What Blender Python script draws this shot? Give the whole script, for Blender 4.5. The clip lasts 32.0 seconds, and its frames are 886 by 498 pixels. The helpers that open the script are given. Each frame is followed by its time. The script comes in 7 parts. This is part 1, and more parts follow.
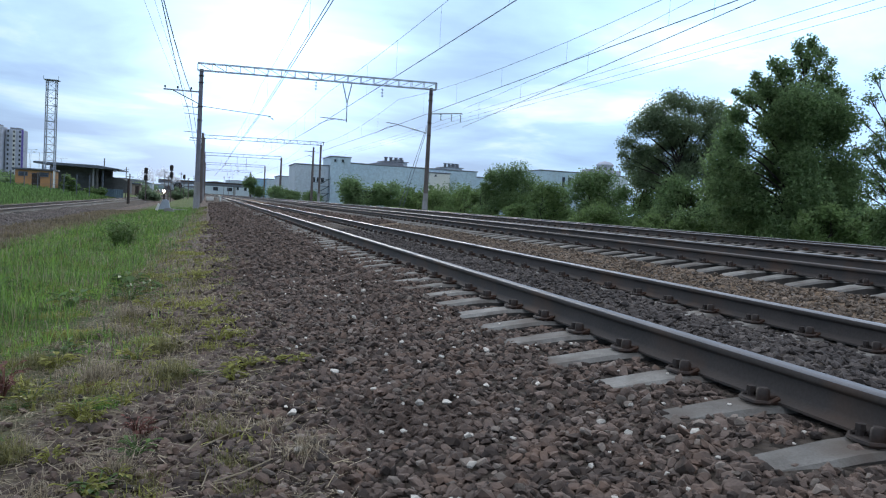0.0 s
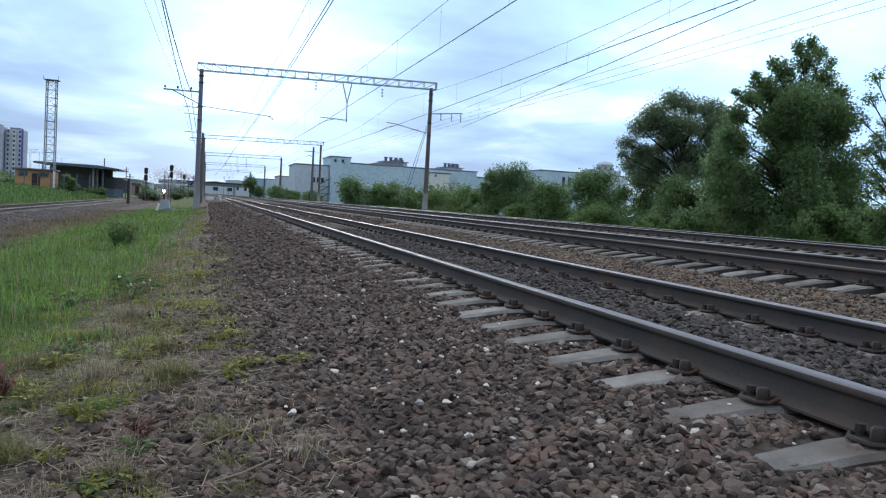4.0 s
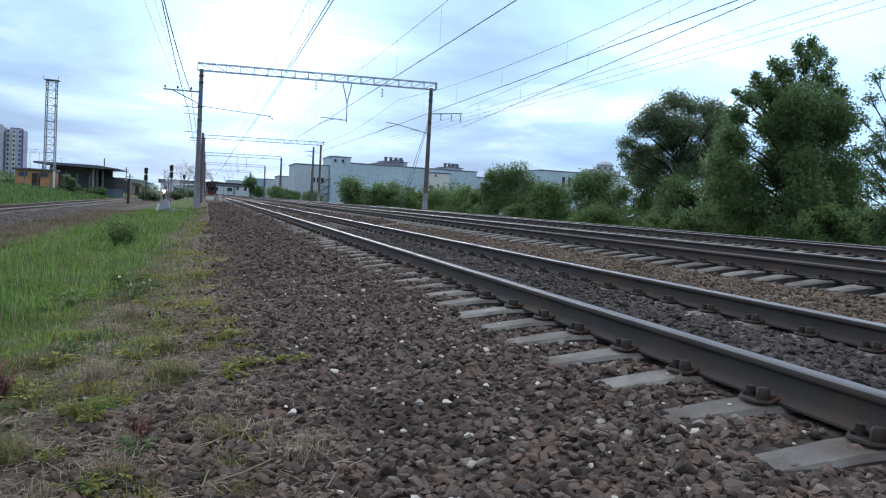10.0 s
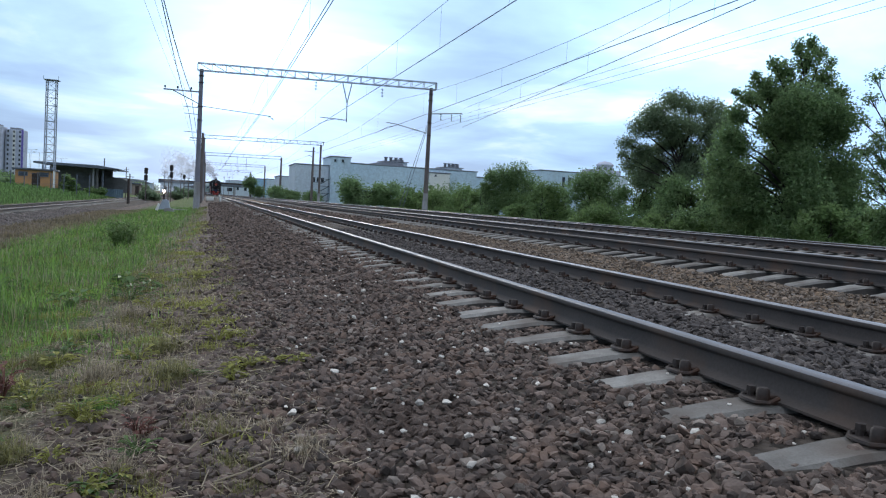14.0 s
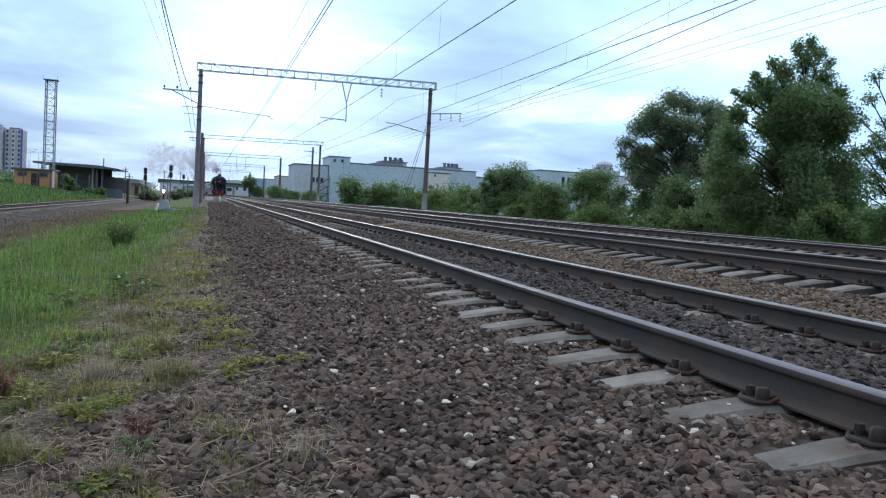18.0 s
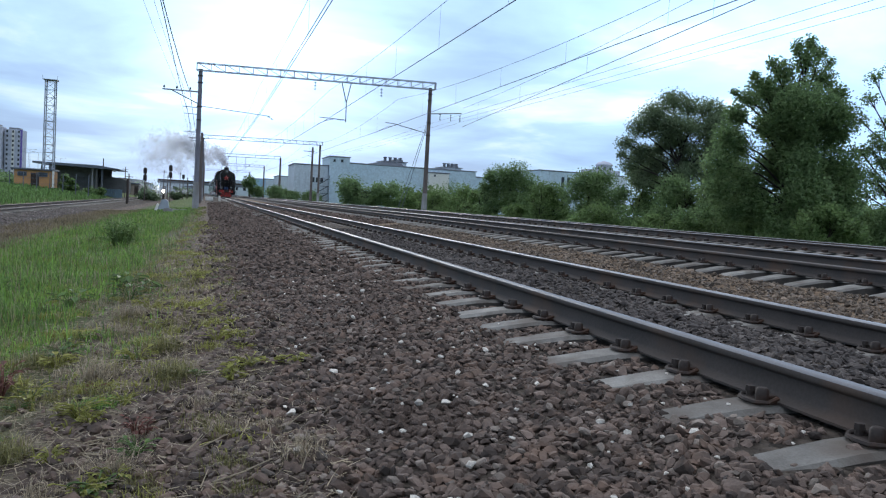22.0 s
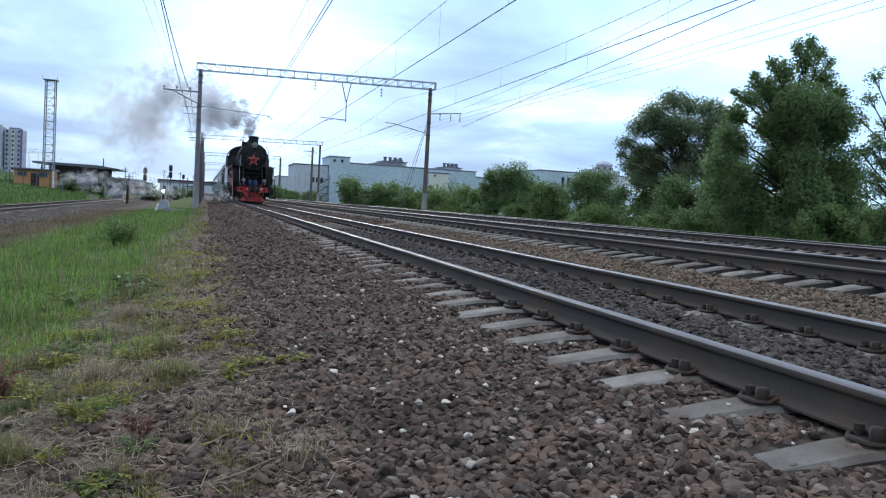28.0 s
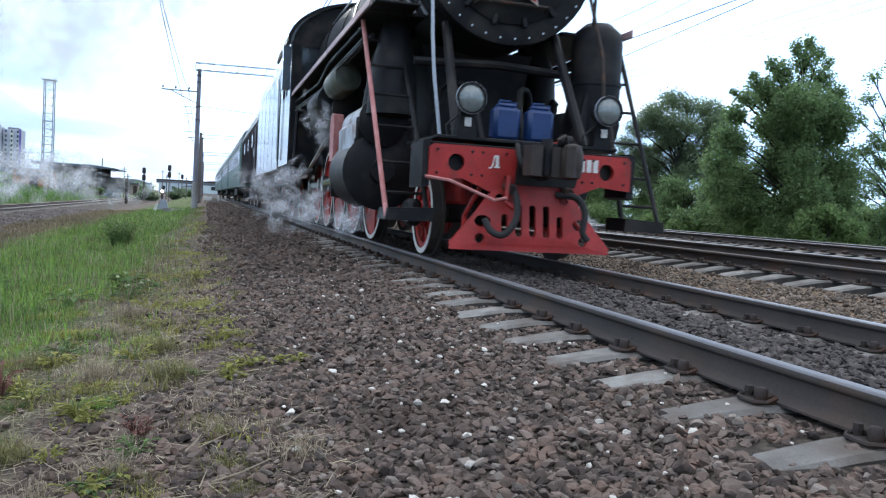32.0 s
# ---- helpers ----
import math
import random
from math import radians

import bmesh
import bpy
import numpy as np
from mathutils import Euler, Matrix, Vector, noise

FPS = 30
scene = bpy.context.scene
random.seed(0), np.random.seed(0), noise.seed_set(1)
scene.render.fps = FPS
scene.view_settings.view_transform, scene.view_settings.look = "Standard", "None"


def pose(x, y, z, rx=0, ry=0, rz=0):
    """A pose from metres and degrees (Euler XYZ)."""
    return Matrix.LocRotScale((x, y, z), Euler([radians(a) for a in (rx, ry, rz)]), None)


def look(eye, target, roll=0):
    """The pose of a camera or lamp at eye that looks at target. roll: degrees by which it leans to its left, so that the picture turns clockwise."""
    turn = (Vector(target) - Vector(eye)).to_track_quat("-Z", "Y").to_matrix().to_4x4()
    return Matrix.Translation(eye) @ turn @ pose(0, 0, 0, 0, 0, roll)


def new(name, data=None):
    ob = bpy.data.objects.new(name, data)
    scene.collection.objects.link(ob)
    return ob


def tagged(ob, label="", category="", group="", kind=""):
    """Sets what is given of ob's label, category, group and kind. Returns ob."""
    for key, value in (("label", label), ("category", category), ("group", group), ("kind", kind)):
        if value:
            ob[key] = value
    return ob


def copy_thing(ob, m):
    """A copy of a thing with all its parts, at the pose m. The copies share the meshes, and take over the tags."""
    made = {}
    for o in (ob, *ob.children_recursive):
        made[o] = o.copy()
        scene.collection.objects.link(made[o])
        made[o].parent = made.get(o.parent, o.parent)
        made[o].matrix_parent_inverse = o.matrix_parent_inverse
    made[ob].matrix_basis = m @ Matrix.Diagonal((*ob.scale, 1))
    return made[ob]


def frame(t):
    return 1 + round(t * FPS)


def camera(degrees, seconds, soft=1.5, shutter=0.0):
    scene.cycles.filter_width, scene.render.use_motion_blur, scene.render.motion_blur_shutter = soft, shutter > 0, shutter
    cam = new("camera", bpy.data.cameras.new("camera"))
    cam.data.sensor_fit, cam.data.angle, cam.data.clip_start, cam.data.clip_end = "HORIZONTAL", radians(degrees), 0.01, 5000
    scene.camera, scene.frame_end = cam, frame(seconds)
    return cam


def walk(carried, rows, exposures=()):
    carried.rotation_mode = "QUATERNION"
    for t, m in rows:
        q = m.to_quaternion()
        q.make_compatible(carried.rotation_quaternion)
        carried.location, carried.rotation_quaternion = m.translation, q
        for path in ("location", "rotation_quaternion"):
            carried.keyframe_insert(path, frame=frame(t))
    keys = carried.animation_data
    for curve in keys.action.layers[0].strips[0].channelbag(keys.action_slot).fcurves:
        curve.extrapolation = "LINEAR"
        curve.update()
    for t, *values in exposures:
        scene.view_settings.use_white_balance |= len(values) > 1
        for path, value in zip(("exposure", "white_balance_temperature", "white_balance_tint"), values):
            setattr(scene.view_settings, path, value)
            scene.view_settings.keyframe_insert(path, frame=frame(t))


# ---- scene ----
# Railway beside a plant: world x across the tracks, y along them away from the camera, z = 0 at the rail top of the first track.
cam = camera(57.49, 32.0, soft=1.2, shutter=0.12)
EYE = Vector((-3.011, 0.0, 0.543))


def aim(yaw):
    y, p = radians(yaw), radians(-3.025)
    way = Vector((math.sin(y) * math.cos(p), math.cos(y) * math.cos(p), math.sin(p)))
    return look(EYE, EYE + way * 10, 3.24)


# the clip's camera opens up as the dark engine fills its picture
walk(cam, [(0, aim(15.992)), (17.6, aim(15.992)), (18.2, aim(16.045)), (31.5, aim(16.05)), (32.0, aim(16.12))],
     [(0, 0.06), (17, 0.07), (27, 0.11), (29, 0.2), (30, 0.27), (31, 0.42), (31.6, 0.6), (32, 0.75)])

# ---- light: bright overcast, the low sun behind thin cloud straight down the line ----
SUN_ELEV, SUN_AZ = radians(13), radians(3.0)
world = bpy.data.worlds.new("sky")
scene.world = world
scene.cycles.transparent_max_bounces = 64
world.use_nodes = True


def sky_nodes(nt):
    n, l = nt.nodes, nt.links
    n.clear()
    out, bg = n.new("ShaderNodeOutputWorld"), n.new("ShaderNodeBackground")
    sky = n.new("ShaderNodeTexSky")
    sky.sky_type, sky.sun_disc = "NISHITA", False
    sky.sun_elevation, sky.sun_rotation = SUN_ELEV, SUN_AZ
    sky.air_density, sky.dust_density = 1.0, 1.5
    tc = n.new("ShaderNodeTexCoord")
    # cloud sheets: stretch the dome flat, so that the layers close up towards the horizon
    sep = n.new("ShaderNodeSeparateXYZ")
    l.new(tc.outputs["Generated"], sep.inputs[0])
    zz = n.new("ShaderNodeMath")
    zz.operation, zz.inputs[1].default_value = "MAXIMUM", 0.0
    l.new(sep.outputs[2], zz.inputs[0])
    add = n.new("ShaderNodeMath")
    add.operation, add.inputs[1].default_value = "ADD", 0.13
    l.new(zz.outputs[0], add.inputs[0])
    comb = n.new("ShaderNodeCombineXYZ")
    for k in (0, 1):
        d = n.new("ShaderNodeMath")
        d.operation = "DIVIDE"
        l.new(sep.outputs[k], d.inputs[0])
        l.new(add.outputs[0], d.inputs[1])
        l.new(d.outputs[0], comb.inputs[k])
    noi = n.new("ShaderNodeTexNoise")
    noi.inputs["Scale"].default_value, noi.inputs["Detail"].default_value = 0.9, 8
    noi.inputs["Roughness"].default_value, noi.inputs["Distortion"].default_value = 0.52, 0.35
    l.new(comb.outputs[0], noi.inputs["Vector"])
    ramp = n.new("ShaderNodeValToRGB")
    ramp.color_ramp.elements[0].position, ramp.color_ramp.elements[1].position = 0.40, 0.70
    ramp.color_ramp.elements[0].color, ramp.color_ramp.elements[1].color = (0.35, 0.545, 0.86, 1), (0.86, 1.06, 1.24, 1)
    e = ramp.color_ramp.elements.new(0.55)
    e.color = (0.475, 0.73, 1.055, 1)
    l.new(noi.outputs[0], ramp.inputs[0])
    # the glow of the sun through the cloud
    dot = n.new("ShaderNodeVectorMath")
    dot.operation = "DOT_PRODUCT"
    dot.inputs[1].default_value = (math.sin(SUN_AZ) * math.cos(GLOW), math.cos(SUN_AZ) * math.cos(GLOW), math.sin(GLOW))
    l.new(tc.outputs["Generated"], dot.inputs[0])
    cl = n.new("ShaderNodeMath")
    cl.operation, cl.inputs[1].default_value = "MAXIMUM", 0.0
    l.new(dot.outputs["Value"], cl.inputs[0])
    # bright thin cloud to the side of the sun
    dot2, cl2 = n.new("ShaderNodeVectorMath"), n.new("ShaderNodeMath")
    dot2.operation, dot2.inputs[1].default_value = "DOT_PRODUCT", (0.63, 0.745, 0.215)
    cl2.operation, cl2.inputs[1].default_value = "MAXIMUM", 0.0
    l.new(tc.outputs["Generated"], dot2.inputs[0])
    l.new(dot2.outputs["Value"], cl2.inputs[0])
    total = None
    for power, gain, cl in ((140.0, 0.9, cl), (32.0, 0.42, cl), (9.0, 0.06, cl), (34.0, 1.1, cl2)):
        pw, mu = n.new("ShaderNodeMath"), n.new("ShaderNodeMath")
        pw.operation, pw.inputs[1].default_value = "POWER", power
        mu.operation, mu.inputs[1].default_value = "MULTIPLY", gain
        l.new(cl.outputs[0], pw.inputs[0])
        l.new(pw.outputs[0], mu.inputs[0])
        if total:
            ad = n.new("ShaderNodeMath")
            ad.operation = "ADD"
            l.new(total, ad.inputs[0])
            l.new(mu.outputs[0], ad.inputs[1])
            total = ad.outputs[0]
        else:
            total = mu.outputs[0]
    one = n.new("ShaderNodeMath")
    one.operation = "ADD"
    l.new(total, one.inputs[0])
    # an overcast dome is up to three times as bright overhead as at the horizon
    up = n.new("ShaderNodeMath")
    up.operation, up.inputs[1].default_value, up.inputs[2].default_value = "MULTIPLY_ADD", 1.0, 0.70
    l.new(zz.outputs[0], up.inputs[0])
    l.new(up.outputs[0], one.inputs[1])
    bright = n.new("ShaderNodeVectorMath")
    bright.operation = "SCALE"
    # overhead the cloud is thick and neutral
    hi, neutral = n.new("ShaderNodeMapRange"), n.new("ShaderNodeMix")
    hi.inputs[1].default_value, hi.inputs[2].default_value = 0.27, 0.5
    l.new(sep.outputs[2], hi.inputs[0])
    neutral.data_type = "RGBA"
    l.new(hi.outputs[0], neutral.inputs[0])
    l.new(ramp.outputs[0], neutral.inputs[6])
    neutral.inputs[7].default_value = (0.64, 0.71, 0.83, 1)
    l.new(neutral.outputs[2], bright.inputs[0])
    l.new(one.outputs[0], bright.inputs["Scale"])
    mix = n.new("ShaderNodeMix")
    mix.data_type = "RGBA"
    mix.inputs[0].default_value = 0.98
    sk = n.new("ShaderNodeVectorMath")
    sk.operation, sk.inputs["Scale"].default_value = "SCALE", 0.12
    l.new(sky.outputs[0], sk.inputs[0])
    l.new(sk.outputs[0], mix.inputs[6])
    l.new(bright.outputs[0], mix.inputs[7])
    l.new(mix.outputs[2], bg.inputs[0])
    bg.inputs[1].default_value = 1.0
    l.new(bg.outputs[0], out.inputs[0])


GLOW = radians(9)
sky_nodes(world.node_tree)
sun = new("sun", bpy.data.lights.new("sun", "SUN"))
sun.data.energy, sun.data.angle, sun.data.color = 0.8, radians(14), (1.0, 0.95, 0.88)
sun.matrix_world = look((0, 0, 50), Vector((0, 0, 50)) - Vector((math.sin(SUN_AZ) * math.cos(SUN_ELEV), math.cos(SUN_AZ) * math.cos(SUN_ELEV), math.sin(SUN_ELEV))))


# ---- materials ----
def mat(name, col, col2=None, rough=0.8, metal=0.0, scale=6.0, fine=60.0, bump=0.25, dist=0.01, vary=0.0, island=0.0,
        through_light=0.0, glow=0.0, glass=0.0, veil=0.0, soft="", stain=None, stain_at=0.6, stain_scale=1.2, spec=0.4):
    """A surface with broad blotches (col to col2), fine grain in colour and relief, and optional stains."""
    m = bpy.data.materials.new(name)
    m.use_nodes = True
    n, l = m.node_tree.nodes, m.node_tree.links
    b = n["Principled BSDF"]
    b.inputs["Roughness"].default_value, b.inputs["Metallic"].default_value = rough, metal
    b.inputs["Specular IOR Level"].default_value = spec
    col2 = col2 or tuple(c * 0.72 for c in col)
    tc = n.new("ShaderNodeTexCoord")
    vec = tc.outputs["Object"]
    if vary:
        info, off = n.new("ShaderNodeObjectInfo"), n.new("ShaderNodeVectorMath")
        off.operation = "MULTIPLY_ADD"
        cmb = n.new("ShaderNodeCombineXYZ")
        for k in range(3):
            l.new(info.outputs["Random"], cmb.inputs[k])
        off.inputs[1].default_value = (37.0, 53.0, 71.0)
        l.new(cmb.outputs[0], off.inputs[0])
        l.new(vec, off.inputs[2])
        vec = off.outputs[0]
    a, f = n.new("ShaderNodeTexNoise"), n.new("ShaderNodeTexNoise")
    for node, sc, det in ((a, scale, 5), (f, fine, 4)):
        node.inputs["Scale"].default_value, node.inputs["Detail"].default_value = sc, det
        l.new(vec, node.inputs["Vector"])
    r = n.new("ShaderNodeMapRange")
    r.inputs[1].default_value, r.inputs[2].default_value = 0.3, 0.7
    l.new(a.outputs[0], r.inputs[0])
    mx = n.new("ShaderNodeMix")
    mx.data_type = "RGBA"
    mx.inputs[6].default_value, mx.inputs[7].default_value = (*col, 1), (*col2, 1)
    l.new(r.outputs[0], mx.inputs[0])
    colour = mx.outputs[2]

    def factor(value, lo, hi):
        nonlocal colour
        fr, hs = n.new("ShaderNodeMapRange"), n.new("ShaderNodeVectorMath")
        fr.inputs[3].default_value, fr.inputs[4].default_value = lo, hi
        l.new(value, fr.inputs[0])
        hs.operation = "SCALE"
        l.new(colour, hs.inputs[0])
        l.new(fr.outputs[0], hs.inputs["Scale"])
        colour = hs.outputs[0]

    factor(f.outputs[0], 0.62, 1.38)
    if vary:
        factor(info.outputs["Random"], 1 - vary, 1 + vary)
    if island:
        geo = n.new("ShaderNodeNewGeometry")
        factor(geo.outputs["Random Per Island"], 1 - island, 1 + island)
    if stain:
        s, sr, sm = n.new("ShaderNodeTexNoise"), n.new("ShaderNodeMapRange"), n.new("ShaderNodeMix")
        s.inputs["Scale"].default_value, s.inputs["Detail"].default_value = stain_scale, 7
        l.new(vec, s.inputs["Vector"])
        sr.inputs[1].default_value, sr.inputs[2].default_value = stain_at - 0.1, stain_at + 0.1
        l.new(s.outputs[0], sr.inputs[0])
        sm.data_type = "RGBA"
        l.new(sr.outputs[0], sm.inputs[0])
        l.new(colour, sm.inputs[6])
        sm.inputs[7].default_value = (*stain, 1)
        colour = sm.outputs[2]
    l.new(colour, b.inputs["Base Color"])
    if bump:
        bp = n.new("ShaderNodeBump")
        bp.inputs["Strength"].default_value, bp.inputs["Distance"].default_value = bump, dist
        l.new(f.outputs[0], bp.inputs["Height"])
        l.new(bp.outputs[0], b.inputs["Normal"])
    if glow:
        l.new(colour, b.inputs["Emission Color"])
        b.inputs["Emission Strength"].default_value = glow
    if glass:
        b.inputs["Transmission Weight"].default_value = glass
    if through_light:
        tr, ms = n.new("ShaderNodeBsdfTranslucent"), n.new("ShaderNodeMixShader")
        l.new(colour, tr.inputs[0])
        ms.inputs[0].default_value = through_light
        l.new(b.outputs[0], ms.inputs[1])
        l.new(tr.outputs[0], ms.inputs[2])
        l.new(ms.outputs[0], n["Material Output"].inputs[0])
    if veil:
        last = n["Material Output"].inputs[0].links[0].from_socket
        tp, ms = n.new("ShaderNodeBsdfTransparent"), n.new("ShaderNodeMixShader")
        ms.inputs[0].default_value = veil
        if soft:
            at, wisp, mr, mu, sb = n.new("ShaderNodeAttribute"), n.new("ShaderNodeTexNoise"), n.new("ShaderNodeMapRange"), n.new("ShaderNodeMath"), n.new("ShaderNodeMath")
            at.attribute_name = soft
            wisp.inputs["Scale"].default_value, wisp.inputs["Detail"].default_value = scale, 4
            l.new(vec, wisp.inputs["Vector"])
            mr.inputs[1].default_value, mr.inputs[2].default_value = .38, .62
            mr.inputs[3].default_value, mr.inputs[4].default_value = .25 * (1 - veil), 1.5 * (1 - veil)
            l.new(wisp.outputs[0], mr.inputs[0])
            mu.operation, sb.operation, sb.inputs[0].default_value = "MULTIPLY", "SUBTRACT", 1.0
            l.new(mr.outputs[0], mu.inputs[0])
            l.new(at.outputs["Fac"], mu.inputs[1])
            l.new(mu.outputs[0], sb.inputs[1])
            l.new(sb.outputs[0], ms.inputs[0])
        l.new(last, ms.inputs[1])
        l.new(tp.outputs[0], ms.inputs[2])
        l.new(ms.outputs[0], n["Material Output"].inputs[0])
    return m


STONE = mat("ballast_stone", (0.132, 0.096, 0.078), (0.074, 0.055, 0.046), 0.88, scale=7, fine=120, bump=0.6, dist=0.004, island=0.7, stain=(0.17, 0.112, 0.084), stain_at=0.6, stain_scale=9)
STONE_LIGHT = mat("ballast_light", (0.225, 0.185, 0.155), (0.15, 0.122, 0.102), 0.88, scale=9, fine=120, bump=0.6, dist=0.004, island=0.45)
STONE_GREY = mat("side_stone", (0.215, 0.18, 0.165), (0.13, 0.108, 0.098), 0.9, scale=3, fine=90, bump=0.5, dist=0.004, island=0.5)
STONE_OILY = mat("crib_stone", (0.098, 0.082, 0.074), (0.055, 0.046, 0.043), 0.85, scale=3, fine=90, bump=0.5, dist=0.004, island=0.5)
STONE_BROWN = mat("ballast_rusty", (0.20, 0.150, 0.110), (0.11, 0.086, 0.068), 0.9, scale=3, fine=90, bump=0.5, dist=0.004, island=0.6)
PALE = mat("pale_stone", (0.70, 0.65, 0.58), (0.52, 0.47, 0.41), 0.85, scale=14, fine=120, bump=0.4, dist=0.003, vary=0.25)
CONCRETE = mat("sleeper_concrete", (0.25, 0.238, 0.217), (0.165, 0.154, 0.140), 0.9, scale=9, fine=110, bump=0.35, dist=0.004, vary=0.25, stain=(0.115, 0.095, 0.08), stain_at=0.56, stain_scale=4)
SLEEPER_SIDE = mat("sleeper_dark_side", (0.075, 0.066, 0.058), (0.045, 0.040, 0.036), 0.95, scale=9, fine=110, bump=0.35, dist=0.004, vary=0.25)
POST_CONCRETE = mat("post_concrete", (0.34, 0.34, 0.345), (0.23, 0.23, 0.24), 0.9, scale=1.5, fine=30, bump=0.2, stain=(0.2, 0.19, 0.18), stain_at=0.62, stain_scale=0.7)
POST_GREY = mat("post_grey", (0.21, 0.21, 0.25), (0.15, 0.15, 0.18), 0.9, scale=1.5, fine=30, bump=0.2)
POST_DARK = mat("post_weathered", (0.16, 0.13, 0.12), (0.10, 0.085, 0.08), 0.9, scale=1.5, fine=30, bump=0.2)
RAIL_SIDE = mat("rail_side", (0.072, 0.058, 0.051), (0.046, 0.040, 0.037), 0.75, 0.15, scale=2.0, fine=70, bump=0.25, dist=0.002, stain=(0.10, 0.062, 0.042), stain_at=0.62, stain_scale=1.6)
RAIL_TOP = mat("rail_running_face", (0.31, 0.31, 0.325), (0.25, 0.25, 0.265), 0.46, 0.85, scale=2, fine=200, bump=0.04, dist=0.0005)
RAIL_MID = mat("rail_brushed_face", (0.20, 0.20, 0.212), (0.15, 0.15, 0.16), 0.52, 0.55, scale=2, fine=200, bump=0.04, dist=0.0005)
RAIL_DULL = mat("rail_dull_face", (0.15, 0.125, 0.115), (0.11, 0.095, 0.09), 0.6, 0.5, scale=2, fine=200, bump=0.05, dist=0.0005)
IRON = mat("dark_iron", (0.050, 0.038, 0.033), (0.032, 0.026, 0.024), 0.7, 0.3, scale=8, fine=90, bump=0.3, dist=0.002, stain=(0.09, 0.045, 0.028), stain_at=0.6, stain_scale=6)
CAST_IRON = mat("cast_iron", (0.058, 0.044, 0.037), (0.034, 0.026, 0.023), 0.6, 0.2, scale=8, fine=90, bump=0.3, dist=0.002)
STEEL_GREY = mat("painted_grey_steel", (0.36, 0.40, 0.46), (0.28, 0.31, 0.36), 0.6, 0.2, scale=2, fine=40, bump=0.1)
WIRE = mat("wire", (0.17, 0.19, 0.25), (0.13, 0.15, 0.20), 0.6, 0.4, bump=0)
INSUL = mat("insulator", (0.10, 0.13, 0.14), (0.06, 0.08, 0.09), 0.2, 0, bump=0)
BLACK = mat("loco_black", (0.013, 0.013, 0.015), (0.008, 0.008, 0.009), 0.52, 0.0, scale=3, fine=50, bump=0.2, dist=0.003, stain=(0.034, 0.030, 0.027), stain_at=0.58, stain_scale=2.6, spec=0.2)
BLACK_GLOSS = mat("loco_gloss_black", (0.030, 0.031, 0.037), (0.022, 0.022, 0.027), 0.12, 0.0, scale=2, fine=20, bump=0.03, dist=0.003, spec=0.6)
RED = mat("loco_red", (0.42, 0.030, 0.025), (0.30, 0.021, 0.018), 0.45, 0, scale=4, fine=60, bump=0.08, dist=0.002, stain=(0.16, 0.03, 0.022), stain_at=0.64, stain_scale=5)
PINK = mat("board_edge_pink", (0.50, 0.36, 0.37), (0.36, 0.22, 0.23), 0.5, 0, scale=4, fine=60, bump=0.1, dist=0.002)
RED_WORN = mat("handrail_red", (0.52, 0.23, 0.215), (0.38, 0.12, 0.11), 0.5, 0, scale=8, fine=80, bump=0.1, dist=0.002)
WHITE_RIM = mat("white_rim", (0.70, 0.69, 0.66), (0.50, 0.48, 0.45), 0.6, 0, scale=8, fine=60, bump=0.1, dist=0.002)
STAR_EDGE = mat("star_rim", (0.72, 0.62, 0.52), (0.55, 0.45, 0.36), 0.35, 0.6, bump=0.05)
CHROME = mat("bright_steel", (0.55, 0.55, 0.56), (0.42, 0.42, 0.43), 0.3, 1.0, scale=5, fine=60, bump=0.06, dist=0.001)
LAMP_GLASS = mat("lamp_glass", (0.26, 0.28, 0.27), (0.18, 0.20, 0.20), 0.10, 0.3, scale=20, fine=90, bump=0.25, dist=0.004)
CLADDING = mat("cylinder_cladding", (0.42, 0.43, 0.45), (0.28, 0.28, 0.30), 0.42, 0.5, scale=4, fine=30, bump=0.1, stain=(0.12, 0.10, 0.09), stain_at=0.6, stain_scale=3)
BLUE = mat("blue_plastic", (0.014, 0.045, 0.15), (0.010, 0.030, 0.10), 0.45, 0, scale=6, fine=60, bump=0.06, dist=0.003)
RUBBER = mat("rubber", (0.028, 0.026, 0.026), (0.018, 0.017, 0.017), 0.75, 0, bump=0.15)
COACH = mat("coach_green", (0.13, 0.20, 0.18), (0.10, 0.155, 0.14), 0.45, 0.0, scale=1, fine=15, bump=0.05)
COACH_ROOF = mat("coach_roof", (0.24, 0.27, 0.28), (0.17, 0.19, 0.20), 0.6, 0.1, scale=1, fine=15, bump=0.1)
GLASS_DARK = mat("dark_window", (0.03, 0.035, 0.04), (0.02, 0.022, 0.025), 0.06, 0, bump=0, spec=0.7)
OLIVE_TANK = mat("olive_tank", (0.115, 0.12, 0.095), (0.07, 0.072, 0.058), 0.5, 0, scale=5, fine=50, bump=0.1, dist=0.002, stain=(0.03, 0.028, 0.025), stain_at=0.58, stain_scale=4)
WHITE_PAINT = mat("white_paint", (0.74, 0.73, 0.70), (0.58, 0.57, 0.54), 0.6, 0, scale=10, fine=60, bump=0.1, dist=0.003)


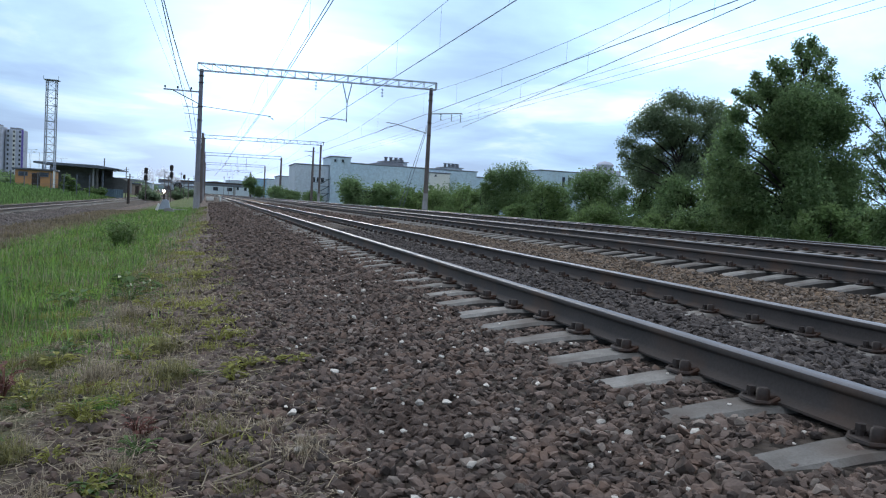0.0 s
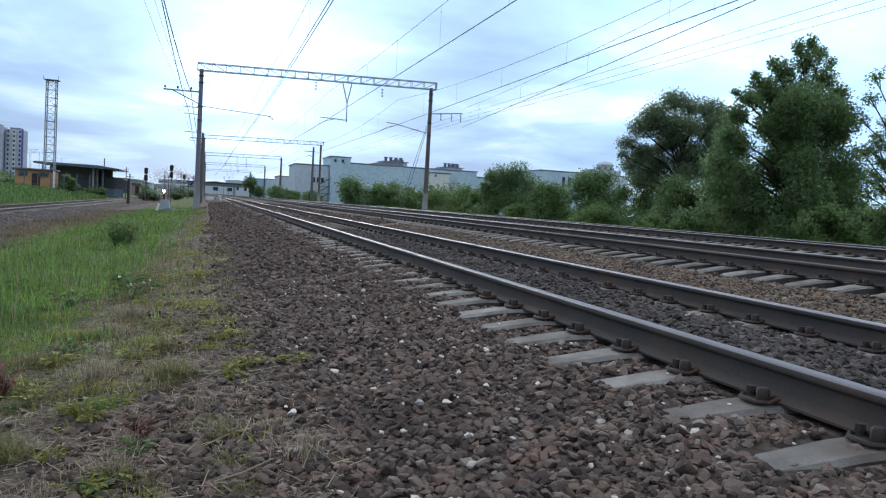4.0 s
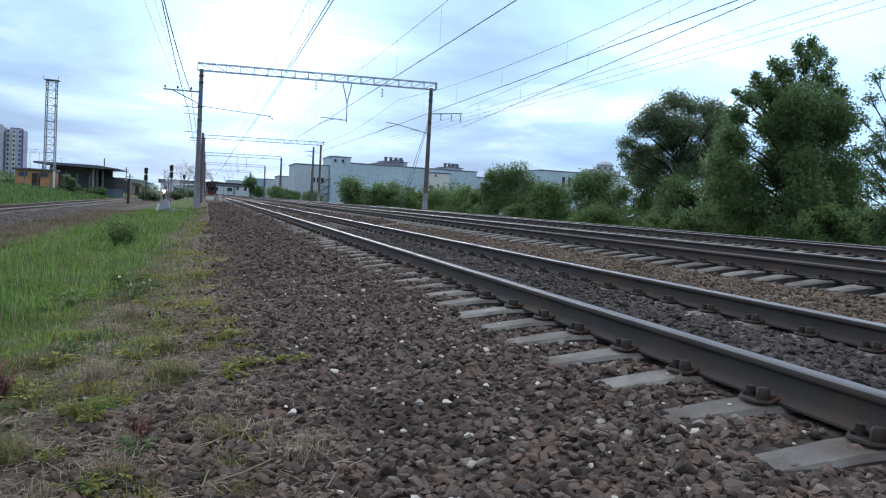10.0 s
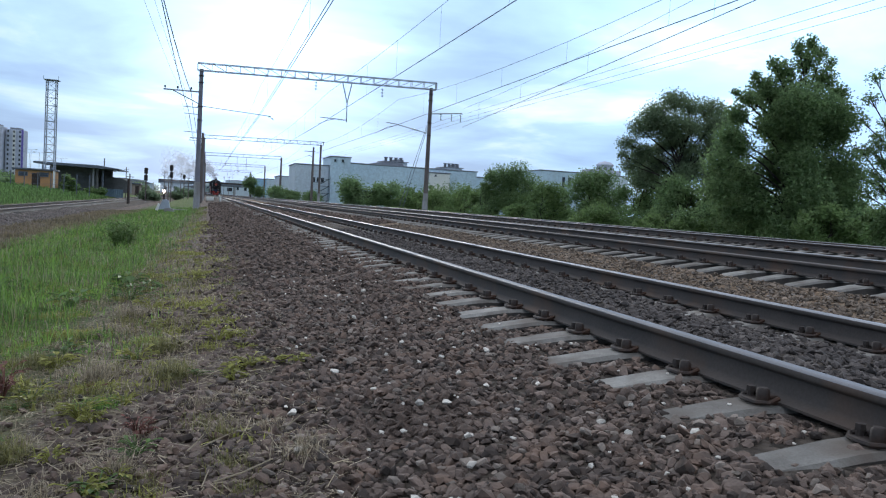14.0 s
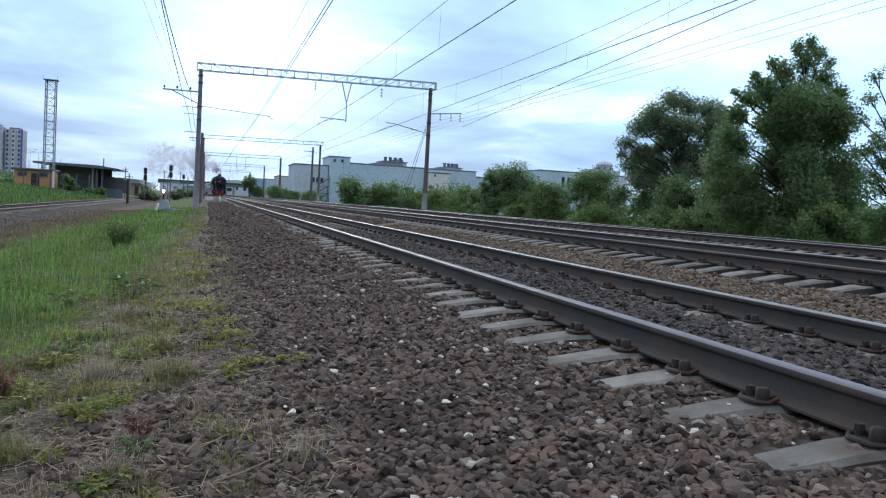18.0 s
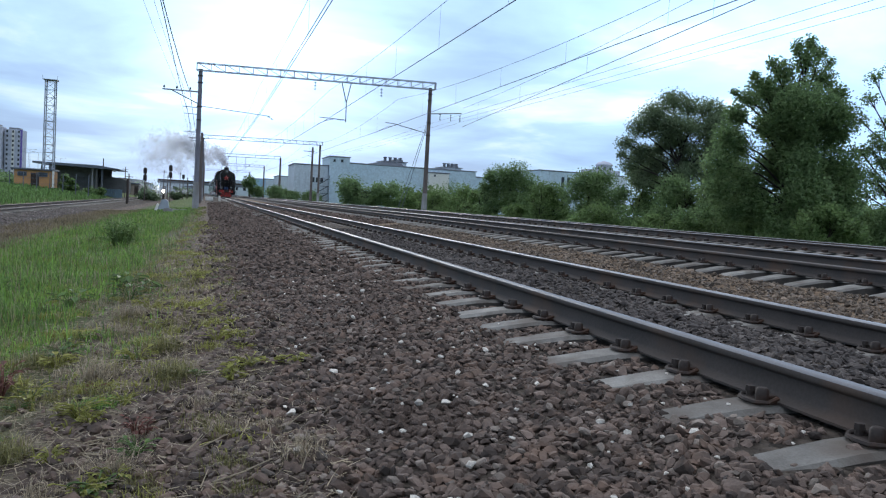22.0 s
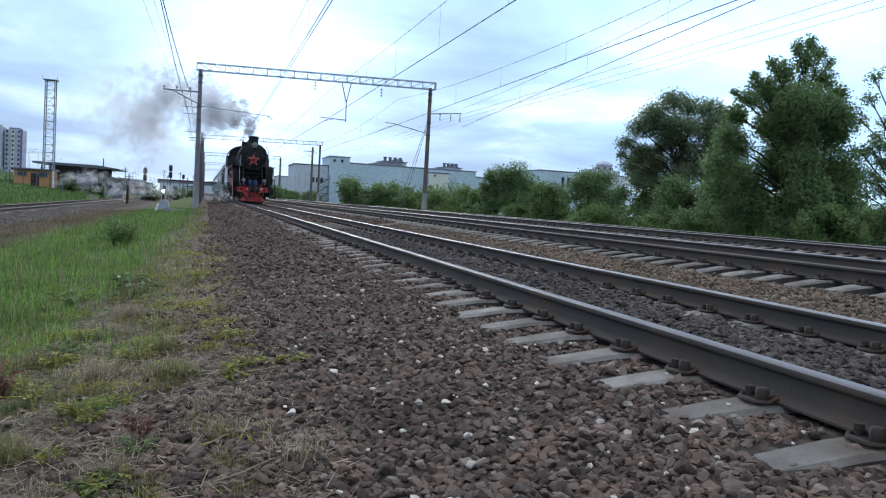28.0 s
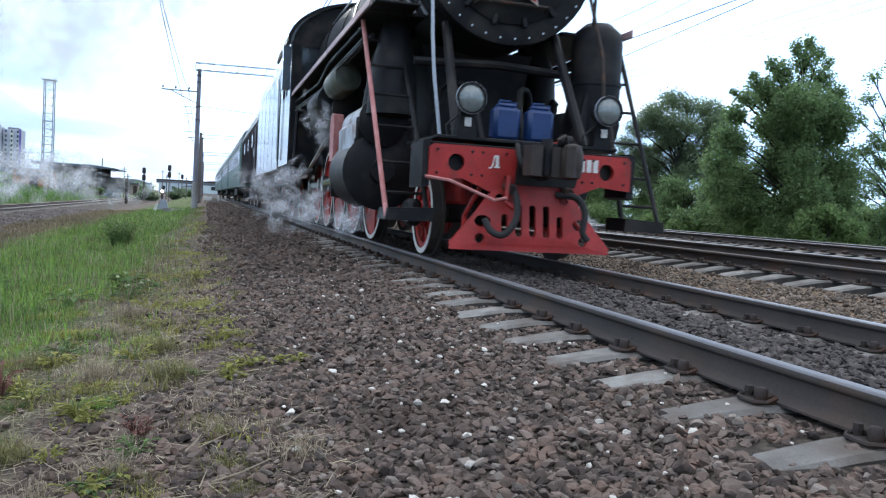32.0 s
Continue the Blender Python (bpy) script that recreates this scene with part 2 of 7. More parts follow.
# ---- shape tools ----
class Shape:
    def __init__(self):
        self.v, self.f = [], []

    def add(self, vs, fs, m=None):
        k = len(self.v)
        self.v += [tuple(m @ Vector(p)) for p in vs] if m else [tuple(p) for p in vs]
        self.f += [tuple(i + k for i in q) for q in fs]
        return self

    def box(self, c, s, ch=0.0, m=None):
        """A box of size s about c; its edges are cut by ch."""
        hx, hy, hz = s[0] / 2, s[1] / 2, s[2] / 2
        ch = min(ch, hx * 0.9, hy * 0.9, hz * 0.9)
        if ch <= 0:
            vs = [(c[0] + a * hx, c[1] + b * hy, c[2] + d * hz) for a in (-1, 1) for b in (-1, 1) for d in (-1, 1)]
            return self.add(vs, [(0, 1, 3, 2), (4, 6, 7, 5), (0, 4, 5, 1), (2, 3, 7, 6), (0, 2, 6, 4), (1, 5, 7, 3)], m)
        vs, idx = [], {}
        for a in (-1, 1):
            for b in (-1, 1):
                for d in (-1, 1):
                    for k in range(3):
                        h = [hx - ch, hy - ch, hz - ch]
                        h[k] += ch
                        idx[a, b, d, k] = len(vs)
                        vs.append((c[0] + a * h[0], c[1] + b * h[1], c[2] + d * h[2]))
        g = lambda *q: idx[q]
        fs = []
        for s1 in (-1, 1):
            for k, order in ((0, ((-1, -1), (1, -1), (1, 1), (-1, 1))), (1, ((-1, -1), (-1, 1), (1, 1), (1, -1))), (2, ((-1, -1), (1, -1), (1, 1), (-1, 1)))):
                q = []
                for u, w in order:
                    t = [u, w]
                    t.insert(k, s1)
                    q.append(g(*t, k))
                fs.append(q if s1 > 0 else q[::-1])
        for s1 in (-1, 1):
            for s2 in (-1, 1):
                for k in range(3):
                    p, q = [i for i in range(3) if i != k]

                    def at(e, ax):
                        t = [0, 0, 0]
                        t[k], t[p], t[q] = e, s1, s2
                        return g(*t, ax)
                    w = [at(-1, p), at(1, p), at(1, q), at(-1, q)]
                    fs.append(w if (s1 * s2 > 0) == (k != 1) else w[::-1])
        for a in (-1, 1):
            for b in (-1, 1):
                for d in (-1, 1):
                    t = [g(a, b, d, 0), g(a, b, d, 1), g(a, b, d, 2)]
                    fs.append(t if a * b * d > 0 else t[::-1])
        return self.add(vs, fs, m)

    def cyl(self, p0, p1, r0, r1=None, n=12, caps=True):
        p0, p1 = Vector(p0), Vector(p1)
        r1 = r0 if r1 is None else r1
        z = (p1 - p0).normalized()
        x = z.orthogonal().normalized()
        y = z.cross(x)
        vs = []
        for p, r in ((p0, r0), (p1, r1)):
            for i in range(n):
                a = 2 * math.pi * i / n
                vs.append(p + (x * math.cos(a) + y * math.sin(a)) * r)
        fs = [(i, (i + 1) % n, n + (i + 1) % n, n + i) for i in range(n)]
        if caps:
            fs += [tuple(range(n))[::-1], tuple(range(n, 2 * n))]
        return self.add(vs, fs)

    def tube(self, pts, r, n=8, r_end=None):
        pts = [Vector(p) for p in pts]
        vs, prev = [], None
        for i, p in enumerate(pts):
            d = (pts[min(i + 1, len(pts) - 1)] - pts[max(i - 1, 0)]).normalized()
            x = d.orthogonal().normalized() if prev is None else (prev - d * prev.dot(d)).normalized()
            prev = x
            y = d.cross(x)
            rr = r if r_end is None else r + (r_end - r) * i / (len(pts) - 1)
            vs += [p + (x * math.cos(2 * math.pi * k / n) + y * math.sin(2 * math.pi * k / n)) * rr for k in range(n)]
        fs = []
        for i in range(len(pts) - 1):
            for k in range(n):
                a, b = i * n + k, i * n + (k + 1) % n
                fs.append((a, b, b + n, a + n))
        fs += [tuple(range(n))[::-1], tuple(range(len(vs) - n, len(vs)))]
        return self.add(vs, fs)

    def lathe(self, prof, o, axis="y", n=24, closed=False):
        """Turns the profile [(radius, along)] about an axis through o."""
        vs = []
        for r, h in prof:
            for i in range(n):
                a = 2 * math.pi * i / n
                c, s = r * math.cos(a), r * math.sin(a)
                vs.append({"y": (o[0] + c, o[1] + h, o[2] + s), "z": (o[0] + c, o[1] + s, o[2] + h), "x": (o[0] + h, o[1] + c, o[2] + s)}[axis])
        fs = []
        k = len(prof)
        flip = axis == "y"
        for j in range(k if closed else k - 1):
            for i in range(n):
                q = (j * n + i, j * n + (i + 1) % n, ((j + 1) % k) * n + (i + 1) % n, ((j + 1) % k) * n + i)
                fs.append(q[::-1] if flip else q)
        if not closed:
            e0, e1 = tuple(range(n)), tuple(range((k - 1) * n, k * n))
            fs += [e0 if flip else e0[::-1], e1[::-1] if flip else e1]
        return self.add(vs, fs)

    def prism(self, poly, plane, a, b):
        """Extrudes a polygon: plane 'xz' along y from a to b, 'yz' along x, 'xy' along z."""
        put = {"xz": lambda p, d: (p[0], d, p[1]), "yz": lambda p, d: (d, p[0], p[1]), "xy": lambda p, d: (p[0], p[1], d)}[plane]
        n = len(poly)
        vs = [put(p, a) for p in poly] + [put(p, b) for p in poly]
        fs = [(i, (i + 1) % n, n + (i + 1) % n, n + i) for i in range(n)] + [tuple(range(n))[::-1], tuple(range(n, 2 * n))]
        return self.add(vs, fs)

    def plate(self, outline, holes, y0, y1, lean=None):
        """An upright plate in x and z with real holes, from y0 to y1; lean(x, z) shifts it in y."""
        bm = bmesh.new()
        loops = []
        for loop in [outline] + holes:
            vs = [bm.verts.new((p[0], 0, p[1])) for p in loop]
            for i in range(len(vs)):
                bm.edges.new((vs[i], vs[(i + 1) % len(vs)]))
            loops.append(len(vs))
        bmesh.ops.triangle_fill(bm, edges=bm.edges[:], use_beauty=True, normal=(0, -1, 0))
        bm.verts.index_update()
        pts = [v.co.copy() for v in bm.verts]
        tri = [tuple(v.index for v in f.verts) for f in bm.faces]
        bm.free()
        n = len(pts)
        sh = lean or (lambda x, z: 0)
        vs = [(p.x, y0 + sh(p.x, p.z), p.z) for p in pts] + [(p.x, y1 + sh(p.x, p.z), p.z) for p in pts]
        fs = tri + [tuple(i + n for i in t[::-1]) for t in tri]
        k = 0
        for m in loops:
            for i in range(m):
                a, b = k + i, k + (i + 1) % m
                fs.append((a, b, b + n, a + n))
            k += m
        return self.add(vs, fs)

    def ball(self, c, r, n=12, m=7, s=(1, 1, 1)):
        prof = [(max(1e-4, r * math.sin(math.pi * i / m)), -r * math.cos(math.pi * i / m)) for i in range(m + 1)]
        t = Shape().lathe(prof, (0, 0, 0), "z", n)
        return self.add([(c[0] + p[0] * s[0], c[1] + p[1] * s[1], c[2] + p[2] * s[2]) for p in t.v], t.f)

    def mesh(self, name, smooth=40):
        me = bpy.data.meshes.new(name)
        me.from_pydata(self.v, [], self.f)
        bm = bmesh.new()
        bm.from_mesh(me)
        bmesh.ops.recalc_face_normals(bm, faces=bm.faces[:])
        bm.to_mesh(me)
        bm.free()
        if smooth:
            me.shade_smooth()
            me.set_sharp_from_angle(angle=radians(smooth))
        return me


def part(name, shape, material, parent=None, label="", at=None, smooth=40):
    """Links a shape (or a ready mesh) as one mesh object, under a thing or a part."""
    me = shape if isinstance(shape, bpy.types.Mesh) else shape.mesh(name, smooth)
    if material and not me.materials:
        me.materials.append(material)
    ob = new(name, me)
    ob.parent = parent
    if at is not None:
        ob.matrix_basis = at
    if label:
        ob["label"] = label
    return ob


def fast(name, verts, tris, material, mat_index=None, smooth=False):
    """A mesh from arrays: verts (n, 3), tris (m, 3)."""
    me = bpy.data.meshes.new(name)
    verts, tris = np.asarray(verts, np.float32), np.asarray(tris, np.int32)
    k = tris.shape[1]
    me.vertices.add(len(verts))
    me.vertices.foreach_set("co", verts.ravel())
    me.loops.add(tris.size)
    me.loops.foreach_set("vertex_index", tris.ravel())
    me.polygons.add(len(tris))
    me.polygons.foreach_set("loop_start", np.arange(0, tris.size, k, dtype=np.int32))
    me.update(calc_edges=True)
    for m in material if isinstance(material, (list, tuple)) else [material]:
        me.materials.append(m)
    me.shade_smooth() if smooth else me.shade_flat()
    return me


def circle(cx, cz, r, n=18, rz=None):
    return [(cx + r * math.cos(2 * math.pi * i / n), cz + (rz or r) * math.sin(2 * math.pi * i / n)) for i in range(n)]


def eased(pts, n=5):
    """The points of a smooth curve through pts."""
    q = [Vector(p) for p in pts]
    q = [q[0] * 2 - q[1]] + q + [q[-1] * 2 - q[-2]]
    out = []
    for a, b, c, d in zip(q, q[1:], q[2:], q[3:]):
        for i in range(n):
            t = i / n
            out.append(.5 * (2 * b + (c - a) * t + (2 * a - 5 * b + 4 * c - d) * t * t + (3 * b - a - 3 * c + d) * t ** 3))
    return out + [q[-2]]


def empty(name, label, category, at=None, group="", kind=""):
    ob = new(name)
    if at is not None:
        ob.matrix_basis = at
    return tagged(ob, label, category, group, kind)


# ---- plan of the line ----
def bend(y):
    """How far the tracks have swung from the straight at y: a long, gentle curve."""
    u = y - 15.0
    s = (u + np.sqrt(u * u + 100.0)) / 2
    return -(0.0065 * s + 2.1e-5 * s * s) - 6.1e-4 * np.maximum(0.0, np.asarray(y) - 285.0) ** 2


PITCH = 0.543
# centre, rail top of the left and the right rail, phase of the sleepers, first and last y of the sleepers built singly
TRACKS = [(0.0, 0.0, 0.0, 2.126, -9, 46), (4.1, 0.156, 0.184, 0.521, -9, 60), (9.1, 0.235, 0.235, 0.2, -9, 50), (-13.6, -0.82, -0.82, 0.3, 10, 65)]
CROSS_X = (-400, -60, -40, -24, -18, -16.4, -15.6, -15.1, -12.2, -11.8, -10, -8.4, -7.2, -5.8, -5.1, -4.6, -3.7, -2.9, -2.2, -1.5, -1.3, -1, -0.9, -0.55, 0, 0.55, 0.9, 1.35, 1.9, 2.45, 2.7, 2.8, 2.95, 3.35, 4.85, 5.4, 5.8, 6.4, 7.4, 7.8, 10.4, 11, 12.2, 14, 30, 60, 400)
CROSS_Z = (-0.3, 0.3, 0.3, 0.05, -0.6, -0.9, -1.04, -1, -1, -1.04, -1.08, -1.04, -0.9, -0.72, -0.67, -0.66, -0.54, -0.42, -0.325, -0.235, -0.213, -0.194, -0.19, -0.166, -0.152, -0.166, -0.185, -0.19, -0.18, -0.1, -0.055, -0.1, -0.19, -0.2, -0.2, -0.14, -0.1, -0.16, -0.02, 0.015, 0.015, -0.02, -0.35, -0.5, -0.6, -0.6, -0.9)


def ground_z(x, y):
    z = np.interp(x - bend(np.clip(y, 0, 500)), CROSS_X, CROSS_Z)
    return z + 0.012 * np.sin(x * 5.1 + y * 3.3) * np.sin(y * 4.7 - x * 2.2) + 0.02 * np.sin(x * 1.3 + 2) * np.sin(y * 0.9)


def gz(x, y):
    return float(ground_z(np.float64(x), np.float64(y)))


def build_ground():
    xs = np.unique(np.round(np.concatenate([[-3000, -1500, -700, -300, -150, -80, -50], np.arange(-40, -18, 2.0), np.arange(-18, -6, 0.3), np.arange(-6, 6.4, 0.1), np.arange(6.4, 16, 0.3), np.arange(16, 40, 2.0), [50, 80, 150, 300, 700, 1500, 3000]]), 3))
    ys = np.unique(np.round(np.concatenate([[-800, -300, -100, -40, -20, -10, -5, -2], np.arange(-1, 14, 0.1), np.arange(14, 30, 0.4), np.arange(30, 120, 2.0), np.arange(120, 420, 12.0), [450, 520, 640, 800, 1100, 1600, 2300, 3300, 4500]]), 3))
    X, Y = np.meshgrid(xs, ys)
    Z = ground_z(X, Y)
    nx, ny = len(xs), len(ys)
    idx = np.arange(nx * ny).reshape(ny, nx)
    quads = np.stack([idx[:-1, :-1], idx[:-1, 1:], idx[1:, 1:], idx[1:, :-1]], -1).reshape(-1, 4)
    me = fast("ground", np.stack([X, Y, Z], -1).reshape(-1, 3), quads, GROUND, smooth=True)
    u = (X - bend(np.clip(Y, 0, 500))).ravel()
    grass = np.interp(u, (-80, -18, -16.4, -15.9, -15.3, -9.6, -8.6, -7.4, -4.5, -3.6, -2.7, -2.3, 11.2, 12.2, 15), (1, 1, .9, .5, 0, 0, .28, .8, .8, .3, .15, 0, 0, .8, 1))
    bed = np.interp(u, (-16.0, -15.6, -10.2, -9.4, -3.1, -2.5, 11.2, 12), (0, 1, 1, 0, 0, 1, 1, 0))
    rust = np.interp(u, (1.2, 1.7, 2.9, 3.5, 7.0), (0, 1, 1, .35, .3))
    # a much darker bed under the side track and the second track
    dark_bed = np.interp(u, (-15.2, -14.8, -12.4, -12.2, 2.66, 2.76, 3.6, 5.2, 5.6), (0, .9, .9, 0, 0, 1, 1, .7, 0))
    for name, val in (("grass", grass), ("bed", bed), ("rust", rust), ("dark_bed", dark_bed)):
        at = me.attributes.new(name, "FLOAT", "POINT")
        at.data.foreach_set("value", val.astype(np.float32))
    return tagged(new("ground", me), "stony and grassy railway ground with ballast beds", "ground", kind="structure")


def ground_material():
    m = bpy.data.materials.new("ground")
    m.use_nodes = True
    n, l = m.node_tree.nodes, m.node_tree.links
    b = n["Principled BSDF"]
    b.inputs["Roughness"].default_value = 0.95
    b.inputs["Specular IOR Level"].default_value = 0.2
    tc = n.new("ShaderNodeTexCoord")

    def noise_at(scale, detail=5):
        t = n.new("ShaderNodeTexNoise")
        t.inputs["Scale"].default_value, t.inputs["Detail"].default_value = scale, detail
        l.new(tc.outputs["Object"], t.inputs["Vector"])
        return t.outputs[0]

    def mixed(f, a, c, lo=0.0, hi=1.0):
        r, x = n.new("ShaderNodeMapRange"), n.new("ShaderNodeMix")
        r.inputs[1].default_value, r.inputs[2].default_value = lo, hi
        l.new(f, r.inputs[0])
        l.new(r.outputs[0], x.inputs[0])
        x.data_type = "RGBA"
        for s, k in ((a, 6), (c, 7)):
            if isinstance(s, tuple):
                x.inputs[k].default_value = (*s, 1)
            else:
                l.new(s, x.inputs[k])
        return x.outputs[2]

    def attr(name):
        a = n.new("ShaderNodeAttribute")
        a.attribute_name = name
        return a.outputs["Fac"]

    def plus(a, c, k):
        q = n.new("ShaderNodeMath")
        q.operation, q.inputs[1].default_value = "MULTIPLY_ADD", k
        l.new(c, q.inputs[0])
        l.new(a, q.inputs[2])
        return q.outputs[0]

    fine, mid, big = noise_at(38, 6), noise_at(5), noise_at(0.6)
    vor = n.new("ShaderNodeTexVoronoi")
    vor.inputs["Scale"].default_value = 24
    l.new(tc.outputs["Object"], vor.inputs["Vector"])
    sep = n.new("ShaderNodeSeparateColor")
    l.new(vor.outputs["Color"], sep.inputs[0])
    stones = mixed(sep.outputs[0], (0.034, 0.028, 0.023), (0.105, 0.084, 0.068))
    rusty = mixed(sep.outputs[1], (0.085, 0.06, 0.042), (0.23, 0.16, 0.105))
    stones = mixed(plus(attr("rust"), mid, 0.25), stones, rusty, 0.3, 1.0)
    stones = mixed(attr("dark_bed"), stones, (0.020, 0.018, 0.017))
    soil = mixed(mid, (0.058, 0.043, 0.036), (0.165, 0.124, 0.100), 0.36, 0.64)
    soil = mixed(fine, soil, (0.23, 0.185, 0.150), 0.55, 0.75)
    green = mixed(big, (0.075, 0.115, 0.032), (0.125, 0.15, 0.048), 0.35, 0.65)
    green = mixed(fine, green, (0.034, 0.055, 0.016), 0.5, 0.72)
    base = mixed(plus(attr("grass"), mid, 0.5), soil, green, 0.55, 0.95)
    col = mixed(plus(attr("bed"), mid, 0.3), base, stones, 0.5, 0.8)
    l.new(col, b.inputs["Base Color"])
    bp = n.new("ShaderNodeBump")
    bp.inputs["Strength"].default_value, bp.inputs["Distance"].default_value = 0.9, 0.03
    l.new(vor.outputs["Distance"], bp.inputs["Height"])
    bp.invert = True
    bp2 = n.new("ShaderNodeBump")
    bp2.inputs["Strength"].default_value, bp2.inputs["Distance"].default_value = 0.6, 0.02
    l.new(fine, bp2.inputs["Height"])
    l.new(bp.outputs[0], bp2.inputs["Normal"])
    l.new(bp2.outputs[0], b.inputs["Normal"])
    return m


GROUND = ground_material()
ground = build_ground()

# ---- tracks ----
RAIL_PROFILE = ((-.066, -.152), (.066, -.152), (.066, -.142), (.016, -.128), (.008, -.113), (.008, -.048), (.032, -.036), (.035, -.028), (.034, -.010), (.028, -.002), (.017, 0), (-.017, 0), (-.028, -.002), (-.034, -.010), (-.035, -.028), (-.032, -.036), (-.008, -.048), (-.008, -.113), (-.016, -.128), (-.066, -.142))


def rail_mesh(cx, z, shine):
    ys = np.concatenate([[-25, -5, 0], np.arange(4, 60, 4.0), np.arange(60, 460, 10.0), [600, 900]])
    s = Shape()
    k = len(RAIL_PROFILE)
    for y in ys:
        xo = cx + float(bend(max(0.0, min(y, 500.0))))
        s.v += [(xo + p[0], float(y), z + p[1]) for p in RAIL_PROFILE]
    for j in range(len(ys) - 1):
        for i in range(k):
            s.f.append((j * k + i, j * k + (i + 1) % k, (j + 1) * k + (i + 1) % k, (j + 1) * k + i))
    me = s.mesh("rail", 50)
    me.materials.append(RAIL_SIDE)
    me.materials.append(shine)
    me.materials.append(RAIL_DULL if cx < -5 else RAIL_TOP)
    for n, q in enumerate(me.polygons):
        if n % k in (8, 9) and n < (len(ys) - 1) * k:
            q.material_index = 2
        elif q.center.z > z - 0.0065:
            q.material_index = 1
    return me


def sleeper_mesh():
    """A prestressed sleeper: waisted, its rail seats raised, its ends sloping; length 2.7 m."""
    s = Shape()
    secs = [(-1.35, -.075, .080), (-1.31, -.050, .094), (-1.02, -.008, .100), (-.93, 0, .102), (-.62, 0, .105), (-.40, -.03, .100), (0, -.05, .092), (.40, -.03, .100), (.62, 0, .105), (.93, 0, .102), (1.02, -.008, .100), (1.31, -.050, .094), (1.35, -.075, .080)]
    for x, t, w in secs:
        s.v += [(x, -w - .012, -.2), (x, -w, t - .02), (x, -w + .02, t), (x, w - .02, t), (x, w, t - .02), (x, w + .012, -.2)]
    for j in range(len(secs) - 1):
        for i in range(5):
            s.f.append((j * 6 + i, j * 6 + i + 1, j * 6 + i + 7, j * 6 + i + 6))
    s.f += [tuple(range(6)), tuple(range(len(s.v) - 6, len(s.v)))]
    me = s.mesh("sleeper", 30)
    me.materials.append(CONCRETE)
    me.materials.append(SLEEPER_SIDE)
    # side and end faces take a darker concrete than the tops
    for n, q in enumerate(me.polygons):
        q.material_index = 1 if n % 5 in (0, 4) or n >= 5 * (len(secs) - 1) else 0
    return me


def fastening_mesh():
    """A sprung clip at one side of a rail, its rail towards +x: cast shoulder, drum and bolt, and a bent wire."""
    s = Shape()
    s.box((.012, 0, 0.008), (.085, .12, .016), .004)
    s.lathe([(.024, .012), (.026, .03), (.025, .058), (.018, .066), (.004, .068)], (-.004, -.038, 0), "z", 10)
    s.cyl((.002, .044, .012), (.002, .044, .036), .015, n=8)
    s.cyl((.002, .044, .034), (.002, .044, .056), .020, .018, n=6)
    s.tube([(.04, -.075, .03), (-.01, -.085, .016), (-.045, -.05, .012), (-.05, 0, .012), (-.04, .05, .012), (-.01, .075, .016), (.04, .06, .03)], .0095, 6)
    s.box((.04, 0, .027), (.05, .09, .014), .004)
    return s.mesh("rail_fastening", 40)


def build_tracks():
    sl, fa = sleeper_mesh(), fastening_mesh()
    fa.materials.append(IRON)
    flip = pose(0, 0, 0, 0, 0, 180)
    for no, (cx, zl, zr, phase, first, last) in enumerate(TRACKS):
        t = empty("railway_track", ("main line track with polished rails on concrete sleepers", "raised second track with dark gaps between its sleepers", "far track by the bushes, rails on sleepers", "side track on a low ballast bank beside the grass")[no], "railway track", kind="structure", group="tracks")
        # second track's left rail: its weaker reflection is put into a duller metal
        part("rail", rail_mesh(cx - 0.7975, zl, (RAIL_MID, RAIL_DULL, RAIL_TOP, RAIL_DULL)[no]), None, t)
        part("rail", rail_mesh(cx + 0.7975, zr, RAIL_DULL if no == 3 else RAIL_TOP), None, t)
        k0, k1 = math.ceil((first - phase) / PITCH), int((last - phase) / PITCH)
        tilt = -math.degrees(math.atan2(zr - zl, 1.595))
        for k in range(k0, k1):
            y = phase + k * PITCH
            xo = cx + float(bend(max(y, 0)))
            r = random.Random(k * 7 + no)
            at = pose(xo + r.uniform(-.012, .012), y, (zl + zr) / 2 - .155, 0, tilt, r.uniform(-.6, .6))
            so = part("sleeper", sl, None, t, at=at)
            near = (no == 0 and y < 16) or (no == 1 and y < 16)
            if near:
                sides = ((-.7975 - .112, 0), (-.7975 + .112, 1), (.7975 - .112, 0)) if no == 0 else ((-.7975 - .112, 0),)
                for dx, turned in sides:
                    part("rail_fastening", fa, None, so, at=Matrix.Translation((dx, 0, 0.0)) @ (flip if turned else Matrix()))
        # the far rest in one piece
        far, m = Shape(), 0
        y = phase + k1 * PITCH
        while y < 190:
            xo = cx + float(bend(y))
            far.box((xo, y, (zl + zr) / 2 - .255), (2.7, .22, .2), .015)
            y += PITCH
        ob = part("sleeper_row", far, CONCRETE, t)
        ob["kind"] = "stuff"
        bolts = Shape()
        y = phase + math.ceil(((16 if no < 2 else first) - phase) / PITCH) * PITCH
        while y < 90:
            xo = cx + float(bend(y))
            for dx, z in ((-.93, zl), (-.665, zl), (.665, zr)):
                bolts.box((xo + dx, y, z - .125), (.07, .11, .06), .01)
            y += PITCH
        ob = part("fastening_row", bolts, IRON, t)
        ob["kind"] = "stuff"


build_tracks()


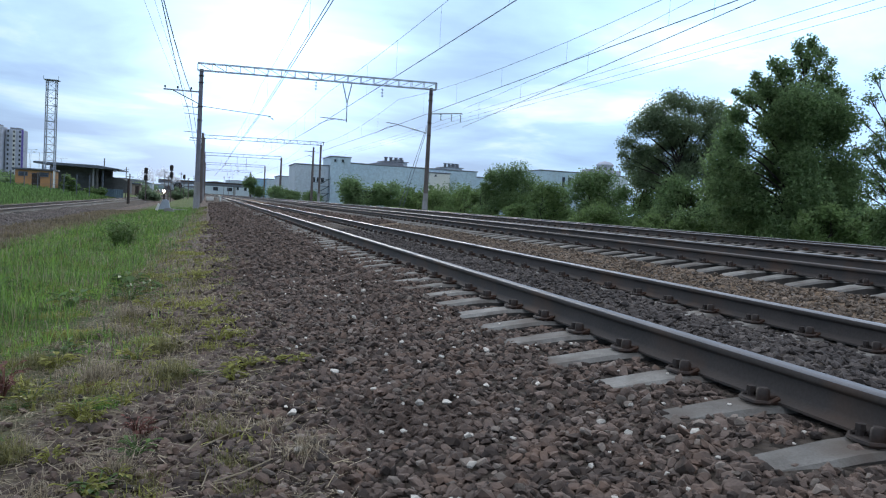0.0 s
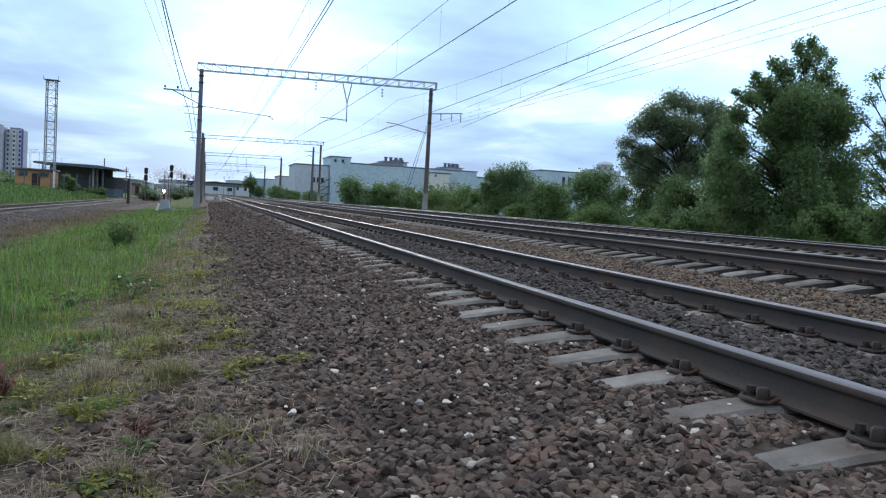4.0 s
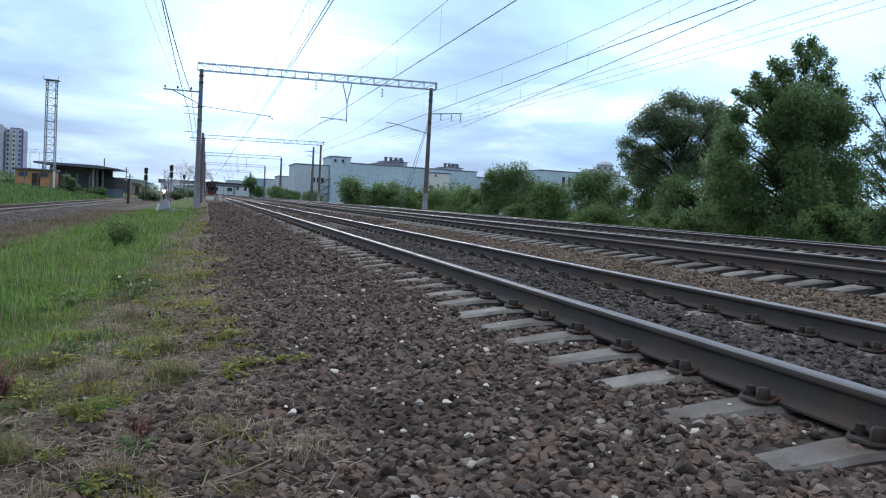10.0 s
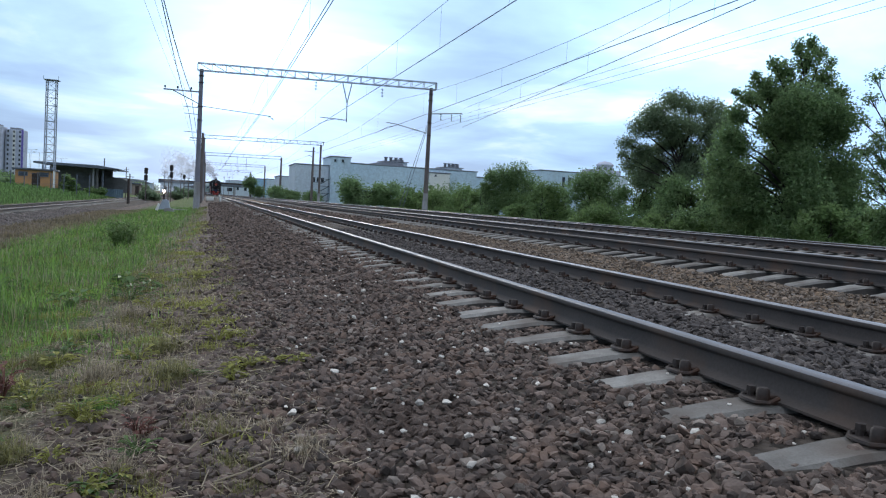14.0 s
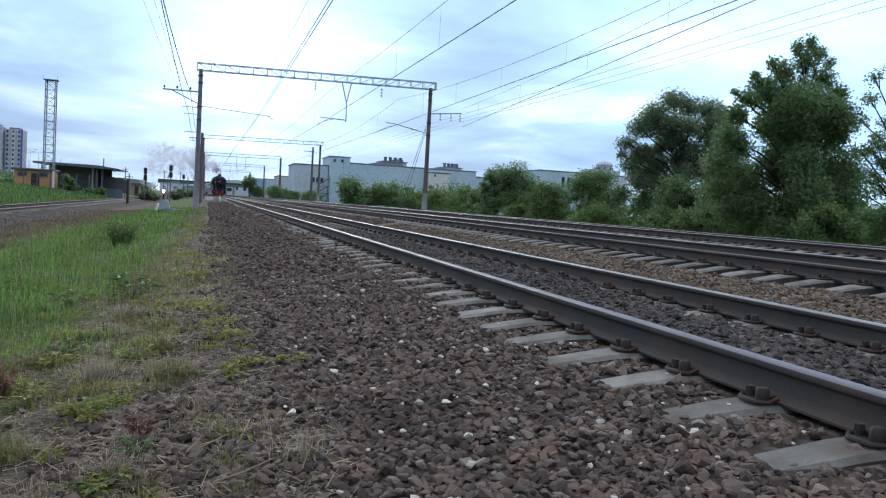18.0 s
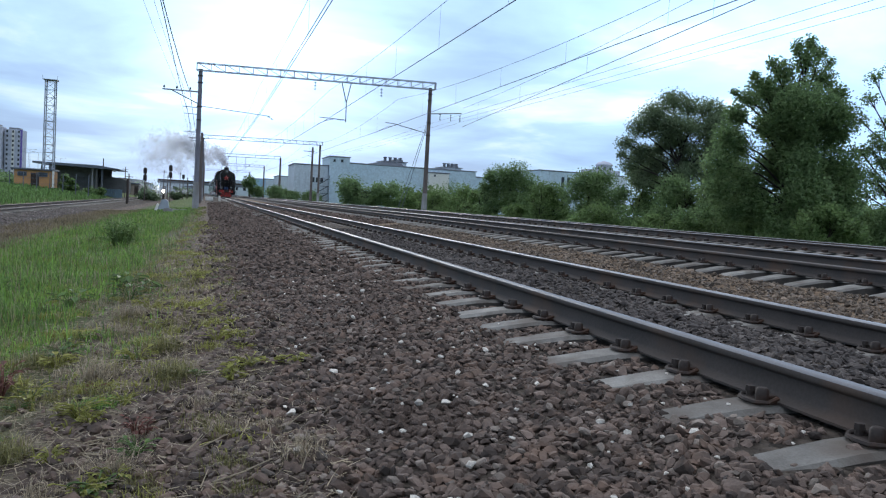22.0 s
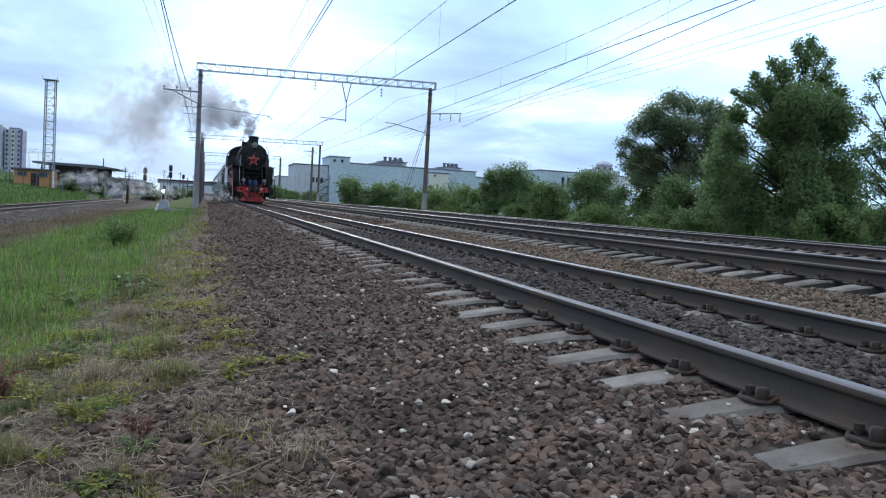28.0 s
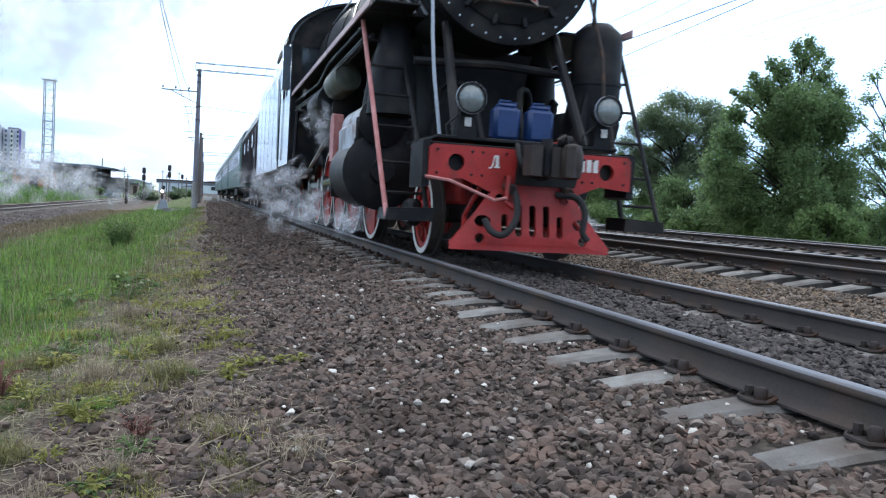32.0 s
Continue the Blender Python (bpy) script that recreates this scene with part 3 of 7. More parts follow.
# ---- overhead line ----
def gantry(y, xl, xr, base_l, base_r, foot, depth=0.48, detail=True, label="tall portal gantry of lattice steel on two concrete posts"):
    """A portal: two tapered posts and a lattice beam across the tracks; foot is the height of the beam's lower chords."""
    g = empty("catenary_gantry", label, "gantry", pose(0, y, 0), group="gantries over the line")
    top_l, top_r = foot, foot + 0.22
    for x, b, t, m, low in ((xl, base_l, top_l, POST_GREY, 1.6), (xr, base_r, top_r, POST_DARK, 1.4)):
        part("post", Shape().lathe([(.17, b - .6), (.17, b), (.13, t + .1)], (x, 0, 0), "z", 14), m, g)
        part("post_base", Shape().lathe([(.215, b - .6), (.215, b + .35), (.178, b + low)], (x, 0, 0), "z", 14), POST_CONCRETE, g)
        for dz in (.35, .8, 2.4, 3.3):
            part("clamp", Shape().lathe([(.16, -.03), (.178, -.03), (.178, .03), (.16, .03)], (x, 0, t - dz), "z", 14), IRON, g)
    lift = lambda x: (x - xl) / (xr - xl) * .22
    a, b = xl - .25, xr + .35
    h, w = depth, .22
    for yy in (-w, w):
        for zz in (0, h):
            part("chord", Shape().tube([(a, yy, foot + zz + lift(a)), (b, yy, foot + zz + lift(b))], .036, 4), STEEL_GREY, g)
    n = 18
    for i in range(n + 1):
        x = a + (b - a) * i / n
        z = foot + lift(x)
        part("strut", Shape().box((x, 0, z + h / 2), (.05, 2 * w, h), .01), STEEL_GREY, g) if i in (0, n) else None
        for yy in (-w, w):
            part("strut", Shape().tube([(x, yy, z), (x, yy, z + h)], .026, 4), STEEL_GREY, g)
        if i < n and detail:
            x2 = a + (b - a) * (i + 1) / n
            z2 = foot + lift(x2)
            up = i < n / 2
            part("brace", Shape().tube([(x, -w, z + (h if up else 0)), (x2, -w, z2 + (0 if up else h))], .028, 4), STEEL_GREY, g)
    return g


def string_of_discs(a, b, n, r=.075):
    a, b = Vector(a), Vector(b)
    s = Shape().cyl(a, b, .014, n=6)
    for i in range(n):
        p = a.lerp(b, (i + .5) / n)
        d = (b - a).normalized()
        s.cyl(p - d * .02, p + d * .03, r, r * .45, n=10)
    return s


G1 = gantry(57, -4.13, 11.77, -.35, .0, 8.68)
part("bracket_arm", Shape().tube([(-4.2, 0, 7.25), (-6.5, 0, 7.25)], .05, 6), STEEL_GREY, G1)
part("bracket_brace", Shape().tube([(-4.2, 0, 6.45), (-5.9, 0, 7.22)], .035, 6), STEEL_GREY, G1)
for x in (-6.4, -5.6, -4.75):
    part("pin_insulator", Shape().lathe([(.02, 0), (.02, .08), (.07, .1), (.06, .2), (.02, .24)], (x, 0, 7.28), "z", 8), INSUL, G1)
for z, ln in ((6.2, 1.0), (5.75, .9), (4.55, .9), (4.0, .55)):
    part("side_arm", Shape().tube([(-4.2, 0, z), (-4.2 - ln, 0, z + .02)], .025, 5), STEEL_GREY, G1)
part("registration_arm", Shape().tube([(-4.0, 0, 6.32), (.55, 0, 6.02)], .025, 6), STEEL_GREY, G1)
part("insulator", string_of_discs((.3, 0, 6.04), (.75, 0, 5.8), 2), INSUL, G1)
for x in (5.35, 6.0):
    part("hanging_strut", Shape().tube([(x, 0, 8.78), (5.72, 0, 7.4), (5.74, 0, 6.05)], .04, 5), STEEL_GREY, G1)
part("registration_arm", Shape().tube([(5.74, 0, 6.2), (3.9, 0, 6.26)], .03, 6), STEEL_GREY, G1)
part("steady_arm", Shape().tube([(4.9, 0, 6.2), (4.4, 0, 6.08), (3.75, 0, 5.75)], .022, 5), STEEL_GREY, G1)
part("insulator", string_of_discs((5.62, 0, 6.2), (5.1, 0, 6.2), 3), INSUL, G1)
part("registration_arm", Shape().tube([(11.6, 0, 5.75), (9.3, 0, 6.22), (8.6, 0, 6.28)], .03, 6), STEEL_GREY, G1)
part("steady_arm", Shape().tube([(9.4, 0, 6.15), (8.7, 0, 5.95), (7.9, 0, 5.5)], .022, 5), STEEL_GREY, G1)
part("insulator", string_of_discs((11.0, 0, 5.88), (10.4, 0, 6.0), 3), INSUL, G1)
part("feeder_arm", Shape().tube([(11.7, 0, 7.15), (14.2, 0, 7.38)], .045, 6), STEEL_GREY, G1)
for x in (12.6, 13.4, 14.1):
    part("insulator", string_of_discs((x, 0, 7.25), (x, 0, 6.75), 3), INSUL, G1)
for x, z in ((8.19, 8.35), (3.5, 8.4)):
    part("insulator", string_of_discs((x, 0, z + .3), (x, 0, z - .35), 3, .1), INSUL, G1)
for dx in (0, .3):
    part("guy_wire", Shape().tube([(11.6, 0, 6.0 + dx), (10.6 - dx, 2.0, .3)], .02, 4), WIRE, G1)

gantry(118, -4.6, 11.6, -.4, .0, 8.1, label="second lattice gantry further down the line")
for y, xl, xr, h in ((168, -5.1, 9.9, 8.0), (228, -5.6, 10.2, 8.2), (290, -7.6, 9.0, 8.2)):
    g = empty("catenary_gantry", "far gantry with slim cross beam over the line", "gantry", pose(0, y, 0), group="gantries over the line")
    for x, m in ((xl, POST_DARK), (xr, POST_DARK)):
        part("post", Shape().lathe([(.25, -1.2), (.17, h + .5)], (x, 0, 0), "z", 10), m, g)
    for zz in (0, .55):
        part("chord", Shape().tube([(xl, 0, h + zz), (xr, 0, h + zz + .2)], .07, 4), STEEL_GREY, g)
    for i in range(13):
        x = xl + (xr - xl) * i / 12
        part("strut", Shape().tube([(x, 0, h + .2 * i / 12), (x, 0, h + .55 + .2 * i / 12)], .04, 4), STEEL_GREY, g)
    for x in (3.2, 5.0):
        part("hanging_strut", Shape().tube([(x - 2, 0, h), (x - 2, 0, h - 2.4)], .05, 4), STEEL_GREY, g)
for x, y, h in ((-4.35, 88, 7.3), (-4.75, 139, 7.5), (-5.2, 196, 7.5), (-6.4, 255, 7.5), (10.55, 118, 8.1)):
    p = empty("line_pole", "slim weathered concrete pole beside the tracks", "pole", pose(x, y, gz(x, y)), group="poles along the line")
    part("post", Shape().lathe([(.2, -.4), (.13, h)], (0, 0, 0), "z", 10), POST_DARK, p)
    part("cross_arm", Shape().box((-.5, 0, h - .6), (1.6, .09, .09), .01), IRON, p)
    part("lamp_bracket", Shape().tube([(0, 0, h - 1.4), (-.7, 0, h - 1.2)], .03, 5), IRON, p)


def catenary(name, label, cx, messenger, contact, sup, span=57.0, y0=-57.0, n_span=6, droppers=7, twin=0):
    """A messenger wire that sags between supports, and the level contact wire hung from it by droppers."""
    w = empty(name, label, "wire", group="overhead wires")
    m, c = [], []
    for j in range(n_span):
        ya = y0 + j * span
        for i in range(16):
            f = i / 16
            y = ya + f * span
            x = cx + float(bend(max(y, 0)))
            stag = .1 * (1 if (j % 2) == 0 else -1) * (1 - 2 * f)
            m.append((x + stag * .6, y, sup - (sup - messenger) * 4 * f * (1 - f)))
            c.append((x + stag, y, contact))
    part("messenger_wire", Shape().tube(m, .009, 4), WIRE, w)
    part("contact_wire", Shape().tube([(p[0] - .05 * twin, p[1], p[2]) for p in c], .015 - .001 * twin, 4), WIRE, w)
    if twin:
        part("contact_wire", Shape().tube([(p[0] + .05, p[1], p[2]) for p in c], .015, 4), WIRE, w)
    for j in range(n_span - 3):
        for i in range(droppers):
            q = j * 16 + 2 + i * 2
            part("dropper", Shape().tube([m[q], c[q]], .005, 3), WIRE, w)


catenary("overhead_line", "contact and messenger wires over the main track", .02, 7.5, 6.12, 8.1, twin=1)
catenary("overhead_line", "contact and messenger wires over the second track", 4.7, 7.75, 6.2, 8.1)
catenary("overhead_line", "contact and messenger wires over the far track", 9.68, 7.0, 6.2, 8.0)


def feeder(name, label, pts, r=.012, drop=.5):
    f = empty(name, label, "wire", group="feeder wires")
    out = []
    for a, b in zip(pts[:-1], pts[1:]):
        for i in range(14):
            t = i / 14
            p = Vector(a).lerp(Vector(b), t)
            p.z -= 4 * drop * t * (1 - t)
            out.append(p)
    out.append(Vector(pts[-1]))
    part("cable", Shape().tube(out, r, 4), WIRE, f)


for x, r in ((-5.55, .006), (-5.2, .007)):
    feeder("feeder_wire", "thin feeder wire strung along the line's posts", [(x, -5, 7.6), (x, 57, 7.5), (x - .3, 118, 7.5), (x - .8, 168, 7.5), (x - 1.5, 228, 7.5)], r, .6)
feeder("feeder_wire", "thick twin feeder cable beside the posts", [(-4.75, -8, 7.5), (-4.75, 57, 7.2), (-5.0, 118, 7.3), (-5.6, 168, 7.3)], .022, .9)
feeder("feeder_wire", "thick twin feeder cable beside the posts", [(-4.55, -8, 7.9), (-4.85, 57, 5.9), (-5.2, 118, 6.2)], .018, .8)
for x, z in ((12.6, 6.7), (13.4, 6.7), (14.1, 6.7)):
    feeder("feeder_wire", "feeder wire hung from long insulators along the line", [(x, -10, z), (x, 57, 6.72), (x - .2, 118, 6.9), (x - .4, 168, 6.9)], .0075, .15)

# a fourth pair of wires that swings away from the far track to its own anchor
swing = empty("overhead_line", "contact and messenger wires swinging away to an anchor", "wire", group="overhead wires")
low = [(10.04 + .1 * (y - 18.5), y, 6.2) for y in range(-10, 60, 5)]
high = [(p[0], p[1], 7.0 + .0006 * (p[1] - 26) ** 2) for p in low]
part("contact_wire", Shape().tube(low, .014, 4), WIRE, swing)
part("messenger_wire", Shape().tube(high, .008, 4), WIRE, swing)
for k in (2, 4, 6, 8, 10, 12):
    part("dropper", Shape().tube([low[k], high[k]], .005, 3), WIRE, swing)

# ---- ballast stones ----
def stone_kinds(n=24, seed=5):
    rng = np.random.default_rng(seed)
    out = []
    for _ in range(n):
        bm = bmesh.new()
        for p in rng.normal(size=(17, 3)):
            p = p / np.linalg.norm(p, 3.4) * rng.uniform(.64, .86)
            bm.verts.new(p * np.array([1.0, rng.uniform(.6, .9), rng.uniform(.38, .62)]))
        bmesh.ops.convex_hull(bm, input=bm.verts[:])
        for v in [v for v in bm.verts if not v.link_faces]:
            bm.verts.remove(v)
        bmesh.ops.triangulate(bm, faces=bm.faces[:])
        bm.verts.index_update()
        out.append((np.array([v.co[:] for v in bm.verts]), np.array([[v.index for v in f.verts] for f in bm.faces])))
        bm.free()
    return out


STONES = stone_kinds()


def spins(rng, n, tilt=0.5):
    """n turning matrices: any heading, and a lean."""
    a, b, c = rng.uniform(0, 2 * np.pi, n), rng.normal(0, tilt, n), rng.normal(0, tilt, n)
    ca, sa, cb, sb, cc, sc = np.cos(a), np.sin(a), np.cos(b), np.sin(b), np.cos(c), np.sin(c)
    o, i = np.zeros(n), np.ones(n)
    rz = np.stack([ca, -sa, o, sa, ca, o, o, o, i], -1).reshape(-1, 3, 3)
    rx = np.stack([i, o, o, o, cb, -sb, o, sb, cb], -1).reshape(-1, 3, 3)
    ry = np.stack([cc, o, sc, o, i, o, -sc, o, cc], -1).reshape(-1, 3, 3)
    return rz @ rx @ ry


def scatter(pos, size, rng, tilt=0.5, kinds=STONES):
    """Arrays of a heap of stones: one of the kinds at each place."""
    which = rng.integers(0, len(kinds), len(pos))
    V, F, off = [], [], 0
    for k, (v, f) in enumerate(kinds):
        sel = np.where(which == k)[0]
        if not len(sel):
            continue
        R = spins(rng, len(sel), tilt)
        w = np.einsum("nij,vj->nvi", R, v) * size[sel][:, None, None] + pos[sel][:, None, :]
        F.append((f[None] + (np.arange(len(sel)) * len(v))[:, None, None] + off).reshape(-1, 3))
        V.append(w.reshape(-1, 3))
        off += len(sel) * len(v)
    return np.concatenate(V), np.concatenate(F)


def stone_field(name, label, material, x0, x1, y0, y1, per_m2, lo, hi, seed, lift=0.3, keep=None):
    rng = np.random.default_rng(seed)
    n = int((x1 - x0) * (y1 - y0) * per_m2)
    # more densely sown near than far
    u = rng.uniform(0, 1, n) ** 1.35
    y = y0 + (y1 - y0) * u
    x = rng.uniform(x0, x1, n)
    s = rng.uniform(lo, hi, n) * (0.75 + 0.5 * rng.random(n))
    s[rng.random(n) < 0.08] *= 1.35
    z = ground_z(x, y) + s * lift * rng.uniform(-.6, 1.5, n)
    ok = np.ones(n, bool) if keep is None else keep(x, y, rng)
    xb = x + bend(np.maximum(y, 0))
    v, f = scatter(np.stack([xb, y, z], -1)[ok], s[ok], rng)
    return tagged(new(name, fast(name, v, f, material)), label, "ballast", kind="stuff")


def clear_of_sleepers(c, phase, z_cover=1.35):
    def keep(x, y, rng):
        k = np.abs((y - phase) / PITCH - np.round((y - phase) / PITCH)) * PITCH
        on = (k < .135) & (np.abs(x - c) < z_cover - .03)
        mid = np.abs(x - c) < .6
        return (~on | mid | (rng.random(len(x)) < .05)) & (np.abs(np.abs(x - c) - .7975) > .11)
    return keep


HEAP = (-2.45, -1.95, 2.85, 3.35)


def soft_edge(x, y, rng):
    e = -2.78 + .22 * np.sin(y * 1.7) + .14 * np.sin(y * 4.3 + 1) - .42 * np.clip((4.3 - y) * 1.5, 0, 1)
    k = clear_of_sleepers(0, TRACKS[0][3])(x, y, rng)
    return ((x > e) | (rng.random(len(x)) < np.clip(.45 + (x - e) * .9, .04, 1))) & k & ~((x > HEAP[0]) & (x < HEAP[1]) & (y > HEAP[2]) & (y < HEAP[3]))


stone_field("ballast_shoulder", "dark brown crushed stone ballast, angular and loose", STONE, -3.9, -.66, 1.4, 8.5, 1200, .018, .035, 11, keep=soft_edge)
stone_field("ballast_shoulder", "dark brown crushed stone ballast along the track", STONE, -3.2, -.66, 8, 26, 330, .025, .046, 12, keep=soft_edge)
stone_field("ballast_shoulder", "dark brown crushed stone ballast far along the track", STONE, -3.0, 2.7, 25, 75, 42, .045, .08, 16, keep=clear_of_sleepers(0, TRACKS[0][3]))
stone_field("ballast_crib", "dark crushed stone between the rails", STONE_OILY, -.68, .68, 2.2, 20, 560, .020, .038, 13, keep=clear_of_sleepers(0, TRACKS[0][3]))
stone_field("ballast_between", "rusty brown crushed stone between two tracks", STONE_BROWN, .92, 2.66, 3.5, 24, 380, .018, .036, 14, keep=clear_of_sleepers(0, TRACKS[0][3]))
stone_field("ballast_side_track", "grey brown crushed stone beside the side track", STONE_GREY, -12.3, -9.6, 16, 62, 60, .03, .06, 15)


def pale_stones():
    rng = random.Random(8)
    spots = [(-2.66, 3.4), (-2.39, 4.03), (-1.97, 6.71), (-1.71, 7.02), (-1.86, 3.63), (-1.72, 4.46), (-2.03, 5.58), (-1.6, 3.28), (-1.6, 2.67), (-2.16, 2.48), (-2.14, 3.26), (-1.39, 2.39), (-1.87, 2.04), (-2.68, 2.9),
             (-2.39, 2.3), (-1.58, 4.04), (-1.84, 4.0), (-1.36, 4.02), (-1.93, 4.54), (-1.54, 4.58), (-2.04, 3.2), (-2.09, 2.73), (-1.58, 2.5), (-1.82, 3.34), (-1.45, 5.55), (-2.28, 3.57)]
    big = len(spots)
    while len(spots) < 150:
        y = 2.0 + 9 * rng.random() ** 1.5
        spots.append((rng.uniform(-2.7, -1.0), y))
    meshes = []
    for i in range(6):
        v, f = STONES[i * 3]
        me = fast("pale_stone", v * np.array([1, 1, 1.15]), f, PALE)
        meshes.append(me)
    for i, (x, y) in enumerate(spots):
        s = rng.uniform(.026, .034) if i < 4 else rng.uniform(.019, .027) if i < big else rng.uniform(.008, .018)
        ob = new("pale_stone", meshes[i % 6])
        ob.matrix_basis = pose(x, y, gz(x, y) + .03, rng.uniform(-25, 25), rng.uniform(-25, 25), rng.uniform(0, 360)) @ Matrix.Scale(s, 4)
        tagged(ob, "pale cream stone lying on the dark ballast", "stone", "pale stones in the ballast")


pale_stones()
stone_field("ballast_shoulder", "scattered lighter grey-brown stones among the dark ballast", STONE_LIGHT, -3.0, -1.05, 1.5, 9, 110, .016, .030, 18, lift=.6, keep=soft_edge)
stone_field("ballast_between", "light tan and grey stones among the rusty ballast", STONE_LIGHT, .95, 2.6, 3.5, 22, 45, .016, .032, 20, lift=.7, keep=clear_of_sleepers(0, TRACKS[0][3]))


def heap_stones():
    """The stones of one stretch of the shoulder, each by itself."""
    rng = random.Random(19)
    meshes = [fast("stone", v, f, STONE) for v, f in STONES]
    for i in range(320):
        x, y = rng.uniform(HEAP[0], HEAP[1]), rng.uniform(HEAP[2], HEAP[3])
        s = rng.uniform(.021, .036) * rng.uniform(.85, 1.3)
        ob = new("stone", meshes[i % len(meshes)])
        ob.matrix_basis = pose(x, y, gz(x, y) + s * .3 * rng.uniform(-.4, 1.5), rng.gauss(0, 28), rng.gauss(0, 28), rng.uniform(0, 360)) @ Matrix.Scale(s, 4)
        ob.parent = ground


heap_stones()


# ---- plants ----
def leaf_mat(name, a, b, tl=0.35, island=0.45):
    return mat(name, a, b, 0.55, 0, scale=0.7, fine=8, bump=0, island=island, through_light=tl, spec=0.25)


LEAF_DARK = leaf_mat("leaf_dark", (0.22, 0.315, 0.145), (0.16, 0.245, 0.112), .65, .28)
LEAF_WILLOW = leaf_mat("leaf_willow", (0.23, 0.30, 0.18), (0.17, 0.23, 0.138), .65, .28)
LEAF_LIGHT = leaf_mat("leaf_light", (0.19, 0.275, 0.105), (0.135, 0.21, 0.08), .55, .28)
GRASS_GREEN = leaf_mat("grass_green", (0.205, 0.345, 0.072), (0.12, 0.22, 0.048), .45, .6)
GRASS_DARK = leaf_mat("grass_dark", (0.15, 0.25, 0.08), (0.10, 0.18, 0.055), .45, .5)
GRASS_BROWN = leaf_mat("grass_brown", (0.235, 0.185, 0.115), (0.15, 0.125, 0.075), .3, .5)
GRASS_OLIVE = leaf_mat("grass_olive", (0.225, 0.21, 0.08), (0.135, 0.13, 0.05), .35, .5)
GRASS_DRY = leaf_mat("grass_dry", (0.38, 0.315, 0.22), (0.26, 0.215, 0.15), .3, .5)
WEED_YELLOW = leaf_mat("weed_yellow", (0.34, 0.33, 0.085), (0.23, 0.24, 0.065), .45, .4)
WEED_GREEN = leaf_mat("weed_green", (0.12, 0.19, 0.06), (0.08, 0.14, 0.04), .35, .4)
WEED_RED = leaf_mat("weed_red", (0.20, 0.085, 0.065), (0.12, 0.055, 0.045), .35, .5)
BARK = mat("bark", (0.048, 0.040, 0.034), (0.030, 0.025, 0.022), 0.95, scale=6, fine=40, bump=0.7, dist=0.02)


def leaves(centres, radii, n, size, rng, squash=0.62):
    """Leaf blades spread through lobes, thick towards their skins, with gaps between the lobes."""
    centres, radii = np.asarray(centres, float), np.asarray(radii, float)
    w = radii.prod(1) ** .7
    pick = rng.choice(len(centres), n, p=w / w.sum())
    d = rng.normal(size=(n, 3))
    d /= np.linalg.norm(d, axis=1)[:, None]
    r = rng.uniform(.15, 1, n) ** .45 * (1 + .13 * rng.normal(size=n))
    loose = rng.random(n) < .45
    r = np.where(loose, np.minimum(np.abs(rng.normal(0, .66, n)), 1.22), r)
    p = centres[pick] + d * radii[pick] * r[:, None]
    h = .6 * np.sin(p[:, 0] * 2.3 + p[:, 2] * 1.7) * np.sin(p[:, 1] * 2.1 - p[:, 2] * 2.9)
    p += d * (radii[pick].min(1) * .16 * h)[:, None]
    R = spins(rng, n, .6)
    s = size * rng.uniform(.6, 1.35, n)
    q = np.array([[0, -1, 0], [squash, -.1, .12], [0, 1, 0], [-squash, -.1, .12]])
    v = np.einsum("nij,vj->nvi", R, q) * s[:, None, None] + p[:, None, :]
    f = np.array([[0, 1, 2], [0, 2, 3]])[None] + (np.arange(n) * 4)[:, None, None]
    return v.reshape(-1, 3), f.reshape(-1, 3)


def tree(name, label, x, y, lobes, n, size, material, seed, trunk=.16, category="tree", stems=1, base=None):
    """Trunk and limbs run from the foot to every lobe; lobes: (dx, dy, height, rx, ry, rz)."""
    rng = np.random.default_rng(seed)
    z0 = gz(x, y) if base is None else base
    t = empty(name, label, category, pose(x, y, z0), group="trees and bushes beside the line")
    s = Shape()
    hmax = max(l[2] for l in lobes)
    fork = hmax * .28
    roots = [Vector((rng.uniform(-.25, .25) * (stems > 1), rng.uniform(-.25, .25) * (stems > 1), 0)) for _ in range(stems)]
    limbs = Shape()
    for k in range(stems):
        s.tube([roots[k] - Vector((0, 0, .3)), roots[k] + Vector((.05, .02, fork * .5)), roots[k] * 1.5 + Vector((.02, -.03, fork)), roots[k] * 1.8 + Vector((-.06, .05, hmax * .45)), roots[k] * 2 + Vector((.05, 0, hmax * .68))], trunk, 8, trunk * .25)
    for i, l in enumerate(lobes):
        a = roots[i % stems] * 1.6 + Vector((0, 0, min(hmax * .66, max(fork * .75, l[2] * (.62 + .12 * rng.random())))))
        c = Vector(l[:3])
        mid = a.lerp(c, .5) + Vector((rng.uniform(-.2, .2), rng.uniform(-.2, .2), .15))
        limbs.tube([a, mid, c, c + Vector((rng.uniform(-.2, .2), 0, l[5] * .6))], trunk * .32, 6, trunk * .05)
        for _ in range(4):
            d = Vector(rng.normal(size=3)).normalized()
            e = c + Vector((d.x * l[3], d.y * l[4], d.z * l[5])) * .85
            limbs.tube([mid.lerp(c, .6), c.lerp(e, .5), e], trunk * .12, 4, trunk * .03)
    part("trunk", s, BARK, t)
    part("branching", limbs, BARK, t)
    v, f = leaves([l[:3] for l in lobes], [l[3:] for l in lobes], n, size, rng)
    part("crown", fast("crown", v, f, material), None, t)
    return t


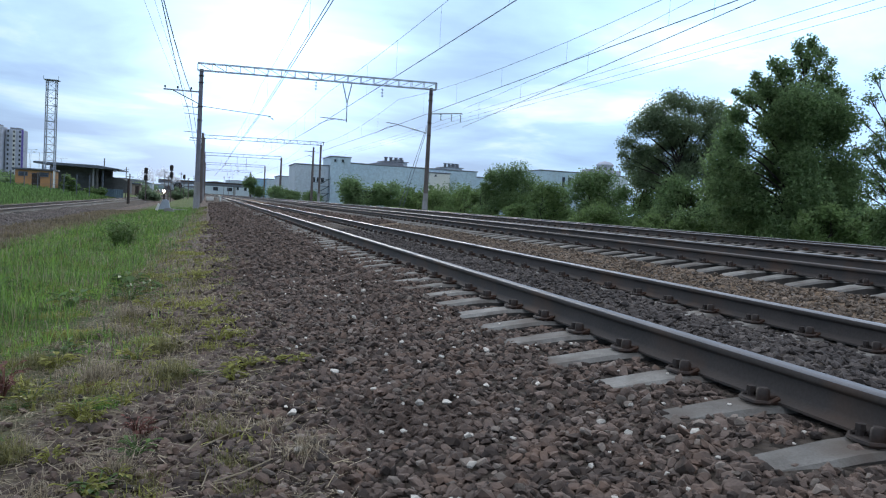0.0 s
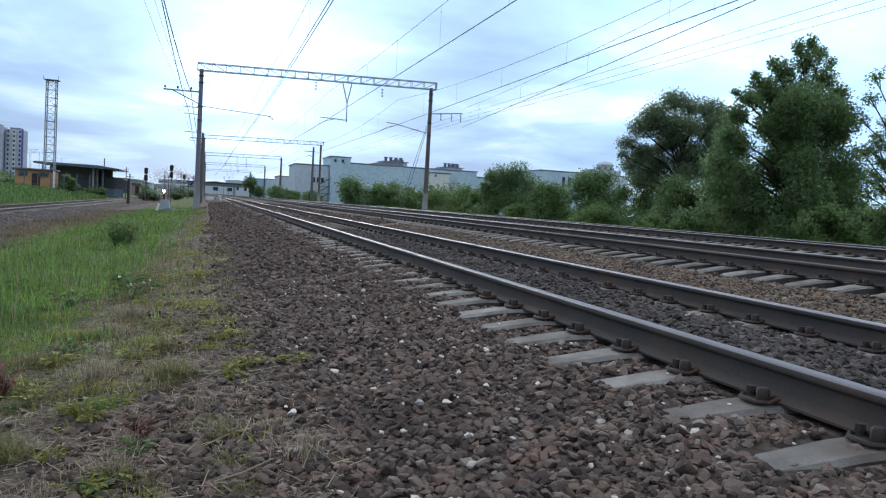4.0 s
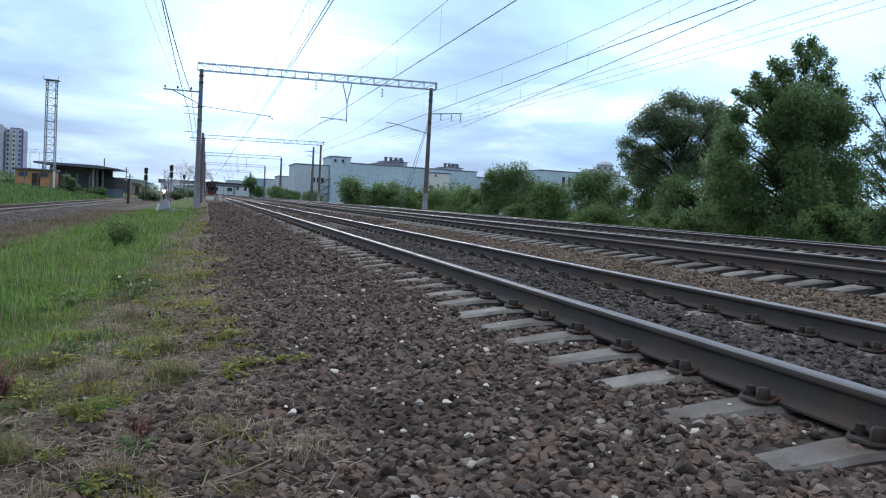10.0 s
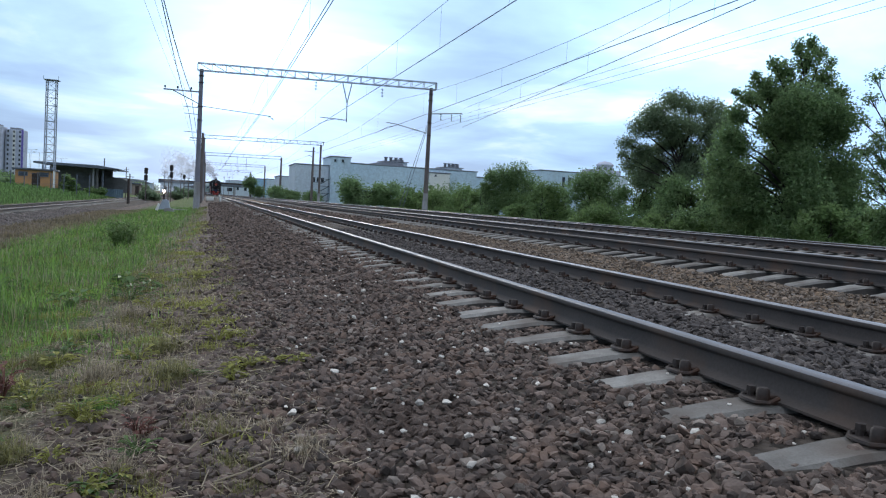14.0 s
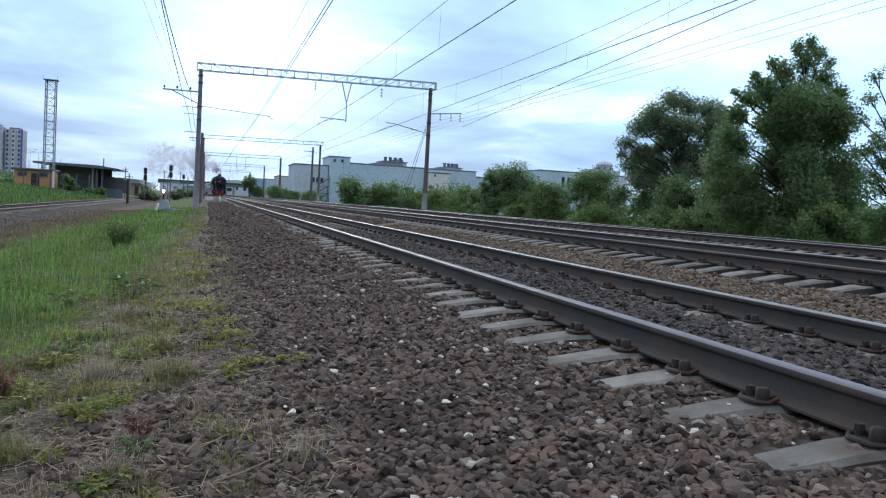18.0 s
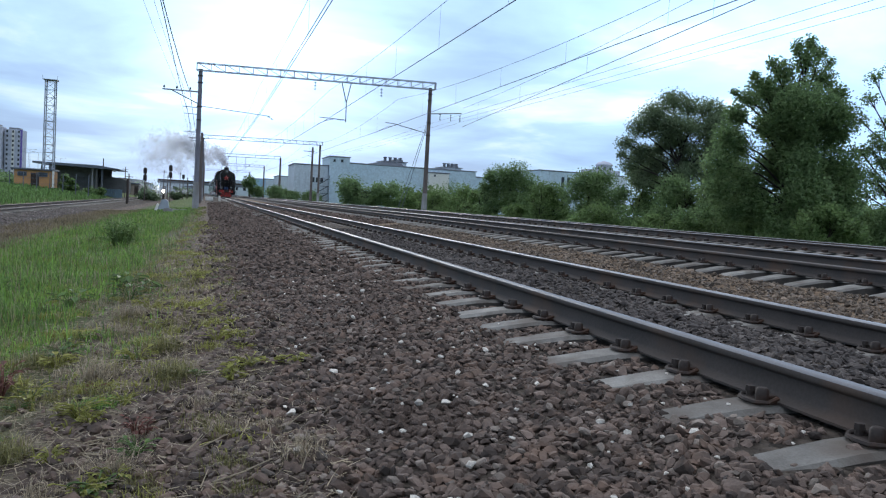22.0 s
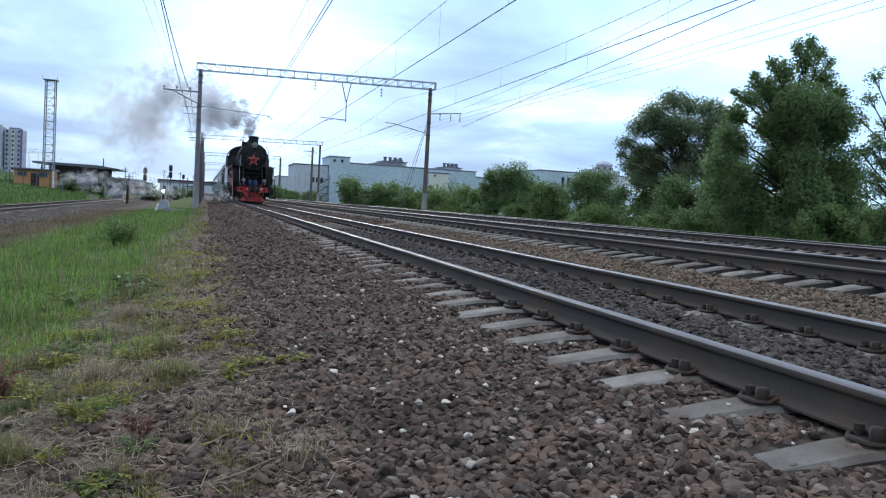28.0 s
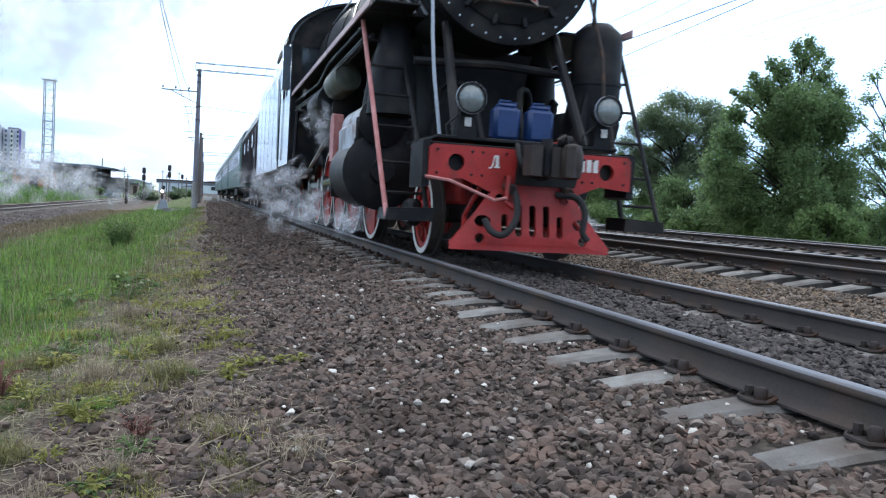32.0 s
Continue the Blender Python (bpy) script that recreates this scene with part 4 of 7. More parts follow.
def lobes_in(rng, n, w, d, h0, h1, r, taper=0.5):
    out = []
    for i in range(n):
        f = (i + rng.random()) / n
        h = h0 + (h1 - h0) * f
        k = 1 - taper * abs(f - .35) * 1.4
        a = rng.random() * 6.28
        rad = math.sqrt(rng.random()) * k
        rr = r * rng.uniform(.7, 1.25)
        out.append((w * rad * math.cos(a), d * rad * math.sin(a), h, rr, rr, rr * rng.uniform(.7, 1.0)))
    return out


R7 = random.Random(7)
tree("broadleaf_tree", "tall dense green tree with an uneven top", 13.95, 21.0, lobes_in(R7, 44, 1.7, 1.6, .6, 5.0, .62, .45) + [(.25, 0, 6.1, .42, .4, .5), (.45, .1, 6.65, .2, .22, .3), (.0, .1, 6.5, .2, .22, .28), (.75, 0, 6.35, .2, .2, .3), (-.45, .1, 5.7, .4, .4, .4), (-.8, .2, 5.95, .16, .2, .2), (-1.15, .2, 5.2, .4, .4, .35), (-1.45, .1, 5.5, .16, .18, .16), (-1.75, 0, 4.75, .35, .35, .25), (-2.1, .1, 4.95, .15, .15, .12), (-2.0, 0, 4.2, .3, .3, .25),
     (.9, 0, 5.6, .42, .4, .4), (1.2, .1, 6.15, .16, .18, .22), (1.5, 0, 5.2, .36, .36, .35), (1.8, .1, 4.7, .3, .3, .3), (1.6, 0, 3.9, .35, .4, .4), (-2.3, 0, 3.6, .5, .5, .45), (-2.5, 0, 2.8, .55, .5, .5), (-2.5, 0, 2.0, .6, .6, .5), (-2.1, 0, 4.3, .35, .4, .3), (1.9, 0, 2.2, .5, .5, .5), (-1.9, 0, 3.3, .45, .45, .4), (-1.7, 0, 2.3, .55, .5, .5), (-1.9, .2, 1.3, .5, .5, .5), (1.7, 0, 1.2, .6, .5, .5)], 150000, .046, LEAF_DARK, 21, .11)
tree("broadleaf_tree", "sparse tree with open dark branches", 17.6, 20.6, lobes_in(R7, 22, 1.7, 1.2, 1.8, 5.2, .30, .3) + [(-1.2, 0, 5.75, .3, .3, .25), (-.5, 0, 6.2, .3, .3, .25), (.1, 0, 5.8, .35, .3, .3), (-1.3, 0, 5.1, .3, .3, .22), (-.2, 0, 5.1, .35, .3, .25), (-1.6, 0, 4.4, .26, .26, .2), (-.9, 0, 4.0, .3, .3, .2), (-1.5, 0, 3.5, .26, .26, .2), (-.6, 0, 3.1, .3, .3, .2), (-1.6, .2, 2.7, .3, .3, .22), (-1.1, 0, 2.1, .4, .3, .3), (-.3, 0, 1.4, .5, .4, .4), (.5, 0, 4.4, .35, .3, .3)], 9500, .042, LEAF_DARK, 22, .10)
tree("willow_tree", "broad grey-green willow with a rounded crown", 16.7, 31.5, lobes_in(R7, 28, 2.05, 1.7, 2.8, 5.4, .60, .3) + [(-1.5, 0, 5.5, .7, .8, .6), (-.6, 0, 6.2, .7, .8, .5), (.2, 0, 6.0, .6, .7, .5), (1.2, 0, 6.0, .7, .8, .5), (1.9, 0, 5.6, .65, .7, .6), (-2.2, 0, 4.9, .55, .6, .5), (-2.7, 0, 4.2, .5, .5, .35), (-2.5, 0, 3.3, .5, .5, .4), (-2.9, 0, 3.7, .25, .3, .2), (2.4, 0, 4.7, .6, .6, .6), (2.5, 0, 3.6, .7, .7, .7), (-1.9, 0, 2.6, .5, .5, .4), (1.6, 0, 2.8, .6, .6, .5)], 84000, .044, LEAF_WILLOW, 23, .13, stems=2)
for x, y, w, h, n, m, sd in ((15.2, 28.6, 1.5, 2.7, 7000, LEAF_DARK, 61), (17.4, 28.4, 1.5, 2.9, 7000, LEAF_DARK, 62), (16.4, 27.0, 1.3, 2.2, 6000, LEAF_LIGHT, 63), (15.6, 25.5, 1.7, 2.6, 8000, LEAF_DARK, 31), (12.9, 18.0, .9, 1.5, 3200, LEAF_LIGHT, 32), (15.4, 37.5, 1.9, 3.25, 11000, LEAF_DARK, 33), (17.4, 35.5, 1.8, 3.5, 10000, LEAF_DARK, 34), (14.3, 40.5, 1.3, 2.6, 5000, LEAF_LIGHT, 64),
                            (14.6, 46.5, 2.0, 3.7, 12000, LEAF_DARK, 35), (13.3, 47.5, 1.0, 3.4, 5000, LEAF_DARK, 66), (13.5, 50, 1.0, 2.2, 3000, LEAF_LIGHT, 36), (16.6, 47, 1.1, 2.4, 3000, LEAF_DARK, 37), (17.6, 46, .7, 2.6, 2200, LEAF_DARK, 38), (12.9, 58, 1.5, 2.1, 3500, LEAF_LIGHT, 39), (15.3, 60, 1.9, 2.7, 4000, LEAF_LIGHT, 40),
                            (13.2, 42, .9, 1.2, 2500, LEAF_LIGHT, 41), (13.6, 33, 1.2, 1.3, 3000, LEAF_LIGHT, 42), (13.0, 27, 1.0, 1.0, 2500, LEAF_LIGHT, 43), (16.5, 19.2, 1.4, 1.7, 3500, LEAF_DARK, 44), (18.2, 23, 1.6, 1.6, 6000, LEAF_DARK, 45), (18.9, 22.2, 1.5, 1.7, 6000, LEAF_LIGHT, 49), (17.4, 20.2, 1.2, 1.4, 4000, LEAF_DARK, 50), (20.8, 24.5, 1.8, 1.8, 5000, LEAF_DARK, 65), (19.6, 26, 1.8, 1.9, 6000, LEAF_LIGHT, 48), (14.8, 16.5, 1.0, 1.0, 2200, LEAF_LIGHT, 46), (18, 30, 1.6, 2.4, 3600, LEAF_DARK, 47)):
    tree("bush", "leafy green bush behind the far track", x, y, lobes_in(R7, 20, w * 1.1, w, .25, h * .94, w * .36, .7), int(n * 2), .055, m, sd, .05, "bush", 3)
tree("bush", "large dark green bushes in front of the plant", 11.3, 79, lobes_in(R7, 14, 2.3, 1.4, .7, 2.4, 1.0, .2), 7000, .13, LEAF_DARK, 51, .08, "bush", 3)
tree("bush", "large dark green bushes in front of the plant", 13.8, 80, lobes_in(R7, 12, 1.6, 1.4, .6, 2.6, .9, .3), 5000, .13, LEAF_DARK, 52, .08, "bush", 3)
for x, y, w, h, sd in ((9.0, 160, 2.1, 2.6, 53), (11.6, 162, 1.8, 2.5, 54), (16.2, 165, 2.2, 2.6, 55), (17.3, 82, 2.0, 2.7, 57), (20.5, 85, 2.2, 2.9, 58), (24, 90, 2.5, 3.3, 59), (22, 62, 2.0, 2.4, 60)):
    tree("bush", "rounded green bush at the edge of the yard", x, y, lobes_in(R7, 10, w, w, .5, h * .8, w * .5, .3), 3200, .16, LEAF_DARK if sd < 56 else LEAF_LIGHT, sd, .07, "bush", 2)
tree("broadleaf_tree", "small dark tree with a round top far off", 5.4, 200, [(0, 0, 3.7, 1.6, 1.6, 1.5), (.3, 0, 2.0, .8, .8, 1.2), (1.9, 0, 1.4, 1.5, 1.5, 1.6), (-1.2, 0, 3.3, .9, .9, .8)], 3500, .22, LEAF_DARK, 61, .16)


def far_woods():
    rng = np.random.default_rng(77)
    V, F, off = [], [], 0
    for i in range(60):
        if i < 34:
            x, y = rng.uniform(-70, -24), rng.uniform(130, 330)
        else:
            x, y = rng.uniform(22, 140), rng.uniform(60, 140)
        h = rng.uniform(1.6, 3.4)
        ls = [(x + rng.normal() * 1.5, y + rng.normal() * 1.5, h * rng.uniform(.3, .9), 1.6, 1.6, h * .35) for _ in range(5)]
        v, f = leaves([l[:3] for l in ls], [l[3:] for l in ls], 500, .3, rng)
        V.append(v)
        F.append(f + off)
        off += len(v)
    tagged(new("distant_bushes", fast("distant_bushes", np.concatenate(V), np.concatenate(F), LEAF_DARK)), "distant scrub and bushes along the line", "bushes", kind="stuff")


far_woods()
tree("bush", "green bush before the dark shed", -20.6, 112, lobes_in(R7, 10, .8, 1.0, .4, 1.9, .5, .3), 1800, .16, LEAF_LIGHT, 71, .06, "bush", 2)
tree("bush", "green bush before the dark shed", -18.6, 118, lobes_in(R7, 10, 1.6, 1.2, .3, .7, .5, .3), 2000, .16, LEAF_LIGHT, 72, .06, "bush", 2)
tree("bush", "tall green weeds beside the hut", -29.5, 104, lobes_in(R7, 10, 2.2, 1.2, .4, 1.3, .8, .3), 3000, .16, LEAF_DARK, 73, .06, "bush", 2)


def blades(x, y, h, w, rng, lean=0.62, z=None):
    """Bent blades of grass, two quads each."""
    n = len(x)
    z = ground_z(x, y) if z is None else z
    a, ln = rng.uniform(0, 2 * np.pi, n), rng.normal(0, lean, n)
    side = np.stack([np.cos(a), np.sin(a), 0 * a], -1) * (w / 2)[:, None]
    way = np.stack([-np.sin(a), np.cos(a), 0 * a], -1)
    b = np.stack([x, y, z - .01], -1)
    m = b + way * (ln * h * .35)[:, None] + np.stack([0 * h, 0 * h, h * .6], -1)
    t = b + way * (ln * h)[:, None] + np.stack([0 * h, 0 * h, h * (1 - .3 * np.abs(ln))], -1)
    v = np.stack([b - side, b + side, m + side * .7, m - side * .7, t], 1).reshape(-1, 3)
    f = np.array([[0, 1, 2], [0, 2, 3], [3, 2, 4]])[None] + (np.arange(n) * 5)[:, None, None]
    return v, f.reshape(-1, 3)


def grass(name, label, material, n, x0, x1, y0, y1, h0, h1, seed, power=1.5, clump=.55, width=.005, lean=.62):
    rng = np.random.default_rng(seed)
    y = y0 + (y1 - y0) * rng.random(n) ** power
    x = rng.uniform(x0, x1, n)
    c = .5 + .30 * np.sin(x * 3.1 + 1.3 * np.sin(y * 1.9 + seed)) * np.sin(y * 2.3 + seed + np.sin(x * 2.7)) + .22 * np.sin(x * 9.7 + y * 6.1 + seed) * np.sin(y * 11.3 - x * 5.2 + 2 * seed) + .12 * np.sin(x * 23 + seed) * np.sin(y * 27 + x * 9)
    ok = c + .35 * rng.random(n) > clump
    x, y, c = x[ok], y[ok], c[ok]
    h = rng.uniform(h0, h1, len(x)) * (.6 + .6 * c)
    w = width * (1 + y * .06) * rng.uniform(.7, 1.4, len(x))
    v, f = blades(x + bend(np.maximum(y, 0)), y, h, w, rng, lean, ground_z(x + bend(np.maximum(y, 0)), y))
    return tagged(new(name, fast(name, v, f, material)), label, "grass", kind="stuff")


grass("grass_verge", "lush green grass on the verge between the tracks", GRASS_GREEN, 92000, -7.7, -4.05, 5.2, 60, .03, .13, 101, 1.7, .56, .0042, .8)
grass("grass_verge", "long bent blades of grass in green patches", GRASS_GREEN, 52000, -7.4, -3.9, 5.4, 45, .10, .26, 111, 1.7, .90, .0048, 1.0)
grass("grass_verge", "dark green rough grass in patches on the verge", GRASS_DARK, 40000, -7.8, -3.7, 5.6, 60, .06, .22, 112, 1.5, .86, .005, .95)
grass("grass_verge", "low green grass thinning out towards the ballast", GRASS_GREEN, 30000, -4.9, -3.3, 4.6, 60, .02, .10, 102, 1.8, .84, .004, .9)
grass("dry_grass", "dry straw-coloured grass and stems over bare soil", GRASS_DRY, 44000, -4.6, -2.75, 2.6, 18, .015, .07, 103, 1.8, .80, .003, 1.2)
grass("dry_grass", "tall dry stems standing in the green verge", GRASS_DRY, 18000, -7.6, -3.6, 5.0, 40, .10, .30, 113, 1.7, .88, .0026, .7)
grass("dry_grass", "brown dry grass along the foot of the side track", GRASS_BROWN, 52000, -10.0, -7.0, 8, 60, .05, .20, 114, 1.4, .62, .005, 1.0)
grass("grass_verge", "yellow-green low weeds over bare soil", WEED_YELLOW, 26000, -4.4, -2.75, 3.0, 30, .02, .07, 104, 1.6, .88, .008, 1.1)
grass("grass_verge", "olive rough grass fringing the lush verge", GRASS_OLIVE, 96000, -8.8, -3.1, 4.2, 60, .02, .13, 107, 1.8, .78, .004, .95)
grass("grass_verge", "yellowing grass mixed into the lush verge", WEED_YELLOW, 30000, -8.4, -4.0, 5.0, 45, .03, .12, 108, 1.7, .88, .004, .9)
grass("grass_bank", "green grass behind the side track", GRASS_DARK, 26000, -34, -15.9, 24, 118, .2, .6, 105, 1.1, .2, .014)
grass("grass_bank", "rough green grass below the bushes", LEAF_LIGHT, 16000, 11.5, 15.5, 14, 70, .15, .7, 106, 1.2, .3, .012)


def weed(name, label, material, x, y, n, reach, size, seed, up=.5):
    """A plant of broad leaves on stalks from one root."""
    n, size = int(n * 1.7), size * .68
    rng = random.Random(seed)
    w = empty(name, label, "weed", pose(x, y, gz(x, y)), group="weeds on the verge")
    st, lf = Shape(), Shape()
    for i in range(n):
        a, r, h = rng.uniform(0, 6.28), reach * rng.uniform(.35, 1), reach * up * rng.uniform(.3, 1.2)
        e = Vector((r * math.cos(a), r * math.sin(a), h))
        st.tube([(0, 0, -.02), e * .5 + Vector((0, 0, h * .35)), e], .0025, 4)
        d = Vector((math.cos(a), math.sin(a), rng.uniform(-.5, .4))).normalized()
        sd = d.cross(Vector((0, 0, 1))).normalized()
        up_v = sd.cross(d)
        s = size * rng.uniform(.6, 1.3)
        pts = [e - d * s * .2]
        for f, wd in ((.15, .32), (.5, .42), (.8, .26)):
            pts += [e + d * s * f + sd * s * wd + up_v * s * .1, e + d * s * f - up_v * s * .04, e + d * s * f - sd * s * wd + up_v * s * .1]
        pts.append(e + d * s * 1.15 - up_v * s * .12)
        lf.add(pts, [(0, 1, 2), (0, 2, 3), (1, 4, 5, 2), (2, 5, 6, 3), (4, 7, 8, 5), (5, 8, 9, 6), (7, 10, 8), (8, 10, 9)])
    part("stem", st, material, w)["kind"] = "stuff"
    part("leaf_rosette", lf, material, w)["kind"] = "stuff"
    return w


WEEDS = [("weed_yellow", (-2.78, 4.46), 16, .09, .045), ("weed_yellow", (-2.86, 4.36), 16, .08, .045), ("weed_yellow", (-2.67, 4.40), 10, .07, .045), ("weed_yellow", (-2.54, 4.38), 9, .06, .045), ("weed_yellow", (-3.87, 5.25), 22, .12, .06), ("weed_green", (-3.86, 9.55), 12, .2, .14), ("weed_green", (-3.66, 9.25), 7, .14, .13), ("weed_green", (-4.24, 8.25), 12, .2, .1), ("weed_red", (-3.28, 3.5), 14, .06, .034), ("weed_red", (-3.24, 3.47), 9, .05, .03), ("weed_red", (-4.03, 4.62), 14, .09, .045), ("weed_red", (-4.05, 4.75), 12, .1, .045),
         ("weed_green", (-3.25, 3.2), 16, .10, .03), ("weed_yellow", (-3.55, 3.9), 18, .11, .045), ("weed_green", (-3.9, 5.6), 16, .16, .06), ("weed_yellow", (-3.30, 2.98), 12, .09, .03), ("weed_yellow", (-3.40, 2.9), 12, .09, .03),
         ("weed_green", (-3.86, 3.6), 12, .09, .035), ("weed_yellow", (-3.0, 6.6), 14, .14, .05), ("weed_yellow", (-2.95, 5.4), 12, .12, .05), ("weed_yellow", (-3.5, 7.5), 16, .18, .06),
         ("weed_green", (-3.75, 8.4), 18, .22, .07), ("weed_yellow", (-3.2, 9.5), 14, .18, .06), ("weed_green", (-5.2, 9.5), 18, .25, .08), ("weed_yellow", (-3.4, 5.0), 14, .12, .045), ("weed_green", (-3.35, 2.9), 12, .08, .04), ("weed_yellow", (-3.85, 4.4), 14, .13, .05)]
for i, (kind, (x, y), n, reach, size) in enumerate(WEEDS):
    m, lab = {"weed_yellow": (WEED_YELLOW, "yellow-green low weed growing on the verge"), "weed_red": (WEED_RED, "dark red-leaved dock plant at the ballast's edge"), "weed_green": (WEED_GREEN, "broad-leaved green weed in the grass")}[kind]
    weed("weed", lab, m, x, y, n, reach, size, 300 + i, 1.3 if kind == "weed_red" else .6)


def more_weeds():
    """Small weeds and tufts sown over the verge, thinning out towards the stones."""
    rng = random.Random(91)
    first = {}
    for i in range(74):
        y = 3.0 + 14 * rng.random() ** 1.5
        x = rng.uniform(-4.7, -2.75)
        kind = rng.choice(("weed_yellow", "weed_yellow", "weed_green", "weed_green", "weed_red") if i % 9 == 0 else ("weed_yellow", "weed_green", "weed_yellow"))
        key = (kind, i % 4)
        k = rng.uniform(.6, 1.25) * (1 + y * .03)
        at = pose(x, y, gz(x, y), rng.uniform(-8, 8), rng.uniform(-8, 8), rng.uniform(0, 360))
        if key not in first:
            m, lab = {"weed_yellow": (WEED_YELLOW, "yellow-green low weed growing on the verge"), "weed_red": (WEED_RED, "dark red-leaved dock plant at the ballast's edge"), "weed_green": (WEED_GREEN, "broad-leaved green weed in the grass")}[kind]
            first[key] = weed("weed", lab, m, x, y, rng.randint(9, 16), .07, .024, 700 + i)
        else:
            copy_thing(first[key], at)
    tuft = {}
    for i in range(80):
        y = 2.6 + 13 * rng.random() ** 1.5
        x = rng.uniform(-4.5, -2.7)
        key = i % 6
        if key not in tuft:
            r = np.random.default_rng(900 + i)
            n = 190
            px, py = r.normal(0, .05, n), r.normal(0, .05, n)
            v, f = blades(px, py, r.uniform(.025, .08, n), np.full(n, .003), r, 1.0, np.zeros(n))
            ob = new("grass_tuft", fast("grass_tuft", v, f, (GRASS_DRY, GRASS_OLIVE, GRASS_DRY, GRASS_OLIVE, GRASS_DRY, WEED_YELLOW)[key]))
            tagged(ob, ("dry straw tuft of grass on bare soil", "olive tuft of grass on bare soil", "dry straw tuft of grass on bare soil", "olive tuft of grass on bare soil", "dry straw tuft of grass on bare soil", "yellow-green tuft of grass on bare soil")[key], "grass tuft", "tufts on the verge")
            tuft[key] = ob
            ob.matrix_basis = pose(x, y, gz(x, y))
        else:
            copy_thing(tuft[key], pose(x, y, gz(x, y), 0, 0, rng.uniform(0, 360)))


more_weeds()


def twigs():
    rng = random.Random(12)
    for i in range(26):
        x, y = rng.uniform(-3.7, -2.6), 1.95 + 3.5 * rng.random() ** 1.5
        a, ln = rng.uniform(0, 6.28), rng.uniform(.05, .14)
        z = gz(x, y) + .03
        d = Vector((math.cos(a) * ln, math.sin(a) * ln, rng.uniform(-.005, .05)))
        ob = part("dry_stalk", Shape().tube([(0, 0, 0), d * .5 + Vector((0, 0, .01)), d], .0022, 5, .0012), GRASS_DRY, None, at=pose(x, y, z))
        tagged(ob, "pale dry stalk lying on the soil", "stalk", "dry stalks on the soil")


twigs()


def litter():
    """Short dead stems and blades lying flat over the bare soil."""
    rng = np.random.default_rng(55)
    n = 14000
    y = 1.8 + 11 * rng.random(n) ** 1.9
    x = rng.uniform(-4.5, -2.5, n)
    z = ground_z(x, y) + rng.uniform(.002, .02, n)
    a, ln, w = rng.uniform(0, 6.28, n), rng.uniform(.02, .10, n), rng.uniform(.0012, .003, n)
    d = np.stack([np.cos(a), np.sin(a), rng.normal(0, .2, n)], -1) * ln[:, None]
    s = np.stack([-np.sin(a), np.cos(a), rng.normal(0, .5, n)], -1) * w[:, None]
    p = np.stack([x, y, z], -1)
    v = np.stack([p - s, p + s, p + d + s * .5, p + d - s * .5], 1).reshape(-1, 3)
    f = np.array([[0, 1, 2], [0, 2, 3]])[None] + (np.arange(n) * 4)[:, None, None]
    tagged(new("dry_litter", fast("dry_litter", v, f.reshape(-1, 3), GRASS_DRY)), "dead stems and straw scattered over brown soil", "litter", kind="stuff")


litter()


def mats_of_weed():
    """Low dense cushions of yellow-green weed and straw tufts at their places on the verge."""
    spots = (("cushion", -3.01, 7.33, .20, 800), ("cushion", -2.86, 6.1, .12, 400), ("cushion", -2.78, 5.44, .14, 500), ("cushion", -3.27, 13.9, .34, 1000), ("cushion", -3.9, 6.4, .18, 600), ("cushion", -3.55, 10.6, .24, 800), ("cushion", -3.35, 5.6, .12, 400), ("cushion", -4.2, 7.6, .22, 700), ("cushion", -3.05, 10.2, .18, 600), ("cushion", -3.5, 4.45, .10, 300),
             ("turf", -3.47, 4.08, .10, 900), ("turf", -3.72, 6.3, .16, 700), ("straw", -3.17, 4.5, .11, 500), ("straw", -3.56, 4.72, .10, 450), ("straw", -3.74, 3.4, .08, 350), ("straw", -2.66, 2.9, .08, 160), ("straw", -3.27, 5.26, .12, 450), ("straw", -3.3, 3.05, .06, 160), ("straw", -4.0, 5.4, .16, 600), ("straw", -3.6, 7.2, .16, 500), ("straw", -2.95, 3.25, .05, 90))
    for i, (kind, x, y, r, n) in enumerate(spots):
        g = np.random.default_rng(1200 + i)
        px, py = g.normal(0, r * .5, n), g.normal(0, r * .5, n)
        tall, w, m = {"cushion": (.05, .007, WEED_YELLOW), "turf": (.05, .003, GRASS_GREEN), "straw": (.13, .0026, GRASS_DRY if i % 2 else GRASS_OLIVE)}[kind]
        v, f = blades(px, py, g.uniform(.4, 1.1, n) * tall, np.full(n, w) * (1 + y * .03), g, 1.25, np.zeros(n))
        ob = new("weed_cushion" if kind == "cushion" else "grass_tuft", fast("tuft", v, f, m))
        ob.matrix_basis = pose(x, y, gz(x, y))
        tagged(ob, {"cushion": "low dense cushion of yellow-green weed on soil", "turf": "small dense green patch of short grass", "straw": "dry straw tuft of grass on bare soil"}[kind], "weed" if kind == "cushion" else "grass tuft", "tufts on the verge", kind="stuff" if kind == "cushion" else "")


